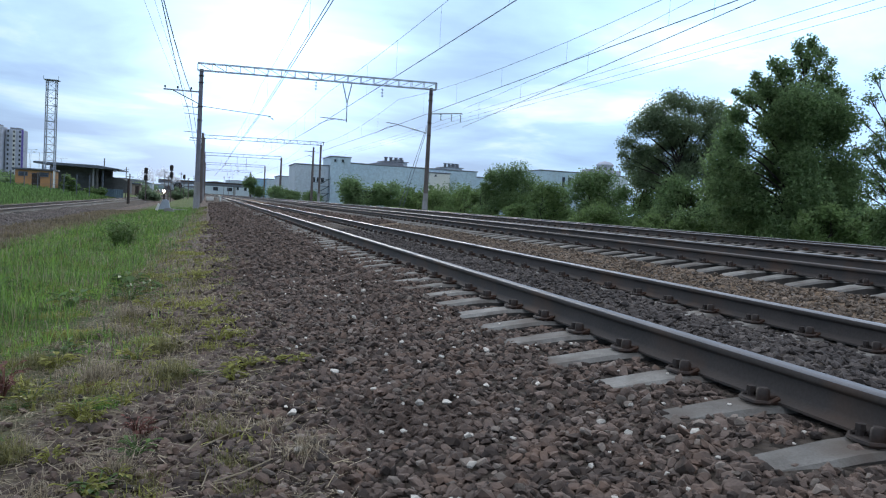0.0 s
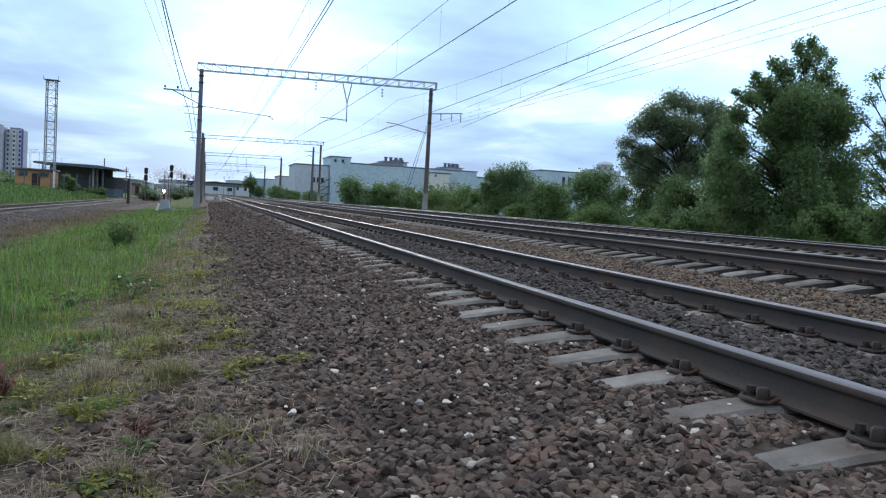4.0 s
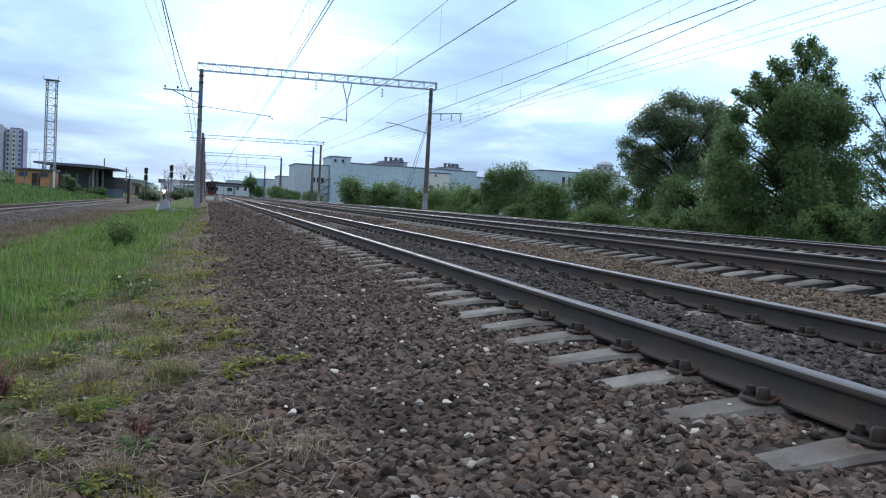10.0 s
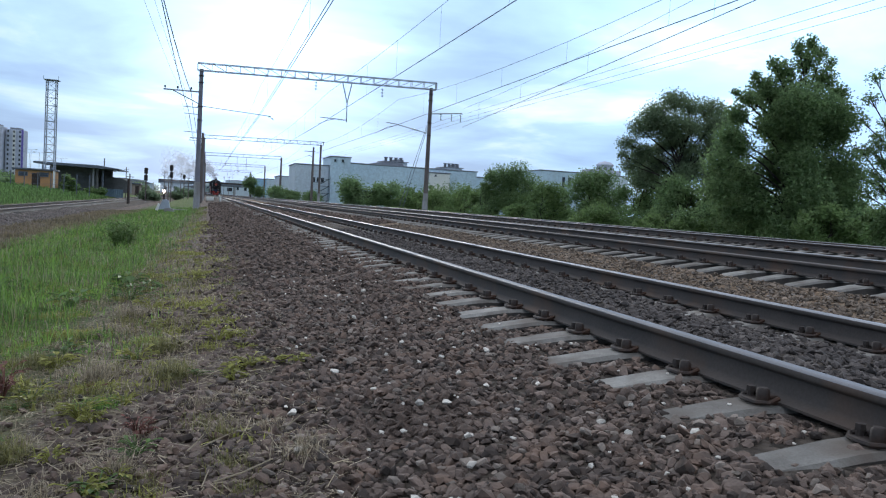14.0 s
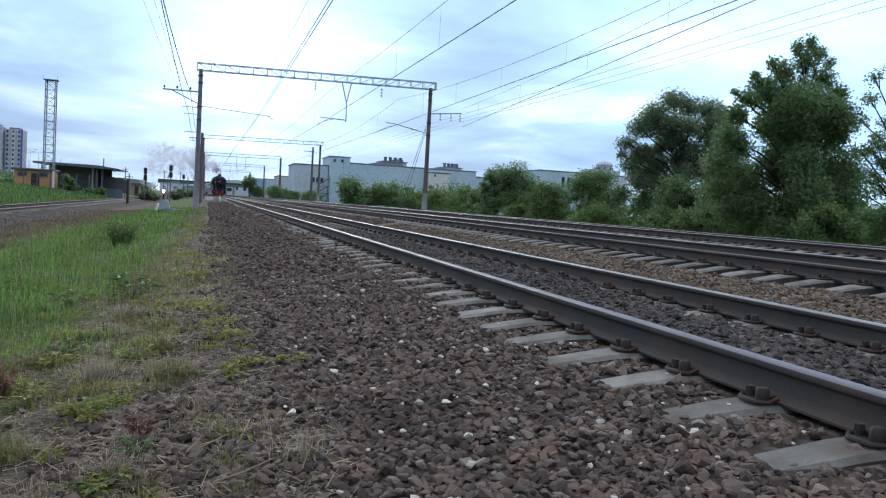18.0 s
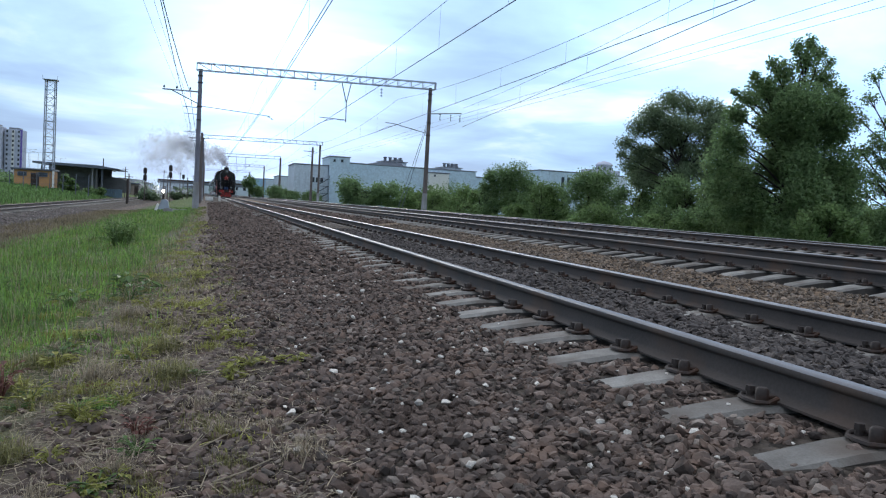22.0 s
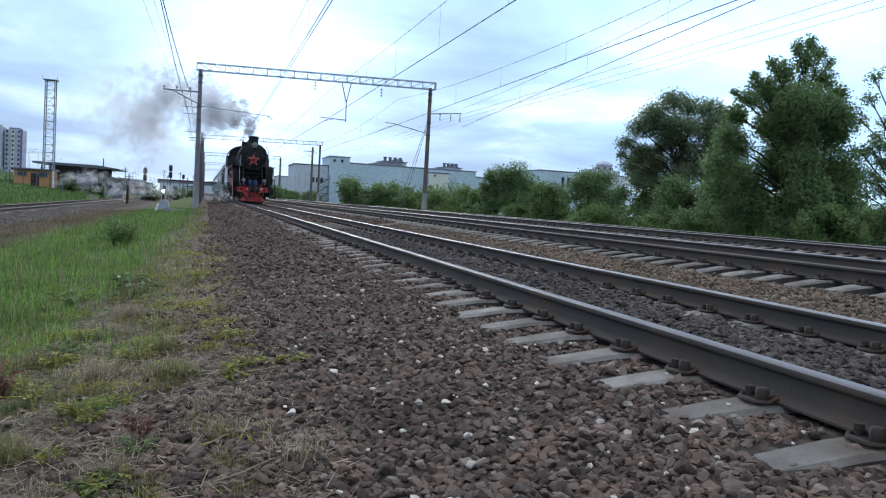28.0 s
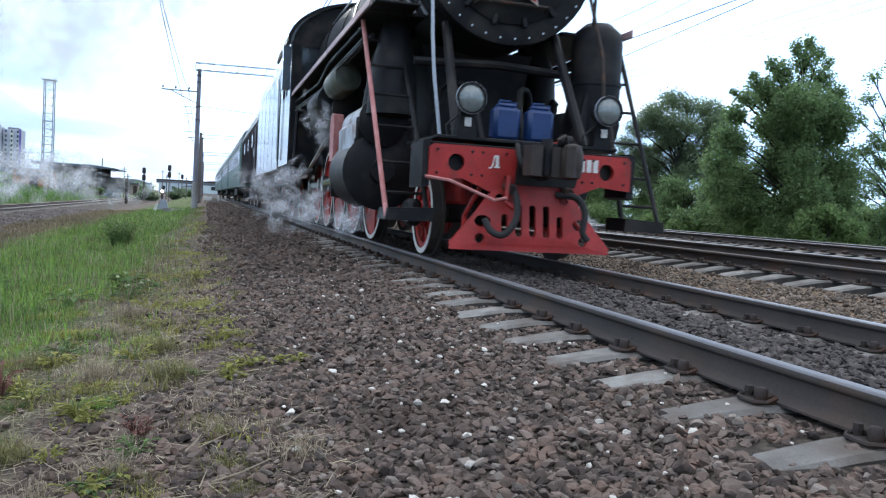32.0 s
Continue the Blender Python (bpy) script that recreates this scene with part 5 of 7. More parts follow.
mats_of_weed()
for x, y, n, reach, size, sd in ((-4.78, 17.6, 70, .30, .09, 61), (-4.68, 18.2, 50, .28, .08, 62), (-4.95, 18.0, 60, .28, .08, 63)):
    weed("weed", "tall dark green nettle clump standing in the grass", WEED_GREEN, x, y, n, reach, size, sd, 1.5)
for x, y, turn, ln in ((-3.04, 3.07, 60, .11), (-2.97, 3.06, 35, .13), (-3.36, 3.36, 10, .2), (-2.88, 2.7, 30, .22), (-3.5, 4.9, 0, .3), (-3.0, 6.3, -15, .35)):
    c, s = math.cos(math.radians(turn)) * ln, math.sin(math.radians(turn)) * ln
    tagged(part("dry_stalk", Shape().tube([(-c / 2, -s / 4, .0), (0, 0, .02), (c / 2, s / 4, s * .4 + .01)], .0035, 6, .0022), GRASS_DRY, None, at=pose(x, y, gz(x, y) + .035)), "pale dry stalk lying on the soil", "stalk", "dry stalks on the soil")


def clods():
    """Crumbs of soil and small gravel between the weeds."""
    rng = np.random.default_rng(66)
    n = 9000
    y = 1.7 + 10 * rng.random(n) ** 1.8
    x = rng.uniform(-4.6, -2.5, n)
    s = rng.uniform(.004, .013, n)
    v, f = scatter(np.stack([x, y, ground_z(x, y) + s * .1], -1), s, rng)
    tagged(new("soil_crumbs", fast("soil_crumbs", v, f, SOIL)), "crumbs of brown soil and grit on the verge", "soil", kind="stuff")


SOIL = mat("soil_crumb", (0.16, 0.12, 0.088), (0.09, 0.068, 0.05), 0.95, scale=4, fine=90, bump=0.4, dist=0.003, island=0.5)
clods()

# ---- buildings and yard ----
PANEL = mat("plant_panels", (0.50, 0.62, 0.70), (0.43, 0.54, 0.62), 0.6, 0.1, scale=0.15, fine=2.5, bump=0.05, stain=(0.40, 0.48, 0.53), stain_at=0.62, stain_scale=0.2)
PANEL_LIGHT = mat("plant_panels_light", (0.55, 0.61, 0.66), (0.47, 0.53, 0.58), 0.6, 0.1, scale=0.15, fine=2.5, bump=0.05)
ROOF_GREY = mat("roof_sheet", (0.22, 0.24, 0.27), (0.17, 0.18, 0.21), 0.7, 0, scale=0.3, fine=3, bump=0.1)
ORANGE_BRICK = mat("orange_render", (0.50, 0.27, 0.12), (0.40, 0.21, 0.095), 0.85, 0, scale=0.8, fine=9, bump=0.2, stain=(0.26, 0.15, 0.09), stain_at=0.65, stain_scale=0.5)
DARK_WALL = mat("dark_shed", (0.16, 0.16, 0.155), (0.115, 0.115, 0.11), 0.8, 0, scale=0.4, fine=4, bump=0.1)
FENCE_BLUE = mat("fence_blue", (0.19, 0.27, 0.32), (0.14, 0.20, 0.25), 0.7, 0, scale=0.6, fine=6, bump=0.1)
TOWER_WALL = mat("tower_wall", (0.46, 0.48, 0.56), (0.40, 0.42, 0.50), 0.8, 0, scale=0.05, fine=0.5, bump=0)
TOWER_VIOLET = mat("tower_violet", (0.16, 0.12, 0.42), (0.13, 0.10, 0.35), 0.8, 0, scale=0.05, fine=0.5, bump=0)
BLUE_WALL = mat("blue_wall", (0.30, 0.48, 0.62), (0.25, 0.40, 0.53), 0.7, 0, scale=0.2, fine=3, bump=0.05)
TAN_WALL = mat("tan_wall", (0.30, 0.24, 0.20), (0.22, 0.18, 0.15), 0.85, 0, scale=0.8, fine=9, bump=0.2)
SOIL_TRIM = mat("dark_trim", (0.12, 0.14, 0.17), (0.09, 0.10, 0.12), 0.7, 0, scale=0.4, fine=4, bump=0.05)


def hall(name, label, x, y, length, depth, height, turn, wall, panels, roof_edge=.25, windows=()):
    """A long hall with upright cladding panels, a parapet and windows; it starts at (x, y) and runs along turn."""
    h = empty(name, label, "building", pose(x, y, -1.0, 0, 0, turn), group="plant buildings")
    part("wall", Shape().box((length / 2, depth / 2, height / 2), (length, depth, height), .05), wall, h)
    part("roof", Shape().box((length / 2, depth / 2, height + roof_edge / 2), (length + .3, depth + .3, roof_edge), .04), ROOF_GREY, h)
    w = length / panels
    for i in range(panels):
        part("panel", Shape().box((w * (i + .5), -.05, height / 2), (w - .07, .1, height - .15), .02), wall, h)
    for u, z, ww, hh in windows:
        o = part("window", Shape().box((u, -.11, z), (ww, .1, hh), .02), GLASS_DARK, h)
        part("window_sill", Shape().box((u, -.16, z - hh / 2), (ww + .2, .2, .1), .02), SOIL_TRIM, o)
    return h


hall("factory_building", "long grey-blue metal-clad factory hall", 24.7, 172, 28.6, 30, 9.5, 1, PANEL, 12, windows=[(3 + 1.2 * i, 1.9, .8, 1.2) for i in range(8)])
hall("factory_building", "taller grey-blue metal-clad end block of the plant", 20.3, 171, 4.3, 12, 10.6, 0, PANEL, 3, windows=[(1.0, 9.9, .45, .55), (2.6, 9.9, .45, .55)])
hall("factory_building", "lower pale block with an outside stair", 13.1, 172, 7.1, 14, 8.6, 0, PANEL_LIGHT, 6, windows=[(4.0 + .9 * i, 5.6, .6, 1.0) for i in range(3)])
hall("factory_building", "low pale annexe of the plant", 13.0, 215, 6.4, 14, 6.9, 0, PANEL_LIGHT, 4, windows=[(1.0 + 1.4 * i, 3.0, .8, 1.2) for i in range(4)])
hall("factory_building", "small blue building beside the line", 9.2, 262, 3.6, 12, 6.8, 0, BLUE_WALL, 3, windows=[(.8 + 1.0 * i, 3.6, .5, 1.6) for i in range(3)])
hall("factory_building", "small white building with a pitched roof line", 13.6, 275, 5, 12, 7.2, 0, PANEL_LIGHT, 4, windows=[(.8 + 1.1 * i, 3.6, .6, 1.6) for i in range(4)])
hall("factory_building", "low grey hall behind the bushes", 53.6, 174, 12.0, 26, 8.4, 0, PANEL, 5)
hall("factory_building", "long grey hall seen over the bushes", 66.0, 166, 13.0, 30, 10.6, 1, PANEL, 6, windows=[(5.5, 8.4, .7, 2.2), (6.9, 8.4, .7, 2.2)])
hall("factory_building", "white rendered bay under the long roof", 42.0, 170.4, 4.5, 1.6, 8.6, 1, WHITE_PAINT, 2, windows=[(1.2, 8.1, .4, .35)])


def roof_house(x, y, z, label, sx, sy, sz):
    g = empty("roof_structure", label, "roof structure", pose(x, y, z, 0, 0, 3), group="structures on the plant roof")
    part("block", Shape().box((0, 0, sz / 2), (sx, sy, sz), .1), PANEL_LIGHT, g)
    part("block", Shape().box((sx * .2, 0, sz * 1.2), (sx * .35, sy * .7, sz * .6), .08), ROOF_GREY, g)
    part("cap", Shape().box((0, 0, sz + .08), (sx + .6, sy + .6, .16), .04), ROOF_GREY, g)
    for i in range(4):
        part("vent", Shape().lathe([(.35, 0), (.35, .8), (.5, .85), (.5, 1.0)], (-sx * .4 + i * sx * .22, -sy * .3, sz + .1), "z", 10), SOIL_TRIM, g)


# low dark roof and plant rooms above the halls
dome = empty("roof_structure", "broad low dark roof over the hall", "roof structure", pose(34.6, 190, 8.5, 0, 0, 1), group="structures on the plant roof")
part("roof_shell", Shape().prism([(-4.2, 0), (-3.6, .9), (-.6, 1.5), (3.6, 1.4), (4.4, 0)], "xz", -8, 8), ROOF_GREY, dome)
roof_house(38.2, 192, 8.9, "plant room with vents on the hall's roof", 5.6, 6, 1.5)
roof_house(53.4, 195, 8.4, "stepped plant room on the hall's roof", 4.6, 6, 1.7)
eave = empty("roof_structure", "dark low roof above the white bay", "roof structure", pose(46.2, 180, 8.3), group="structures on the plant roof")
part("roof_shell", Shape().prism([(-4.6, 0), (-4.0, .5), (0, .9), (3.4, .5), (4.2, 0)], "xz", -3, 3), ROOF_GREY, eave)
bell = empty("roof_turret", "pale octagonal roof turret with dark openings", "turret", pose(96.1, 195, 11.2), group="structures on the plant roof")
part("drum", Shape().lathe([(2.2, 0), (2.2, 2.3), (2.4, 2.4), (2.4, 2.7), (1.6, 3.3), (.2, 3.6)], (0, 0, 0), "z", 8), TOWER_WALL, bell)
part("plinth", Shape().box((-1, 0, .5), (9, 5, 1.4), .1), TOWER_WALL, bell)
hall("factory_building", "pale block under the roof turret", 89, 191, 12, 9, 11.8, 0, PANEL_LIGHT, 4)
for i in range(8):
    a = 2 * math.pi * (i + .5) / 8
    part("opening", Shape().box((2.05 * math.cos(a), 2.05 * math.sin(a), 1.3), (.5, .5, 1.2), .03), GLASS_DARK, bell)

# outside stair at the pale block
stair = empty("outside_stair", "dark steel outside stair on the factory wall", "stair", pose(19.0, 169.6, -1))
for i in range(4):
    part("landing", Shape().box((0, 0, 1.3 + i * 1.5), (2.2, 1.2, .1), .02), SOIL_TRIM, stair)
    part("flight", Shape().tube([(-1, 0, .1 + i * 1.5), (1, 0, 1.35 + i * 1.5)], .12, 4), SOIL_TRIM, stair)
for x in (-1.1, 1.1):
    part("upright", Shape().box((x, -.6, 3.3), (.12, .12, 6.6), .01), SOIL_TRIM, stair)

# lattice mast
mast = empty("lattice_mast", "grey square lattice steel mast with a top platform", "mast", pose(-23.25, 113, -.4))
for sx in (-1, 1):
    for sy in (-1, 1):
        part("leg", Shape().tube([(sx * .58, sy * .58, -.3), (sx * .55, sy * .55, 14.0)], .09, 4), STEEL_GREY, mast)
for i in range(15):
    z = i * 13.8 / 14
    for a, b in (((-.57, -.57), (.57, -.57)), ((.57, -.57), (.57, .57)), ((.57, .57), (-.57, .57)), ((-.57, .57), (-.57, -.57))):
        part("ring_bar", Shape().tube([(*a, z), (*b, z)], .05 if i in (9, 5) else .035, 4), STEEL_GREY, mast)
    if i < 14:
        part("brace", Shape().tube([(-.57, -.57, z), (.57, -.57, z + .98)], .03, 4), STEEL_GREY, mast)
        part("brace", Shape().tube([(.57, -.57, z), (-.57, -.57, z + .98)], .03, 4), STEEL_GREY, mast)
part("platform", Shape().box((0, 0, 14.05), (1.75, 1.6, .08), .02), STEEL_GREY, mast)
for sx in (-1, 1):
    part("platform_rail", Shape().tube([(sx * .85, -.75, 14.05), (sx * .85, -.75, 14.5)], .03, 4), STEEL_GREY, mast)

# orange hut, dark shed with a canopy, fences
hut = empty("brick_hut", "small orange hut with dark windows and flat roof", "hut", pose(-24.45, 110, .05))
part("wall", Shape().box((0, 2.0, 1.05), (4.2, 4.0, 2.1), .03), ORANGE_BRICK, hut)
part("roof", Shape().box((-.1, 2.0, 2.2), (4.7, 4.6, .2), .03), SOIL_TRIM, hut)
for x in (-1.2, 1.15):
    w = part("window", Shape().box((x, -.02, 1.6), (.9, .08, .42), .01), GLASS_DARK, hut)
    part("window_frame", Shape().plate([(x - .52, 1.33), (x + .52, 1.33), (x + .52, 1.87), (x - .52, 1.87)], [[(x - .43, 1.41), (x + .43, 1.41), (x + .43, 1.79), (x - .43, 1.79)]], -.09, -.02), SOIL_TRIM, w)
part("door", Shape().box((.25, -.02, .9), (.95, .08, 1.75), .01), IRON, hut)
part("corner_post", Shape().box((2.3, -.05, 1.05), (.22, .3, 2.1), .01), WHITE_PAINT, hut)
shed = empty("freight_shed", "dark open freight shed with a flat jutting roof", "shed", pose(-21.5, 125, -.5))
part("roof", Shape().prism([(-5.6, 4.12), (2.6, 4.05), (5.4, 3.74), (5.4, 3.6), (2.6, 3.62), (-5.6, 3.86)], "xz", -2, 12), SOIL_TRIM, shed)
part("back_wall", Shape().box((-1.0, 10, 1.9), (8.6, .3, 3.6), .03), DARK_WALL, shed)
part("side_wall", Shape().box((-1.2, 3.0, 1.9), (6.4, .2, 3.6), .02), DARK_WALL, shed)
part("bin_wall", Shape().prism([(2.4, .4), (6.2, .3), (6.2, 2.1), (5.0, 2.5), (2.4, 2.75)], "xz", 6, 9), DARK_WALL, shed)
for x, m in ((-4.6, SOIL_TRIM), (1.95, POST_CONCRETE), (2.5, DARK_WALL), (3.2, SOIL_TRIM)):
    part("column", Shape().box((x, -.8, 1.85), (.22, .22, 3.7), .01), m, shed)
part("lamp", Shape().box((4.9, -1.6, 3.4), (.5, .2, .2), .03), WHITE_PAINT, shed)
part("vent_pipe", Shape().cyl((3.0, 2, 3.6), (3.0, 2, 5.2), .07, n=8), IRON, shed)
fen = empty("sheet_fence", "blue-grey sheet metal fence by the side track", "fence", pose(-17.9, 130, -1.0))
for i in range(12):
    part("sheet", Shape().box((-1.6 + i * .29, 0, .66), (.28, .06, 1.3), .02), FENCE_BLUE, fen)
for x in (-1.75, 0, 1.75):
    part("post", Shape().box((x, .07, .62), (.1, .1, 1.5), .01), SOIL_TRIM, fen)
pf = empty("post_fence", "line of dark fence posts with wire before the hut", "fence", pose(-28.5, 98, .0))
for i in range(10):
    part("post", Shape().box((i * 1.3, i * .3, .6), (.09, .09, 2.4), .01), SOIL_TRIM, pf)
for z in (.5, 1.1, 1.6):
    part("wire", Shape().tube([(0, 0, z), (11.7, 2.7, z)], .012, 4), WIRE, pf)
tan_hut = empty("track_hut", "small weathered tan hut beside the yard", "hut", pose(-18.6, 178, -.8))
part("wall", Shape().box((0, 1.2, 1.15), (1.9, 2.4, 2.3), .03), TAN_WALL, tan_hut)
part("roof", Shape().prism([(-1.15, 2.3), (1.15, 2.3), (1.0, 2.55), (-1.0, 2.6)], "xz", -.3, 2.7), SOIL_TRIM, tan_hut)
part("door", Shape().box((.3, -.03, 1.0), (.7, .08, 1.9), .01), IRON, tan_hut)


for x, y, h, w, sd in ((-18.9, 205, 2.7, 1.5, 81), (-11.2, 215, 2.2, 1.8, 82), (-19.5, 190, 2.6, 1.6, 83), (-12.0, 240, 3.0, 2.4, 84), (-9.5, 150, 1.3, 1.0, 85), (-12.5, 128, 1.1, 1.4, 86), (-8.4, 205, 1.8, 1.6, 87)):
    tree("bush", "grey-green bush at the back of the yard", x, y, lobes_in(R7, 8, w, w, .4, h * .8, w * .5, .3), 1600, .2, LEAF_WILLOW, sd, .06, "bush", 2)


def far_tower(x, y, w, d, h, floors, bays, label, wall, edge):
    t = empty("apartment_tower", label, "apartment building", pose(x, y, -1), group="far apartment towers")
    part("wall", Shape().box((0, d / 2, h / 2), (w, d, h), .1), wall, t)
    part("roof", Shape().box((0, d / 2, h + .5), (w * .6, d * .6, 1.2), .1), ROOF_GREY, t)
    part("edge_strip", Shape().box((w / 2 - .6, -.05, h / 2), (1.6, .3, h), .05), edge, t)
    for i in range(bays):
        o = part("balcony_column", Shape().box((-w / 2 + w * (i + .5) / bays, -.25, h / 2), (w / bays * .45, .5, h * .97), .05), WHITE_PAINT if i % 2 else wall, t)
        for k in range(floors):
            part("window", Shape().box((-w / 2 + w * (i + .5) / bays, -.55, h * (k + .5) / floors), (w / bays * .3, .12, h / floors * .5), .02), GLASS_DARK, o)


far_tower(-121, 500, 8, 12, 32, 12, 2, "far pale apartment tower", TOWER_WALL, TOWER_WALL)
far_tower(-112, 505, 9, 12, 31, 12, 3, "far grey apartment tower with a violet corner", TOWER_WALL, TOWER_VIOLET)


def low_house(x, y, w, h, label, roof):
    b = empty("low_building", label, "building", pose(x, y, -1), group="far low buildings")
    part("wall", Shape().box((0, 3, h / 2), (w, 6, h), .05), PANEL_LIGHT, b)
    part("roof", Shape().prism([(-w / 2 - .3, h), (0, h + roof), (w / 2 + .3, h)], "xz", -.3, 6.3), ROOF_GREY, b)
    for i in range(3):
        part("window", Shape().box((-w / 3 + i * w / 3, -.03, h * .55), (w * .12, .1, h * .3), .01), GLASS_DARK, b)


for x, y, w, h, r in ((-23.0, 215, 4.5, 2.2, .8), (-25.5, 260, 9, 3.4, 1.0), (-10.5, 300, 6, 3.2, .8), (-46, 420, 20, 6.0, .6), (-24, 480, 16, 6.0, .8), (-2, 620, 30, 9, 1.5), (14, 640, 18, 12, .5), (30, 650, 22, 10, 1)):
    low_house(x, y, w, h, "low grey building far off beside the yard", r)
bridge = empty("far_overbridge", "far road bridge across the tracks", "bridge", pose(0, 560, 0))
part("deck", Shape().box((2, 0, 6.2), (80, 7, 1.6), .1), SOIL_TRIM, bridge)
for x in (-24, -13, 10, 22):
    part("pier", Shape().box((x, 0, 2.2), (1.6, 5, 6.6), .1), POST_CONCRETE, bridge)
part("railing", Shape().box((2, -3.3, 7.5), (80, .15, 1.0), .02), IRON, bridge)


# ---- signals ----
LENS_DARK = mat("signal_lens", (0.03, 0.03, 0.035), (0.02, 0.02, 0.022), 0.2, 0, bump=0)
LAMP_WHITE = mat("signal_lamp_lit", (1.0, 0.97, 0.92), (1.0, 0.97, 0.92), 0.3, 0, bump=0, glow=12.0)


def light_signal(x, y, h, heads):
    s = empty("light_signal", "dark railway light signal on a slim mast", "signal", pose(x, y, gz(x, y)), group="signals in the yard")
    part("mast", Shape().cyl((0, 0, -.3), (0, 0, h), .07, n=8), POST_DARK, s)
    for k in range(heads):
        z = h - .25 - k * .95
        b = part("head", Shape().prism([(-.24, -.35), (.24, -.35), (.24, .35), (.14, .48), (-.14, .48), (-.24, .35)], "xz", -.22, -.06), IRON, s)
        b.matrix_basis = pose(0, 0, z)
        for dz in (-.18, .18):
            part("hood", Shape().cyl((0, -.22, dz), (0, -.42, dz), .12, n=10), LENS_DARK, b)
    part("ladder", Shape().tube([(.3, .1, -.2), (.15, .1, h - 1.2)], .02, 4), IRON, s)


light_signal(-12.2, 120, 4.4, 2)
light_signal(-8.85, 120, 4.9, 2)
light_signal(-8.5, 160, 4.4, 1)
light_signal(-6.9, 205, 4.6, 1)
for x, y, h in ((-16.75, 140, 5.0), (-11.95, 95, 3.2), (-9.6, 128, 3.9), (-11.4, 150, 5.2), (-7.4, 150, 3.6), (-6.8, 175, 4.4), (-9.9, 182, 5.6), (-8.6, 240, 6.0), (-6.6, 262, 6.2), (-10.8, 262, 6), (-12.8, 200, 5.5), (-18.2, 200, 6.5), (0.6, 330, 7.5), (3.0, 360, 8)):
    p = empty("yard_pole", "thin dark pole in the station yard", "pole", pose(x, y, gz(x, y)), group="poles in the yard")
    part("mast", Shape().cyl((0, 0, -.3), (0, 0, h), .085, .06, n=7), POST_DARK, p)
    part("cross_arm", Shape().box((0, 0, h - .35), (.9, .06, .07), .01), IRON, p)
for x, y, h in ((-55, 262, 10.2), (-52, 258, 9.4), (-57, 270, 9.6), (-49, 275, 8.6)):
    p = empty("street_lamp", "slim double-armed street lamp far off", "street lamp", pose(x, y, 0), group="far street lamps")
    part("mast", Shape().cyl((0, 0, -.3), (0, 0, h), .07, .04, n=7), STEEL_GREY, p)
    part("arm", Shape().tube([(-1.2, 0, h + .2), (0, 0, h), (1.2, 0, h + .2)], .035, 4), STEEL_GREY, p)
    for sx in (-1, 1):
        part("lamp_head", Shape().box((sx * 1.4, 0, h + .22), (.6, .25, .1), .03), STEEL_GREY, p)
post_low = empty("marker_post", "low dark post beside the side track", "post", pose(-11.6, 90, gz(-11.6, 90)))
part("mast", Shape().cyl((0, 0, -.3), (0, 0, 2.6), .11, n=8), IRON, post_low)

# shunting signal: pale concrete foot, grey case, one bright lamp
dwarf = empty("shunting_signal", "low grey shunting signal with a lit white lamp", "signal", pose(-5.72, 49.5, gz(-5.72, 49.5) + .02))
part("foot", Shape().prism([(-.05, 0), (.55, 0), (.50, .16), (.3, .22), (.02, .2)], "xz", -.5, .0), POST_CONCRETE, dwarf)
part("back_plate", Shape().prism([(-.52, .08), (-.38, .02), (-.28, .4), (-.36, .46)], "xz", -.1, .2), WHITE_PAINT, dwarf)
part("case", Shape().prism([(-.34, .1), (.30, .16), (.20, .62), (.06, .72), (-.14, .66)], "xz", -.12, .3), STEEL_GREY, dwarf)
part("pedestal", Shape().cyl((-.06, .1, .5), (-.06, .1, 1.06), .05, n=10), IRON, dwarf)
part("lamp_case", Shape().cyl((-.06, .2, 1.16), (-.06, -.12, 1.16), .14, .12, n=14), IRON, dwarf)
part("lens", Shape().lathe([(.075, 0), (.065, -.03), (.04, -.05)], (-.06, -.12, 1.16), "y", 14), LAMP_WHITE, dwarf)
part("hood", Shape().lathe([(.12, 0), (.14, -.05), (.13, -.05), (.11, 0)], (-.06, -.12, 1.16), "y", 14, True), IRON, dwarf)
box2 = empty("relay_box", "white cable box on short legs by the post", "cable box", pose(-3.4, 90, gz(-3.4, 90)))
part("case", Shape().box((0, 0, .35), (.8, .5, .4), .04), WHITE_PAINT, box2)
for sx in (-.3, .3):
    part("leg", Shape().box((sx, 0, .08), (.08, .08, .3), .01), IRON, box2)
post_w = empty("white_marker", "short white marker post at the ballast's edge", "marker post", pose(-2.35, 88, gz(-2.35, 88)))
part("post", Shape().box((0, 0, .25), (.2, .2, .5), .03), WHITE_PAINT, post_w)
part("cap", Shape().box((0, 0, .52), (.24, .24, .06), .02), WHITE_PAINT, post_w)
slab = empty("concrete_slab", "pale concrete slab lying in the grass", "slab", pose(-5.1, 52, gz(-5.1, 52)))
part("slab", Shape().box((0, 0, .05), (1.2, .6, .14), .02), POST_CONCRETE, slab)


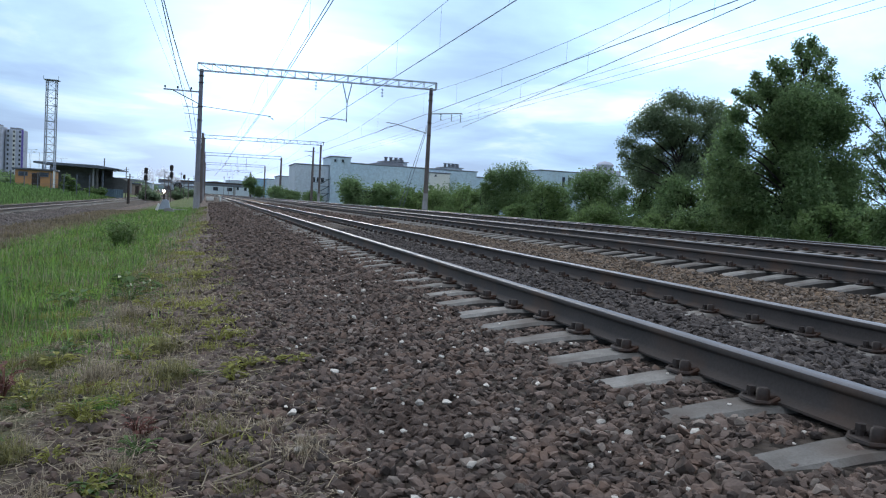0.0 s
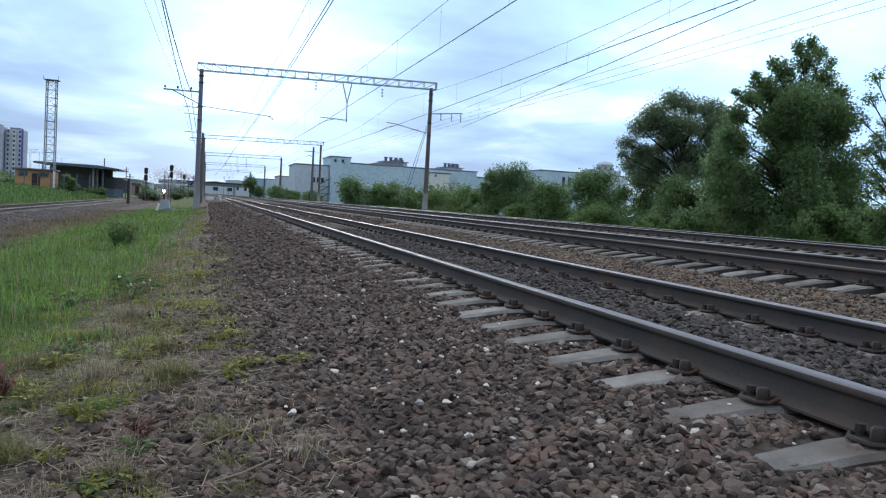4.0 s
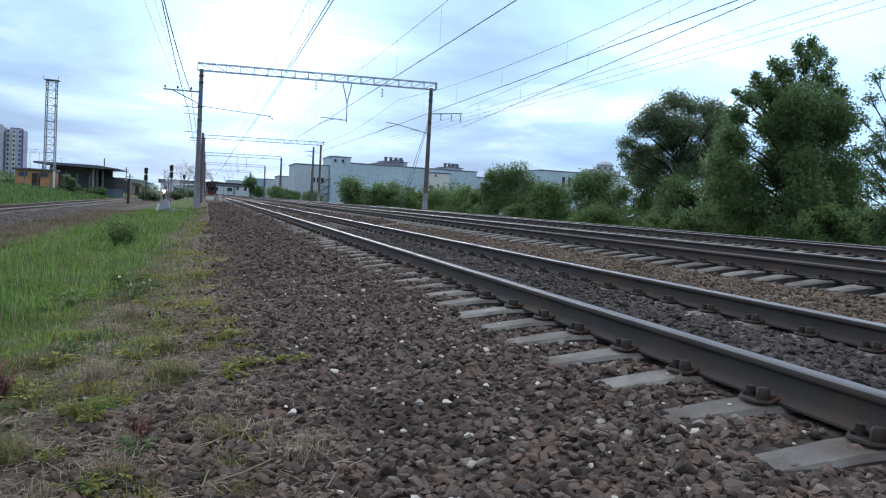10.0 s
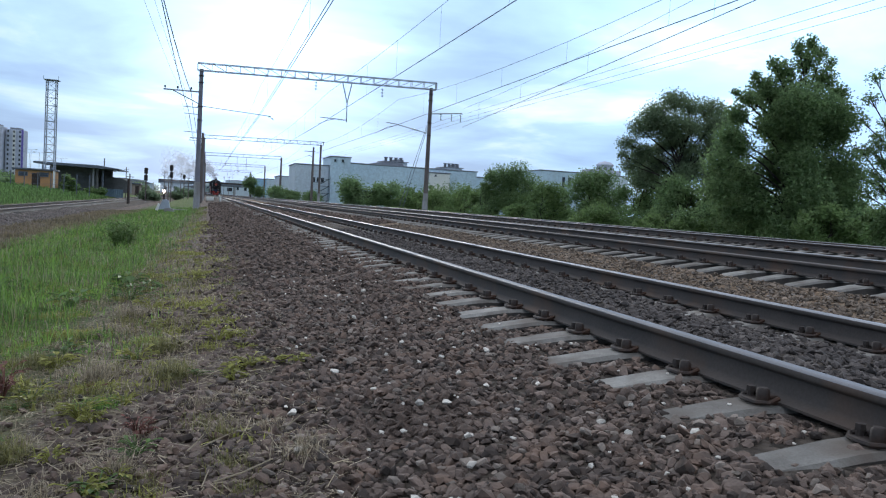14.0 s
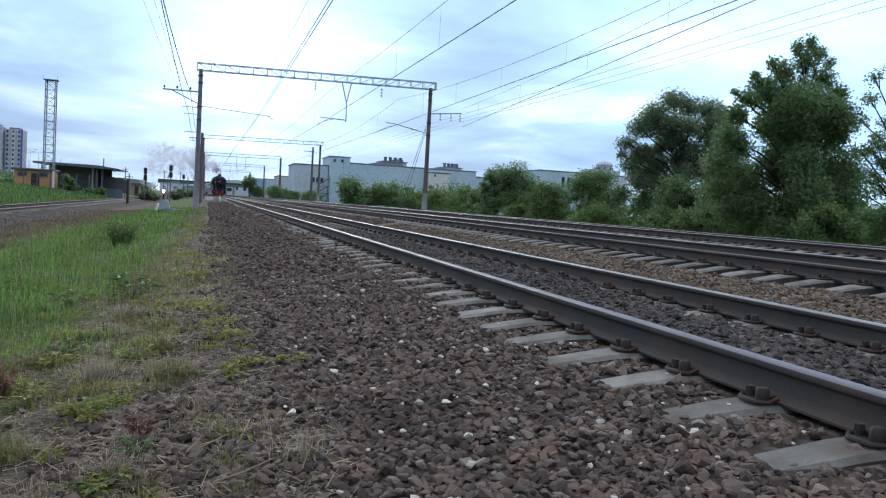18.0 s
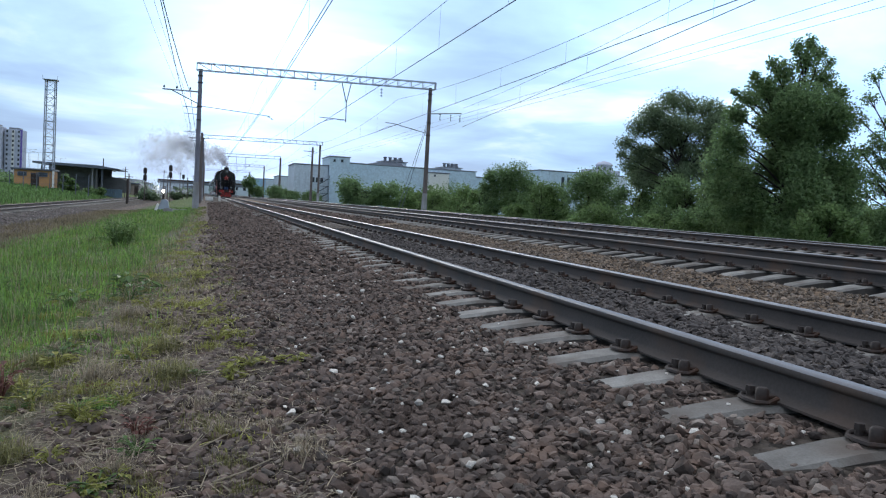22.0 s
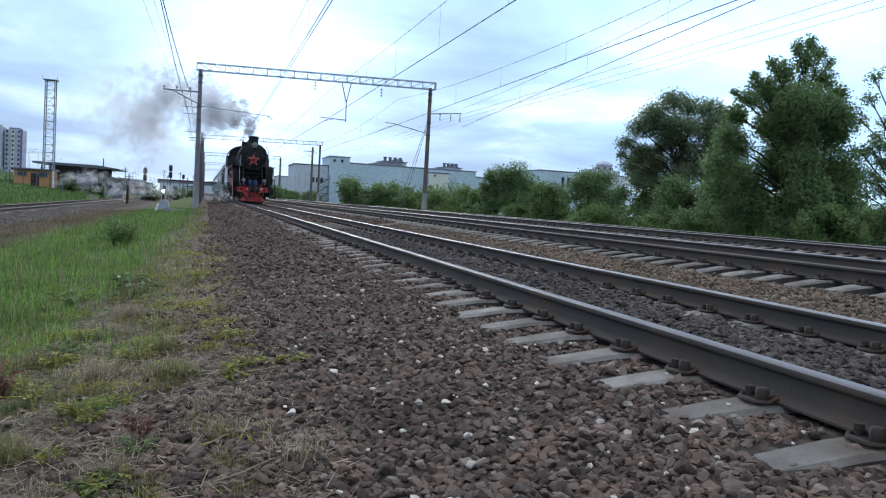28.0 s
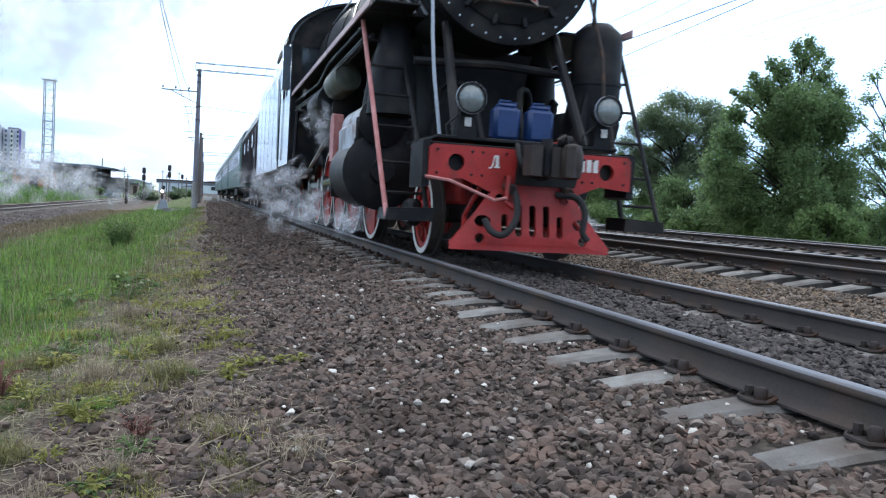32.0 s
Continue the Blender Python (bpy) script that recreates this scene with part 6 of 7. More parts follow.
# ---- the train: each vehicle has its origin on the rail top at its front end, and y runs towards its rear ----
def wheel(r, spokes, x_face, weight=None, tread=.13):
    """A spoked wheel about the x axis, its face towards x_face: tyre, rim, spokes, hub."""
    s = 1 if x_face > 0 else -1
    tyre = Shape().lathe([(r - .065, -.065 * s), (r + .028, -.065 * s), (r + .028, -.035 * s), (r, -.03 * s), (r - .006, .065 * s), (r - .065, .065 * s)], (0, 0, 0), "x", 36, True)
    rim = Shape().lathe([(r - .066, .068 * s), (r - .008, .068 * s), (r - .008, .072 * s), (r - .066, .072 * s)], (0, 0, 0), "x", 36, True)
    body = Shape().lathe([(r - .13, -.045 * s), (r - .064, -.05 * s), (r - .064, .05 * s), (r - .13, .045 * s)], (0, 0, 0), "x", 36, True)
    body.lathe([(.02, -.09 * s), (.15, -.09 * s), (.16, .06 * s), (.11, .10 * s), (.02, .10 * s)], (0, 0, 0), "x", 20)
    for i in range(spokes):
        a = 2 * math.pi * i / spokes
        d = Vector((0, math.cos(a), math.sin(a)))
        body.cyl(d * .12, d * (r - .1), .038, .028, n=6)
    if weight:
        pts = []
        for i in range(9):
            a = weight * i / 8 - weight / 2 - math.pi / 2
            pts.append(((r - .1) * math.cos(a), (r - .1) * math.sin(a)))
        pts += [(.25, -.18), (-.25, -.18)]
        body.prism(pts, "yz", -.05, .05)
    return tyre, rim, body


def wheelset(parent, y, r, spokes, gauge=1.58, weight=None, crank=0.0, name="wheelset"):
    ax = part(name, Shape().cyl((-gauge / 2, 0, 0), (gauge / 2, 0, 0), .09, n=12), IRON, parent, at=pose(0, y, r))
    for sx in (-1, 1):
        tyre, rim, body = wheel(r, spokes, sx, weight)
        for q, m, n, lab in ((tyre, RAIL_SIDE, "tyre", ""), (rim, WHITE_RIM, "rim", "white-painted rim"), (body, RED, "spoke_wheel", "red spoked centre")):
            part(n, q, m, ax, lab, at=pose(sx * gauge / 2, 0, 0))
    return ax


def bolts_ring(cx, y, cz, r, n, size=.018, a0=0.0, a1=2 * math.pi):
    s = Shape()
    for i in range(n):
        a = a0 + (a1 - a0) * i / n
        s.cyl((cx + r * math.cos(a), y, cz + r * math.sin(a)), (cx + r * math.cos(a), y - .022, cz + r * math.sin(a)), size, n=6)
    return s


AXIS = 3.42
DRIVERS = (4.0, 5.56, 7.12, 8.68, 10.24)
PILOT_Y = 1.05


def headlamp(parent, x, y, z, r, name="headlamp"):
    h = part(name, Shape().lathe([(.04, .26), (r * .7, .2), (r * .98, .03), (r * 1.02, -.03), (r * .9, -.035), (r * .88, 0.0)], (0, 0, 0), "y", 22), BLACK, parent, "round black lamp", at=pose(x, y, z))
    part("lens", Shape().lathe([(r * .9, -.012), (r * .6, -.04), (.01, -.055)], (0, 0, 0), "y", 22), LAMP_GLASS, h, "clear glass lens")
    part("bezel", Shape().lathe([(r * .93, -.03), (r * 1.03, -.03), (r * 1.03, .0), (r * .93, .0)], (0, 0, 0), "y", 22, True), STEEL_GREY, h, "worn metal bezel")
    return h


def build_loco():
    L = empty("steam_locomotive", "black steam locomotive with red star and red buffer beam", "locomotive")
    # frames and deck
    for sx in (-1, 1):
        part("frame_plate", Shape().box((sx * .55, 6.2, .95), (.12, 11.6, .75), .03), RED, L, "red frame plate")
    part("frame_stretcher", Shape().box((0, 1.2, .95), (1.1, 1.4, .55), .04), BLACK, L)
    # buffer beam with lightening holes
    out = [(-1.1, .80), (-1.1, 1.12), (-1.06, 1.155), (1.06, 1.155), (1.1, 1.12), (1.1, .80), (.75, .83), (.42, .70), (-.42, .70), (-.75, .83)]
    part("buffer_beam", Shape().plate(out, [circle(-.82, .985, .085), circle(.82, .985, .085)], -.03, .03), RED, L)
    part("beam_back", Shape().box((0, .16, 1.02), (2.1, .2, .3), .02), BLACK, L)
    part("beam_edge", Shape().box((0, .09, 1.165), (2.2, .2, .02), .006), BLACK, L)
    rv = Shape()
    for x in (-1.02, -.66, -.55, -.3, .3, .55, .66, 1.02):
        for z in (.87, 1.10):
            rv.cyl((x, -.03, z), (x, -.042, z), .014, n=6)
    part("beam_rivets", rv, BLACK, L)["kind"] = "stuff"
    for sx in (-1, 1):
        part("step_bracket", Shape().plate([(sx * 1.16, .72), (sx * 1.16, 1.18), (sx * 1.08, 1.2), (sx * 1.08, .74)], [], .0, .5), BLACK, L)
    # cow catcher: sloping plate with slots and holes
    def lean(x, z):
        return -.12 * (0.85 - z) / .72 + .05 * abs(x) ** 2
    o = [(-.86, .13), (-.86, .20), (-.62, .48), (-.44, .72), (-.42, .86), (.42, .86), (.44, .72), (.62, .48), (.86, .20), (.86, .13)]

    def slot(x, z0, z1, w):
        return [(x - w, z0), (x - w * .5, z0 - w * .6), (x + w * .5, z0 - w * .6), (x + w, z0), (x + w, z1), (x + w * .5, z1 + w * .6), (x - w * .5, z1 + w * .6), (x - w, z1)]
    holes = [slot(x, .30, .58, .036) for x in (-.15, 0.0, .15)] + [slot(x, .30, .48, .034) for x in (-.30, .30)] + [circle(-.53, .42, .085, 14, .06), circle(.53, .42, .085, 14, .06), circle(-.56, .25, .05, 12), circle(.56, .25, .05, 12), circle(-.35, .66, .05, 12, .04), circle(.35, .66, .05, 12, .04)]
    part("cow_catcher", Shape().plate(o, holes, -.02, .03, lean), RED, L)
    for sx in (-1, 1):
        part("catcher_stay", Shape().tube([(sx * .5, .0, .86), (sx * .62, .25, .45), (sx * .7, -.05, .2)], .028, 6), RED, L)
    part("lever_rod", Shape().tube([(-1.14, -.05, .83), (-.9, -.1, .80), (-.45, -.16, .63), (-.33, -.2, .66)], .017, 6), RED_WORN, L)
    part("uncoupling_handle", Shape().tube([(-.30, -.14, .88), (-.33, -.17, .62), (-.26, -.18, .56), (-.22, -.17, .62)], .028, 6), RED, L)
    # automatic coupler: shank, two-pronged head, lock, carrier and lifting gear
    c = part("coupler", Shape().cyl((.04, .1, 1.02), (.04, -.34, 1.02), .12, .10, n=14), CAST_IRON, L, "dark cast coupler", at=pose(-.1, 0, 0))
    part("coupler_jaw", Shape().prism([(-.12, -.30), (.22, -.26), (.34, -.44), (.33, -.60), (.24, -.70), (.17, -.66), (.18, -.50), (.06, -.46), (-.02, -.50), (-.06, -.62), (-.15, -.60), (-.18, -.44)], "xy", .88, 1.17), CAST_IRON, c)
    part("coupler_lock", Shape().cyl((.05, -.46, .90), (.05, -.46, 1.24), .055, n=10), BLACK, c)
    part("coupler_knuckle", Shape().lathe([(.02, -.17), (.09, -.15), (.11, -.05), (.11, .07), (.08, .16), (.02, .18)], (.27, -.56, 1.03), "z", 12), CAST_IRON, c)
    part("coupler_horn", Shape().cyl((.34, -.30, 1.02), (.40, -.42, 1.10), .075, n=10), BLACK, c)
    part("coupler_box", Shape().plate([(-.2, .80), (.44, .80), (.50, 1.0), (.40, 1.22), (-.17, 1.22)], [circle(.04, 1.02, .13, 14)], -.09, .02), BLACK, L)
    part("coupler_carrier", Shape().box((.36, -.06, .98), (.2, .16, .22), .06), BLACK, L)
    part("coupler_hanger", Shape().tube(eased([(-.22, -.1, 1.2), (-.24, -.3, 1.0), (-.06, -.36, .86), (.1, -.3, .98), (.08, -.1, 1.2)]), .025, 7), BLACK, L)
    part("lifting_chain", Shape().tube([(.05, -.46, 1.24), (.18, -.36, 1.30), (.30, -.16, 1.24)], .016, 6), IRON, L)
    part("front_valve", Shape().lathe([(.02, -.08), (.06, -.06), (.06, .06), (.02, .08)], (.30, -.10, 1.27), "x", 10), BLACK, L)
    for x0, x1, dz in ((-.28, -.22, 0), (.36, .42, .02)):
        part("brake_hose", Shape().tube(eased([(x0 + .06, -.05, .78), (x0 + .05, -.2, .66), (x0 + .02, -.3, .46 + dz), (x0 - .1, -.3, .30 + dz), (x0 - .22, -.26, .33), (x0 - .27, -.2, .44)] if x0 < 0 else [(x0 - .1, -.05, .72), (x0 + .05, -.22, .7), (x0 + .12, -.28, .56), (x0 + .1, -.3, .36), (x0 + .16, -.3, .28)]), .034, 8), RUBBER, L)
        part("hose_valve", Shape().cyl((x0, -.03, .78), (x0, -.16, .74), .05, n=8), IRON, L)
    # white painted letter and bars
    for k, pts in enumerate(([(-.375, .99), (-.35, .99), (-.335, 1.02), (-.32, 1.11), (-.27, 1.11), (-.27, 1.0), (-.255, 1.0), (-.255, .985), (-.315, .985), (-.315, 1.0), (-.30, 1.0), (-.30, 1.095), (-.312, 1.095), (-.325, 1.01), (-.345, .975), (-.375, .975)],)):
        pts = [(x - .11, z - .03) for x, z in pts]
        part("class_letter", Shape().prism(pts, "xz", -.036, -.0305), WHITE_PAINT, L, "white Cyrillic class letter")
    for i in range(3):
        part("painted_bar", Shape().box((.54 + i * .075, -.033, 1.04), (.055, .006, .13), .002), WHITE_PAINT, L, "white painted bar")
    # front deck and lamps
    part("front_deck", Shape().box((0, .75, 1.24), (2.0, 1.3, .04), .01), BLACK, L)
    for sx in (-.69, .82):
        headlamp(L, sx, .02, 1.63, .155, "side_lamp")
        part("lamp_post", Shape().prism([(sx - .11, 1.24), (sx + .11, 1.24), (sx + .07, 1.52), (sx - .07, 1.52)], "xz", .1, .22), BLACK, L)
        part("lamp_tag", Shape().box((sx, -.02 + .1, 1.40), (.07, .01, .09), .002), WHITE_RIM, L)
        part("lamp_cable", Shape().tube([(sx - .05, .16, 1.5), (sx - .2, .18, 1.36), (sx - .17, .2, 1.24)], .012, 5), RUBBER, L)
    # smokebox saddle, pipes and braces below the smokebox
    part("saddle", Shape().prism([(-.62, .8), (.62, .8), (.50, 1.5), (.72, 2.5), (-.72, 2.5), (-.50, 1.5)], "xz", 2.0, 3.3), BLACK, L)
    for sx in (-1, 1):
        part("front_brace", Shape().tube([(sx * .72, .35, 1.26), (sx * .66, 1.2, 2.6)], .055, 8), BLACK, L)
        part("steam_pipe", Shape().tube([(sx * .78, 2.5, 2.95), (sx * 1.05, 2.5, 2.35), (sx * 1.12, 2.6, 1.5)], .16, 12, .24), BLACK, L)
        part("pipe_loop", Shape().tube(eased([(sx * .25, .9, 1.3), (sx * .3, 1.3, 1.9), (sx * .55, 1.6, 1.95), (sx * .62, 1.7, 1.4)]), .035, 8), BLACK, L)
    part("cross_pipe", Shape().tube([(-1.0, 1.25, 2.16), (0, 1.2, 2.2), (1.0, 1.25, 2.16)], .05, 8), BLACK, L)
    # compressor drum at the right of the smokebox, feed pump drum at the left
    part("air_pump", Shape().lathe([(.02, 1.35), (.26, 1.38), (.30, 1.5), (.30, 2.55), (.27, 2.68), (.16, 2.78), (.02, 2.8)], (1.20, 1.15, 0), "z", 22), BLACK, L, "black round-topped pump drum")
    part("pump_bracket", Shape().prism([(.86, 1.26), (1.36, 1.26), (1.44, 1.6), (1.40, 1.95), (.98, 1.95)], "xz", .92, 1.4), BLACK, L)
    part("air_pump_band", Shape().lathe([(.302, 2.05), (.315, 2.05), (.315, 2.1), (.302, 2.1)], (1.20, 1.15, 0), "z", 22, True), BLACK, L)
    part("pipe_drum", Shape().lathe([(.02, 1.55), (.30, 1.58), (.27, 2.1), (.19, 2.5), (.10, 2.75)], (-1.12, 1.75, 0), "z", 20), BLACK, L, "black cone-shaped pipe cover")
    # smokebox and door
    part("smokebox", Shape().lathe([(.95, .98), (1.02, 1.0), (1.03, 1.06), (1.0, 1.08), (1.0, 3.2), (.97, 3.25)], (0, 0, AXIS), "y", 48), BLACK, L)
    part("smokebox_ring", bolts_ring(0, .985, AXIS, .955, 34, .012), CHROME, L, "row of bright bolt heads")["kind"] = "stuff"
    door = part("smokebox_door", Shape().lathe([(.80, .98), (.80, .95), (.70, .90), (.45, .86), (.01, .84)], (0, 0, AXIS), "y", 44), BLACK, L)
    part("door_bolts", bolts_ring(0, .95, AXIS, .755, 14, .028), BLACK, door)["kind"] = "stuff"
    for i in range(14):
        a = 2 * math.pi * (i + .5) / 14
        part("door_clamp", Shape().box((0, .93, .79), (.055, .05, .12), .012, Matrix.Translation((0, 0, AXIS)) @ Matrix.Rotation(a, 4, "Y")), BLACK, door)
    for z in (AXIS - .22, AXIS + .3):
        part("door_hinge", Shape().tube([(.86, .95, z), (.3, .84, z)], .028, 6), BLACK, door)
    part("door_rail", Shape().tube([(-.42, .92, AXIS - .62), (-.40, .82, AXIS - .6), (.40, .82, AXIS - .6), (.42, .92, AXIS - .62)], .018, 6), IRON, L, "bar across the door")
    # red star
    st = Shape()
    ro, ri = .46, .185
    ring = []
    for i in range(10):
        a = math.pi / 2 + i * math.pi / 5
        r = ro if i % 2 == 0 else ri
        ring.append((r * math.cos(a), r * math.sin(a)))
    zc = AXIS - .22
    st.add([(p[0], .80, zc + p[1]) for p in ring] + [(0, .72, zc)] + [(p[0], .84, zc + p[1]) for p in ring] , [(i, (i + 1) % 10, 10) for i in range(10)] + [(i, (i + 1) % 10, 11 + (i + 1) % 10, 11 + i) for i in range(10)])
    star = part("star", st, RED, L, "large red five-pointed star", smooth=0)
    part("star_rim", Shape().plate([(p[0] * 1.035, zc + p[1] * 1.035) for p in ring], [[(p[0] * .985, zc + p[1] * .985) for p in ring]], .792, .82), STAR_EDGE, star, "pale metal rim")
    part("star_medal", Shape().lathe([(.11, .75), (.09, .715), (.01, .70)], (0, 0, zc), "y", 18), IRON, star)
    # chimney, headlamp, domes
    part("chimney", Shape().lathe([(.52, .80), (.43, .92), (.37, 1.05), (.37, 1.50), (.41, 1.52), (.41, 1.58), (.34, 1.58), (.34, 1.2)], (0, 1.95, AXIS), "z", 32), BLACK, L)
    headlamp(L, .05, .72, 4.28, .235)
    part("headlamp_stand", Shape().box((.05, .95, 4.15), (.26, .3, .38), .04), BLACK, L)
    part("boiler", Shape().lathe([(.97, 3.2), (.99, 3.22), (.99, 6.9), (1.08, 8.2), (1.08, 9.6)], (0, 0, AXIS), "y", 44), BLACK, L)
    for y in (3.24, 4.4, 5.6, 6.8, 8.2):
        part("boiler_band", Shape().lathe([(1.0, 0), (1.10 if y > 7 else 1.01, 0), (1.10 if y > 7 else 1.01, .07), (1.0, .07)], (0, y, AXIS), "y", 44, True), BLACK_GLOSS, L)
    for y, r, h in ((3.1, .45, 1.38), (5.2, .5, 1.36), (7.0, .34, 1.32)):
        part("dome", Shape().lathe([(r * 1.2, .8), (r, .98), (r, h - .2), (r * .75, h - .05), (.02, h)], (0, y, AXIS), "z", 26), BLACK, L)
    part("safety_valve", Shape().cyl((.2, 8.0, AXIS + 1.0), (.2, 8.0, AXIS + 1.45), .09, n=10), CHROME, L)
    part("whistle", Shape().cyl((-.25, 8.3, AXIS + 1.0), (-.25, 8.3, AXIS + 1.5), .045, n=8), CHROME, L)
    # boiler-top rails, aerials
    for sx in (-1, 1):
        part("handrail", Shape().tube([(sx * .78, 1.1, AXIS + .72), (sx * .80, 3, AXIS + .74), (sx * .82, 9.3, AXIS + .76)], .02, 6), CHROME, L, "bright boiler handrail")
        for k in range(6):
            part("rail_stanchion", Shape().tube([(sx * .78, 1.2 + k * 1.5, AXIS + .73), (sx * .70, 1.2 + k * 1.5, AXIS + .64)], .016, 5), BLACK, L)
        for k in range(7):
            y = 1.5 + k * .33
            part("boiler_pipe", Shape().tube([(sx * (1.03 * math.cos(a)), y + .25 * math.sin(a * 2), AXIS + 1.03 * math.sin(a)) for a in (.75, .45, .15, -.15, -.45, -.7)], .021, 6), CLADDING if k in (1, 2, 4, 5) else BLACK, L)
    part("turbo_generator", Shape().lathe([(.05, -.3), (.2, -.26), (.2, .2), (.12, .32)], (-.62, 2.3, AXIS + .95), "y", 14), BLACK, L)
    part("aerial_mast", Shape().tube([(-.72, 1.6, AXIS + .7), (-.78, 1.6, AXIS + 1.5)], .025, 6), BLACK, L)
    part("bell_bracket", Shape().box((-.80, 1.6, AXIS + .98), (.14, .2, .3), .03), BLACK, L)
    # running boards with pale pink edge, pipes along them
    for sx in (-1, 1):
        part("running_board", Shape().box((sx * 1.2, 5.6, 2.70), (.72, 8.4, .045), .012), BLACK, L)
        part("board_edge", Shape().box((sx * 1.57, 5.4, 2.70), (.025, 8.8, .085), .006), PINK, L, "pale pink painted edge")
        part("front_platform", Shape().box((sx * 1.26, 1.25, 2.72), (.5, .5, .03), .01), BLACK, L) if sx < 0 else part("front_platform", Shape().box((1.38, 1.45, 2.5), (.2, .3, .03), .01), BLACK, L)
        for j, (x, z, r) in enumerate(((1.50, 2.58, .028), (1.46, 2.48, .022), (1.50, 2.40, .018), (1.38, 2.50, .03))):
            part("side_pipe", Shape().tube([(sx * x, 1.8, z), (sx * x, 4.5, z - .02 * j), (sx * (x - .05), 6.0, z - .1), (sx * x, 9.4, z - .05)], r, 6), BLACK, L)
        part("side_reservoir", Shape().lathe([(.02, -.62), (.18, -.56), (.21, -.45), (.21, .45), (.18, .56), (.02, .62)], (sx * 1.34, 4.3, 2.28), "y", 18), OLIVE_TANK, L, "dull olive-grey air reservoir")
        part("side_reservoir", Shape().lathe([(.02, -.75), (.19, -.7), (.22, -.55), (.22, .55), (.19, .7), (.02, .75)], (sx * 1.3, 6.6, 2.2), "y", 18), BLACK, L)
        part("sand_pipe", Shape().tube([(sx * .7, 4.8, 4.2), (sx * 1.1, 4.9, 3.2), (sx * 1.2, 4.9, 2.7)], .028, 6), BLACK, L)
        # ladder at the front corner
        fx, top_y = (1.42, 1.9) if sx < 0 else (1.70, 1.3)
        lad = part("ladder", Shape().tube([(sx * 1.50, top_y, 2.76), (sx * (fx * .53 + .705), .32 + .466 * (top_y - .32), 1.5), (sx * fx, .32, .40)], .028, 8), RED_WORN if sx < 0 else BLACK, L, "worn red ladder rail" if sx < 0 else "black ladder rail")
        part("ladder_rail", Shape().tube([(sx * 1.07, top_y + .03, 2.75), (sx * (fx - .42), .36 + .466 * (top_y - .32), 1.5), (sx * (fx - .44), .36, .42)], .03, 8), BLACK, lad)
        for z in (.66, .98, 1.38, 1.75, 2.1, 2.42):
            part("rung", Shape().tube([(sx * (fx + (1.5 - fx) * (z - .4) / 2.36), .32 + (top_y - .32) * (z - .4) / 2.36, z), (sx * (fx - .43 + (1.5 - fx) * (z - .4) / 2.36), .35 + (top_y - .32) * (z - .4) / 2.36, z)], .016, 6), BLACK, lad)
        part("ladder_step", Shape().prism([(sx * (fx - .47), .38), (sx * (fx + .03), .38), (sx * fx, .50), (sx * (fx - .47), .52)], "xz", .25, .7), BLACK, lad)
        part("grab_rail", Shape().tube([(sx * .90, .35, 1.25), (sx * .97, .45, 1.9), (sx * .98, .55, 2.3), (sx * .92, .95, 3.2), (sx * .88, 1.1, 4.2)], .02, 8), STEEL_GREY if sx < 0 else IRON, L, "tall pale grab rail" if sx < 0 else "tall dark grab rail")
        part("upper_rail", Shape().tube([(sx * 1.06, 1.0, 2.74), (sx * 1.08, 1.0, 3.9), (sx * .9, 1.06, 4.25)], .02, 6), BLACK, L)
        # cylinders and valve chest
        cy = part("cylinder", Shape().lathe([(.42, -.62), (.45, -.6), (.45, .6), (.42, .62)], (sx * 1.16, 2.65, .92), "y", 26), BLACK, L, "black steam cylinder")
        part("cylinder_cover", Shape().lathe([(.47, -.60), (.47, -.66), (.40, -.70), (.16, -.72), (.14, -.80), (.02, -.80)], (sx * 1.16, 2.65, .92), "y", 26), BLACK, cy)
        part("valve_chest", Shape().lathe([(.24, -.75), (.27, -.72), (.27, .72), (.24, .75)], (sx * 1.18, 2.65, 1.52), "y", 22), CLADDING, cy)
        part("valve_cover", Shape().lathe([(.30, -.74), (.30, -.79), (.22, -.83), (.08, -.90), (.01, -.90)], (sx * 1.18, 2.65, 1.52), "y", 22), BLACK, cy)
        part("cylinder_block", Shape().box((sx * 1.16, 2.65, 1.22), (.70, 1.16, .62), .06), CLADDING, cy)
        part("cylinder_front", Shape().box((sx * 1.14, 2.06, 1.22), (.68, .05, .7), .02), BLACK, cy)
        part("cover_frame", Shape().plate([(sx * 1.40 - .1, 1.0), (sx * 1.40 + .1, 1.0), (sx * 1.40 + .1, 1.3), (sx * 1.40 - .1, 1.3)], [[(sx * 1.40 - .08, 1.02), (sx * 1.40 + .08, 1.02), (sx * 1.40 + .08, 1.28), (sx * 1.40 - .08, 1.28)]], 2.0, 2.03), BLACK, cy)
        for k in range(2):
            part("relief_valve", Shape().lathe([(.06, 0), (.06, .16), (.08, .2), (.03, .26)], (sx * 1.2, 2.35 + .45 * k, 1.78), "z", 10), BLACK, cy)
        part("guide_bar", Shape().box((sx * 1.18, 4.0, 1.12), (.1, 1.5, .07), .015), CHROME, L)
        part("guide_bar", Shape().box((sx * 1.18, 4.0, .72), (.1, 1.5, .07), .015), CHROME, L)
        part("rod_bracket", Shape().plate([(sx * .7, .5), (sx * 1.36, .6), (sx * 1.40, 2.0), (sx * 1.2, 2.6), (sx * .7, 2.6)], [circle(sx * 1.18, .92, .2)], 4.72, 4.78), BLACK, L)
        part("lifting_link", Shape().prism([(3.8, 1.1), (4.1, 1.1), (4.16, 1.62), (4.1, 1.74), (3.95, 1.78), (3.8, 1.74), (3.74, 1.62)], "yz", sx * 1.36, sx * 1.50), RED_WORN, L, "upright dusty red link cover")
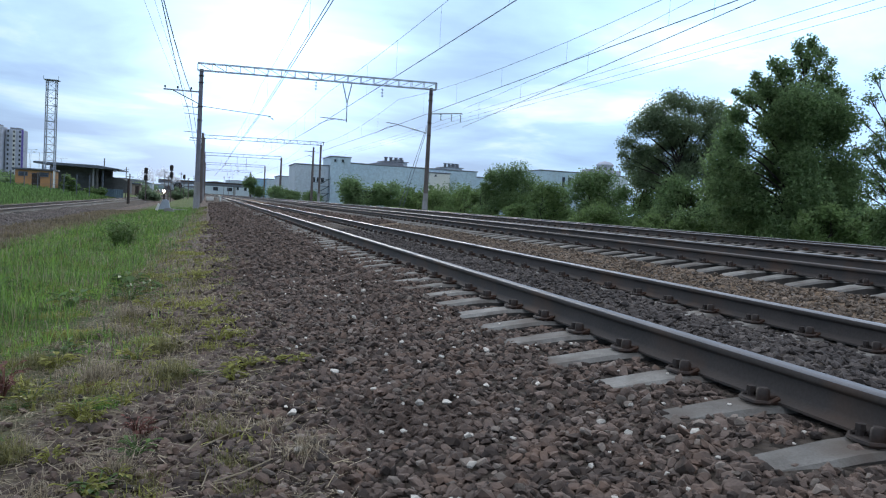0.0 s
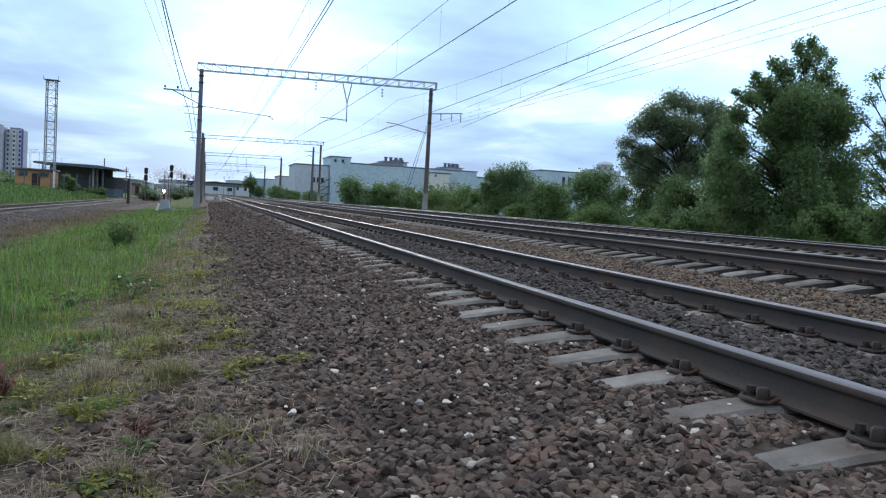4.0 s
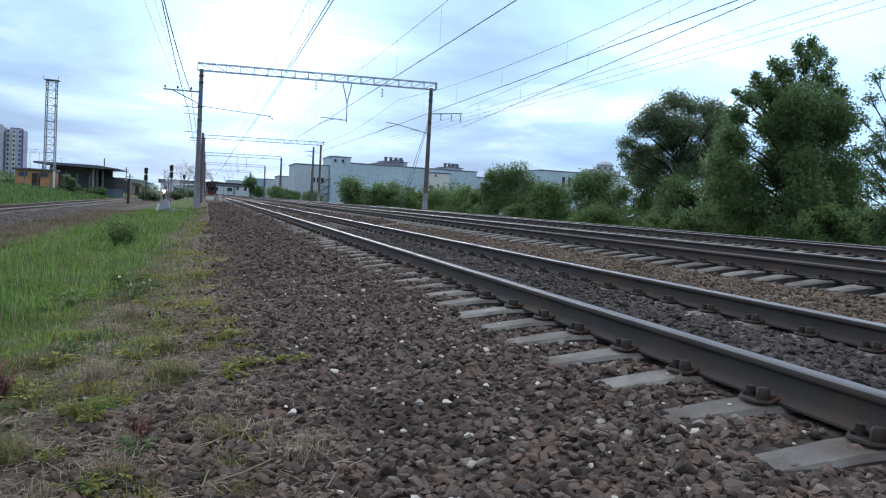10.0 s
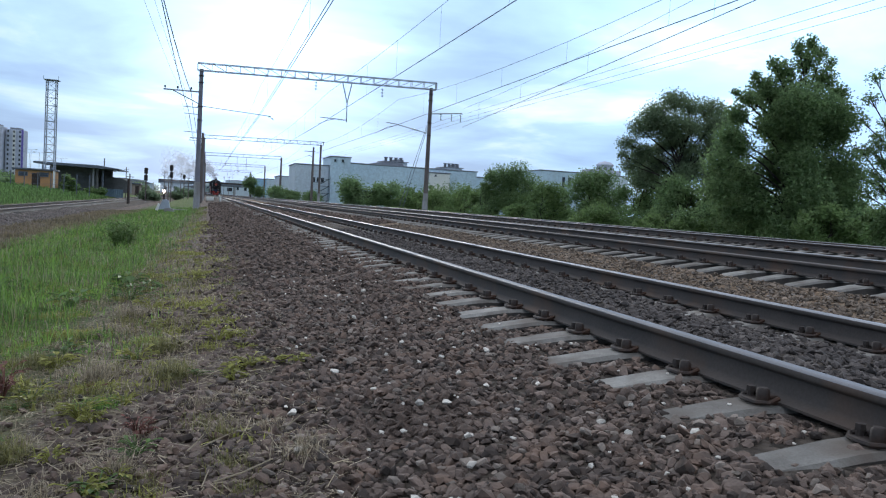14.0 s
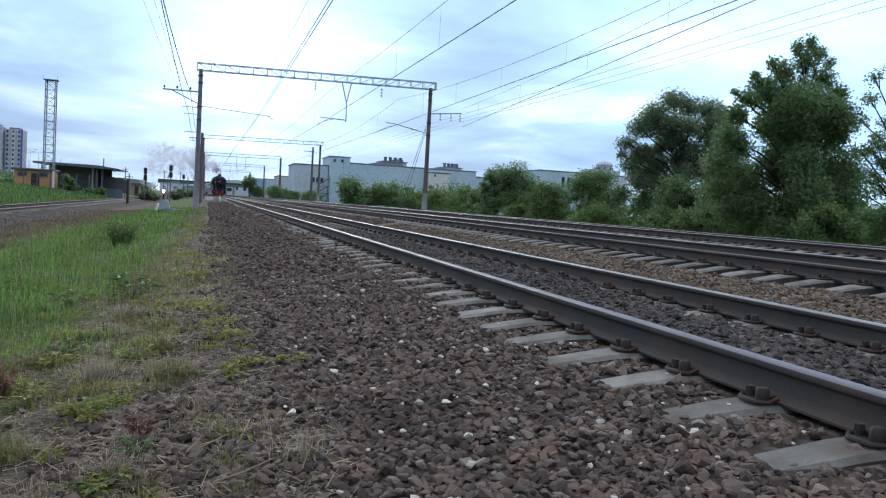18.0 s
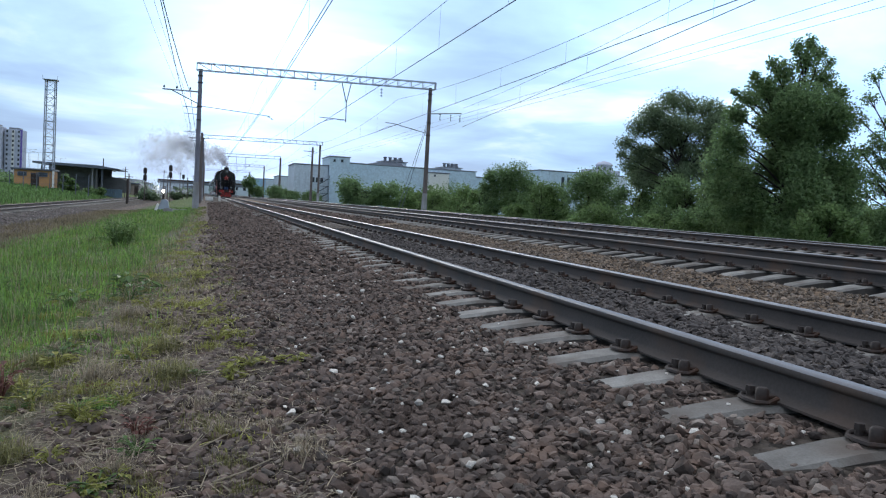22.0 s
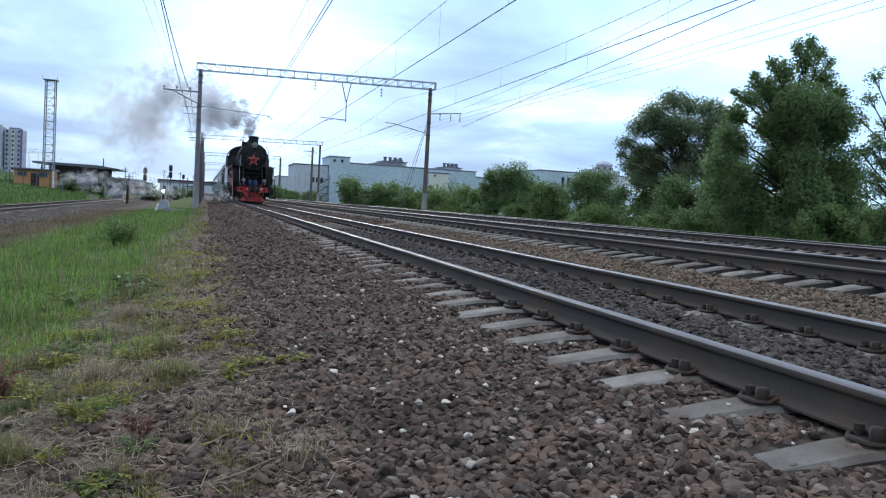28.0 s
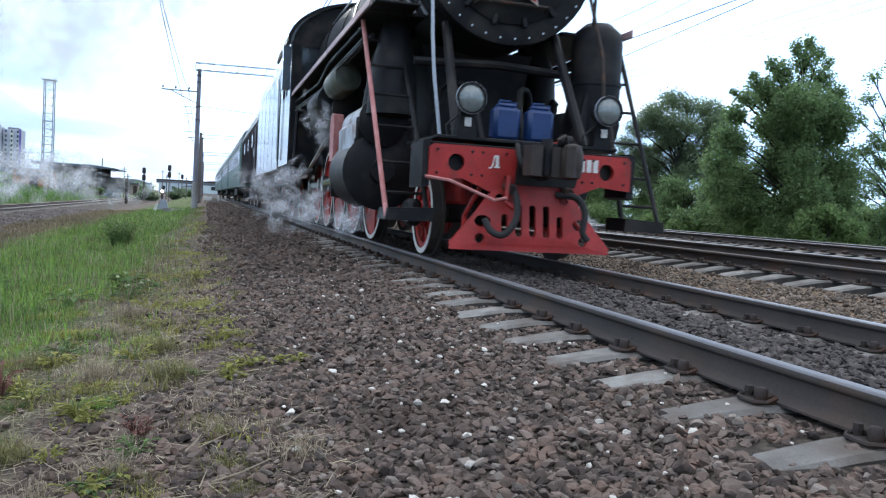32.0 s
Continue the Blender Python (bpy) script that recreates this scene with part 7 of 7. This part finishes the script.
        part("hanger_plate", Shape().box((sx * 1.2, 5.1, 1.7), (.06, .3, 1.4), .02), BLACK, L)
        part("eccentric_rod", Shape().tube([(sx * 1.42, 5.0, 1.5), (sx * 1.44, 6.9, 1.1)], .03, 6), CHROME, L)
        for y in (5.0, 6.6, 8.0):
            part("spring_hanger", Shape().box((sx * .95, y, 1.75), (.12, .9, .1), .02), BLACK, L)
    part("ash_pan", Shape().prism([(-.8, 1.4), (.8, 1.4), (1.0, 2.5), (-1.0, 2.5)], "xz", 7.8, 10.6), BLACK, L)
    part("firebox", Shape().box((0, 9.0, 2.9), (2.0, 2.2, 1.6), .2), BLACK, L)
    # cab
    arch = [(-1.58, 1.25), (1.58, 1.25), (1.60, 3.75)] + [(1.60 * math.cos(a), 3.75 + .92 * math.sin(a)) for a in [math.pi * k / 14 for k in range(1, 14)]] + [(-1.60, 3.75)]
    part("cab_front", Shape().plate(arch, [[(-1.4, 3.0), (-1.05, 3.0), (-1.05, 3.7), (-1.4, 3.7)], [(1.05, 3.0), (1.4, 3.0), (1.4, 3.7), (1.05, 3.7)]], 9.55, 9.62), BLACK, L)
    for sx in (-1, 1):
        part("cab_front_window", Shape().box((sx * 1.225, 9.60, 3.35), (.36, .03, .72), .005), GLASS_DARK, L)
        part("cab_side", Shape().prism([(9.6, 1.25), (9.6, 3.8), (9.9, 3.8), (9.9, 2.75), (10.6, 2.75), (10.6, 3.8), (10.75, 3.8), (10.75, 2.75), (11.4, 2.75), (11.4, 3.8), (11.9, 3.8), (11.9, 1.25)], "yz", sx * 1.56, sx * 1.61), BLACK_GLOSS, L, "glossy black cab side")
        part("cab_window", Shape().prism([(9.9, 2.75), (10.6, 2.75), (10.6, 3.78), (9.9, 3.78)], "yz", sx * 1.572, sx * 1.592), GLASS_DARK, L)
        part("cab_window_shield", Shape().prism([(9.62, 2.8), (9.86, 2.8), (9.86, 3.7), (9.62, 3.7)], "yz", sx * 1.62, sx * 1.78), GLASS_DARK, L, "small glass wind shield")
        part("cab_step", Shape().box((sx * 1.45, 11.6, .6), (.4, .5, .05), .01), BLACK, L)
        part("cab_grab", Shape().tube([(sx * 1.66, 11.8, 1.4), (sx * 1.68, 11.8, 3.3)], .02, 6), CHROME, L)
        part("cab_skirt", Shape().box((sx * 1.5, 10.7, 1.1), (.12, 2.3, .35), .02), BLACK, L)
        part("injector_pipe", Shape().tube([(sx * 1.45, 9.5, 2.4), (sx * 1.5, 9.3, 1.2), (sx * 1.4, 10.2, .75), (sx * 1.4, 11.8, .7)], .035, 6), BLACK, L)
    roof = [(1.72 * math.cos(a), 3.75 + .98 * math.sin(a)) for a in [math.pi * k / 18 for k in range(19)]]
    part("cab_roof", Shape().prism(roof + [(p[0] * .97, p[1] - .05) for p in roof[::-1]], "xz", 9.45, 12.3), BLACK, L)
    part("roof_vent", Shape().box((0, 11, 4.78), (.9, .9, .18), .04), BLACK, L)
    part("cab_floor", Shape().box((0, 10.9, 1.5), (3.0, 2.4, .1), .01), BLACK, L)
    part("cab_back", Shape().box((0, 12.0, 2.4), (3.0, .06, 1.8), .01), BLACK, L)
    # wheels
    sets = [(wheelset(L, PILOT_Y, .45, 9, name="pilot_wheelset"), PILOT_Y, .45)]
    for i, y in enumerate(DRIVERS):
        sets.append((wheelset(L, y, .75, 14, weight=1.9 if i == 2 else 1.1, name="driving_wheelset"), y, .75))
    rods = []
    for sx in (-1, 1):
        r = Shape()
        for a, b in zip(DRIVERS[:-1], DRIVERS[1:]):
            r.box((0, (a + b) / 2, 0), (.06, b - a - .22, .12), .02)
        for y in DRIVERS:
            r.cyl((-.05, y, 0), (.05, y, 0), .13, n=14)
        rods.append((part("coupling_rod", r, CHROME, L, "bright steel coupling rod"), sx))
        q = Shape().tube([(0, 0, 0), (0, 2.9, 0)], .065, 6)
        q.cyl((-.05, 0, 0), (.05, 0, 0), .12, n=12).cyl((-.05, 2.9, 0), (.05, 2.9, 0), .15, n=12)
        rods.append((part("main_rod", q, CHROME, L, "bright steel main rod"), sx))
        x = Shape().box((0, 0, 0), (.16, .36, .36), .03).cyl((0, -.1, 0), (0, -1.25, 0), .045, n=10)
        rods.append((part("crosshead", x, RED, L, "red crosshead with steel piston rod"), sx))
    for sx in (-1, 1):
        part("pony_frame", Shape().box((sx * .5, 1.05, .5), (.1, 1.5, .24), .03), BLACK, L)
        part("axle_box", Shape().box((sx * .98, PILOT_Y, .46), (.14, .34, .30), .04), BLACK, L)
    return L, sets, rods


LOCO, LOCO_SETS, LOCO_RODS = build_loco()


def jerrycan(name_label):
    j = empty("jerrycan", name_label, "jerrycan", group="canisters on the front deck")
    part("body", Shape().box((0, 0, .18), (.30, .20, .36), .045), BLUE, j)
    part("shoulder", Shape().box((0, 0, .37), (.2, .14, .05), .02), BLUE, j)
    part("handle", Shape().tube([(-.08, 0, .38), (-.07, 0, .42), (.05, 0, .42), (.07, 0, .38)], .014, 6), BLUE, j)
    part("cap", Shape().cyl((.1, 0, .37), (.1, 0, .415), .028, n=10), BLUE, j)
    return j


CANS = [(jerrycan("blue plastic jerrycan on the locomotive's front deck"), x) for x in (-.19, .19)]


def bogie(parent, y, r=.475, half=1.1):
    sets = []
    for sx in (-1, 1):
        part("bogie_frame", Shape().box((sx * 1.0, y, .55), (.14, half * 2 + .9, .26), .04), BLACK, parent)
        for dy in (-half, half):
            part("axle_box", Shape().box((sx * 1.06, y + dy, .5), (.16, .3, .3), .04), BLACK, parent)
        part("bogie_spring", Shape().box((sx * 1.0, y, .62), (.22, .8, .3), .05), IRON, parent)
    for dy in (-half, half):
        sets.append((wheelset(parent, y + dy, r, 8), y + dy, r))
    return sets


def build_tender():
    t = empty("tender", "black tender with high glossy sides behind the engine", "tender")
    part("tank", Shape().box((0, 4.7, 2.4), (3.16, 8.8, 2.5), .08), BLACK_GLOSS, t, "glossy black tank reflecting the sky")
    for sx in (-1, 1):
        for y in (.6, 2.2, 3.8, 5.4, 7.0, 8.6):
            part("tank_rib", Shape().box((sx * 1.581, y, 2.4), (.004, .03, 2.4), .001), BLACK_GLOSS, t)
        part("tank_edge", Shape().box((sx * 1.5, 4.7, 3.78), (.1, 8.6, .3), .02), BLACK_GLOSS, t)
        part("frame_beam", Shape().box((sx * 1.2, 4.7, .98), (.2, 9.0, .3), .03), BLACK, t)
        part("step", Shape().box((sx * 1.45, .3, .55), (.3, .4, .05), .01), BLACK, t)
        part("frame_mark", Shape().box((sx * 1.31, 2.6, 1.0), (.012, 1.2, .12), .003), RED, t)
    v = Shape()
    rng = random.Random(4)
    for i in range(60):
        v.box((rng.uniform(-1.2, 1.2), rng.uniform(2, 7.5), 3.7 + rng.uniform(0, .3)), (.5, .5, .4), .1)
    part("coal_load", v, BLACK, t, "heap of black coal")["kind"] = "stuff"
    part("front_plate", Shape().box((0, .2, 2.3), (2.9, .06, 2.2), .01), BLACK, t)
    sets = bogie(t, 2.2, .525, 1.0) + bogie(t, 7.2, .525, 1.0)
    return t, sets


def build_van():
    """The dark service van with a clerestory-like end roof behind the tender."""
    v = empty("service_van", "dark brown service van with ribbed sides and rounded roof", "van")
    ln = 13.5
    sect = [(-1.5, 1.1), (1.5, 1.1), (1.52, 3.2), (1.3, 3.75), (.6, 4.15), (-.6, 4.15), (-1.3, 3.75), (-1.52, 3.2)]
    part("body", Shape().prism(sect, "xz", .4, ln), VAN_DARK, v)
    part("roof", Shape().prism([(1.56, 3.22), (1.34, 3.8), (.62, 4.22), (-.62, 4.22), (-1.34, 3.8), (-1.56, 3.22), (-1.5, 3.2), (-1.28, 3.76), (-.6, 4.16), (.6, 4.16), (1.28, 3.76), (1.5, 3.2)], "xz", .2, ln + .2), COACH_ROOF, v)
    for sx in (-1, 1):
        for k in range(12):
            part("side_rib", Shape().box((sx * 1.53, 1.0 + k * 1.07, 2.15), (.05, .08, 2.0), .01), VAN_DARK, v)
        d = part("door", Shape().box((sx * 1.535, 1.4, 2.1), (.05, .7, 1.9), .01), VAN_DARK, v)
        part("door_handle", Shape().cyl((sx * 1.57, 1.65, 2.0), (sx * 1.57, 1.65, 2.3), .02, n=6), CHROME, d)
        for k in range(3):
            part("window", Shape().box((sx * 1.54, 3.6 + k * 3.2, 2.7), (.03, .6, .5), .01), GLASS_DARK, v)
    sets = bogie(v, 2.4) + bogie(v, ln - 2.2)
    return v, sets


VAN_DARK = mat("van_brown", (0.050, 0.038, 0.046), (0.034, 0.026, 0.032), 0.6, 0, scale=1, fine=12, bump=0.08)


def build_coach():
    c = empty("passenger_coach", "pale green passenger coach with dark windows and ribbed sides", "coach", group="coaches of the train")
    ln = 23.6
    sect = [(-1.5, 1.0), (1.5, 1.0), (1.53, 1.4), (1.53, 3.3), (1.35, 3.85), (.7, 4.2), (-.7, 4.2), (-1.35, 3.85), (-1.53, 3.3), (-1.53, 1.4)]
    part("body", Shape().prism(sect, "xz", .35, ln), COACH, c)
    part("roof", Shape().prism([(1.56, 3.32), (1.38, 3.9), (.72, 4.26), (-.72, 4.26), (-1.38, 3.9), (-1.56, 3.32), (-1.5, 3.3), (-1.33, 3.86), (-.7, 4.21), (.7, 4.21), (1.33, 3.86), (1.5, 3.3)], "xz", .3, ln + .05), COACH_ROOF, c)
    for sx in (-1, 1):
        for k in range(11):
            w = part("window", Shape().box((sx * 1.54, 3.0 + k * 1.78, 2.62), (.03, 1.05, .85), .01), GLASS_DARK, c)
            part("window_frame", Shape().box((sx * 1.548, 3.0 + k * 1.78, 3.08), (.03, 1.15, .06), .01), CHROME, w)
        for z in (1.5, 1.7, 1.9):
            part("side_rib", Shape().box((sx * 1.54, ln / 2, z), (.03, ln - 2.4, .05), .01), COACH, c)
        for y in (1.0, ln - .7):
            d = part("door", Shape().box((sx * 1.54, y, 2.3), (.04, .75, 2.2), .01), COACH, c)
            part("door_window", Shape().box((sx * 1.565, y, 2.8), (.02, .4, .7), .005), GLASS_DARK, d)
        part("underframe_box", Shape().box((sx * 1.0, ln / 2, .75), (.6, 4.0, .5), .04), BLACK, c)
    part("gangway", Shape().box((0, .18, 2.3), (1.2, .35, 2.3), .05), RUBBER, c)
    bogie(c, 3.0, half=1.2)
    bogie(c, ln - 3.0, half=1.2)
    return c


TENDER, TENDER_SETS = build_tender()
VAN, VAN_SETS = build_van()
COACHES = [build_coach()]
for _ in range(3):
    COACHES.append(copy_thing(COACHES[0], Matrix()))

# ---- smoke and steam: drifting clouds of soot and droplets ----
SMOKE = mat("smoke_veil", (0.95, 0.955, 0.985), (0.90, 0.905, 0.95), 1.0, 0, scale=1.1, fine=2, bump=0, through_light=.85, veil=.85, soft="dense", spec=0)
SMOKE_THIN = mat("smoke_haze", (0.92, 0.925, 0.96), (0.86, 0.865, 0.91), 1.0, 0, scale=.7, fine=2, bump=0, through_light=.8, veil=.88, soft="dense", spec=0)
SMOKE_DARK = mat("soot_veil", (0.76, 0.75, 0.78), (0.66, 0.65, 0.68), 1.0, 0, scale=1.6, fine=2, bump=0, through_light=.6, veil=.74, soft="dense", spec=0)
STEAM = mat("steam_droplets", (0.84, 0.85, 0.88), (0.76, 0.77, 0.80), 1.0, 0, scale=4, fine=6, bump=0, through_light=.5, veil=.72, soft="dense", spec=0)


def cloud(name, label, radius, n, flake, material, seed, stretch=(1, 1, 1)):
    """A billow of veils, dense in their middle and fading to their rims, in several soft lobes."""
    rng = np.random.default_rng(seed)
    lob = np.clip(rng.normal(size=(9, 3)), -1.3, 1.3) * radius * .40
    lr = radius * rng.uniform(.28, .55, 9)
    k = rng.integers(0, 9, n)
    p = (lob[k] + rng.normal(size=(n, 3)) * lr[k][:, None] * .5) * np.array(stretch)
    a = rng.normal(size=(n, 3))
    a /= np.linalg.norm(a, axis=1)[:, None]
    b = np.cross(a, rng.normal(size=(n, 3)))
    b /= np.linalg.norm(b, axis=1)[:, None]
    s = radius * flake * rng.uniform(.6, 1.5, n)
    ang = np.arange(9) * 2 * np.pi / 9
    rim = 1 + .18 * rng.normal(size=(n, 9))
    ring = [p[:, None] + (a[:, None] * (np.cos(ang) * rim)[..., None] + b[:, None] * (np.sin(ang) * rim)[..., None]) * (s * q)[:, None, None] for q in (.5, 1.0)]
    v = np.concatenate([p[:, None], ring[0], ring[1]], 1).reshape(-1, 3)
    tri = []
    for i in range(9):
        j = (i + 1) % 9
        tri += [(0, 1 + i, 1 + j), (1 + i, 10 + i, 10 + j), (1 + i, 10 + j, 1 + j)]
    faces = (np.array(tri)[None] + (np.arange(n) * 19)[:, None, None]).reshape(-1, 3)
    me = fast(name, v, faces, material)
    at = me.attributes.new("dense", "FLOAT", "POINT")
    at.data.foreach_set("value", np.tile(np.array([1.0] + [.6] * 9 + [0.0] * 9, np.float32), n))
    return tagged(new(name, me), label, "smoke" if "smoke" in name else "steam", "plume of the locomotive", kind="stuff")


# how far it has drifted (x, back, up), radius, number of veils, their size, kind
PLUME = ((0.0, 2.0, .30, .48, 150, .30, 1), (-.25, 2.7, .95, .85, 200, .28, 1), (-.9, 3.8, 1.6, 1.3, 240, .28, 1), (-1.8, 5.4, 2.2, 1.8, 270, .28, 0), (-2.8, 7.4, 2.7, 2.2, 280, .28, 0), (-3.9, 10.0, 3.0, 2.6, 280, .28, 0),
         (-5.2, 13.4, 3.3, 3.0, 280, .28, 0), (-6.8, 17.6, 3.6, 3.4, 270, .28, 2), (-8.6, 23.0, 3.6, 3.9, 250, .28, 2), (-10.8, 29.0, 3.4, 4.3, 230, .28, 2), (-13.4, 37.0, 3.0, 4.8, 200, .28, 2))
PUFFS = [(cloud("smoke_puff", "dark grey-brown puff of smoke above the chimney" if dk == 1 else "grey drifting puff of smoke trailing the train", r, n, fl, SMOKE_DARK if dk == 1 else SMOKE_THIN if dk == 2 else SMOKE, 400 + i), dx, dy, dz, i) for i, (dx, dy, dz, r, n, fl, dk) in enumerate(PLUME)]
JETS = [(cloud("steam_jet", "white puff of steam beside the cylinders", r, n, .26, STEAM, 500 + i, st), x, y, z, i) for i, (x, y, z, r, n, st) in enumerate(((-1.5, 1.9, .35, .26, 150, (1, 1.2, .8)), (-1.75, 3.3, .45, .38, 80, (1, 1.3, 1)), (-1.9, 5.0, .5, .45, 70, (1, 1.5, .8)), (-1.55, 4.4, 1.7, .35, 90, (.8, 1, 1.4)), (1.7, 2.6, .3, .25, 90, (1, 1.4, .8)), (-2.2, 7.2, .7, .6, 80, (1, 1.5, .8)), (-6.5, 17, .6, 1.1, 60, (1.4, 1.4, .6)), (-9.5, 26, .8, 1.6, 70, (1.5, 1.4, .6)), (-13.5, 38, 1.0, 2.2, 70, (1.6, 1.4, .6)), (-19, 52, 1.2, 2.6, 60, (1.8, 1.4, .6))))]


# ---- movement ----
RUN = ((0, 432), (6, 356), (11, 291), (14, 250), (17, 208), (20, 166), (23, 125), (25, 98.5), (27.5, 67.5), (29, 48.3), (30, 35.2), (30.5, 28.6), (31, 21.85), (31.6, 13.4), (32, 7.7))


def place(t):
    """Distance of the front beam from the camera along the line: smooth through the timetable."""
    i = max(k for k in range(len(RUN) - 1) if RUN[k][0] <= t or k == 0)
    slope = []
    for k in range(len(RUN)):
        a, b = RUN[max(k - 1, 0)], RUN[min(k + 1, len(RUN) - 1)]
        slope.append((b[1] - a[1]) / (b[0] - a[0]))
    (t0, y0), (t1, y1) = RUN[i], RUN[i + 1]
    h = t1 - t0
    u = (t - t0) / h
    return (2 * u**3 - 3 * u**2 + 1) * y0 + (u**3 - 2 * u**2 + u) * h * slope[i] + (-2 * u**3 + 3 * u**2) * y1 + (u**3 - u**2) * h * slope[i + 1]


def on_track(y, length, lift=0.0):
    """The pose of a vehicle whose front end is at y: it turns with the curve."""
    xa, xb = float(bend(max(y, 0))), float(bend(max(y + length, 0)))
    heading = -math.degrees(math.atan2(xb - xa, length))
    return pose(xa + .13, y, lift, 0, 0, heading)


def ticks(step):
    n = int(round(32 / step))
    return [min(32.0, i * step) for i in range(n + 1)]


def motions():
    y_start = place(0)
    rough = ticks(.25)
    first = 12.3
    for thing, off, ln in [(LOCO, 0, 12), (TENDER, first, 9.2), (VAN, first + 9.6, 13)] + [(c, first + 24.1 + 24.2 * i, 23) for i, c in enumerate(COACHES)]:
        walk(thing, [(t, on_track(place(t) + off, ln)) for t in rough])
    for can, x in CANS:
        walk(can, [(t, on_track(place(t), 12) @ pose(x, .38, 1.262)) for t in rough])
    for sets, step in ((LOCO_SETS[:1], 1 / 30), (LOCO_SETS[1:], 1 / 15), (TENDER_SETS + VAN_SETS, 1 / 30)):
        for ax, y, r in sets:
            walk(ax, [(t, Matrix.Translation((0, y, r)) @ Matrix.Rotation((y_start - place(t)) / r, 4, "X")) for t in ticks(step)])
    crank = .35
    for rod, sx in LOCO_RODS:
        rows = []
        for t in ticks(1 / 15):
            a = (y_start - place(t)) / .75 + (math.pi / 2 if sx > 0 else 0)
            py, pz = crank * math.cos(a), crank * math.sin(a)
            big = (DRIVERS[2] + py, .75 + pz)
            cross = big[0] - math.sqrt(2.9**2 - (big[1] - .92) ** 2)
            if rod.name.startswith("coupling"):
                rows.append((t, pose(sx * .97, py, .75 + pz)))
            elif rod.name.startswith("main"):
                rows.append((t, pose(sx * 1.10, cross, .92, math.degrees(math.atan2(big[1] - .92, big[0] - cross)))))
            else:
                rows.append((t, pose(sx * 1.18, cross, .92)))
        walk(rod, rows)
    for puff, dx, dy, dz, i in PUFFS:
        walk(puff, [(t, pose(float(bend(max(place(t) + dy, 0))) + dx * (1 + .12 * math.sin(t * .9 + i)), place(t) + dy + .2 * dy * math.sin(t * .7 + 2 * i) * (i > 2), 4.95 + dz + .24 * dz * math.sin(t * 1.1 + i * 1.3) * (i > 1), 9 * t, 5 * math.sin(t + i), 14 * t + 50 * i)) for t in rough])
    for jet, x, y, z, i in JETS:
        walk(jet, [(t, on_track(place(t), 12) @ pose(x + .12 * math.sin(5 * t + i), y + .2 * math.sin(4 * t + 2 * i), z + .06 * math.sin(6 * t + i), 30 * math.sin(t + i), 0, 40 * math.sin(1.3 * t + i))) for t in rough])


motions()
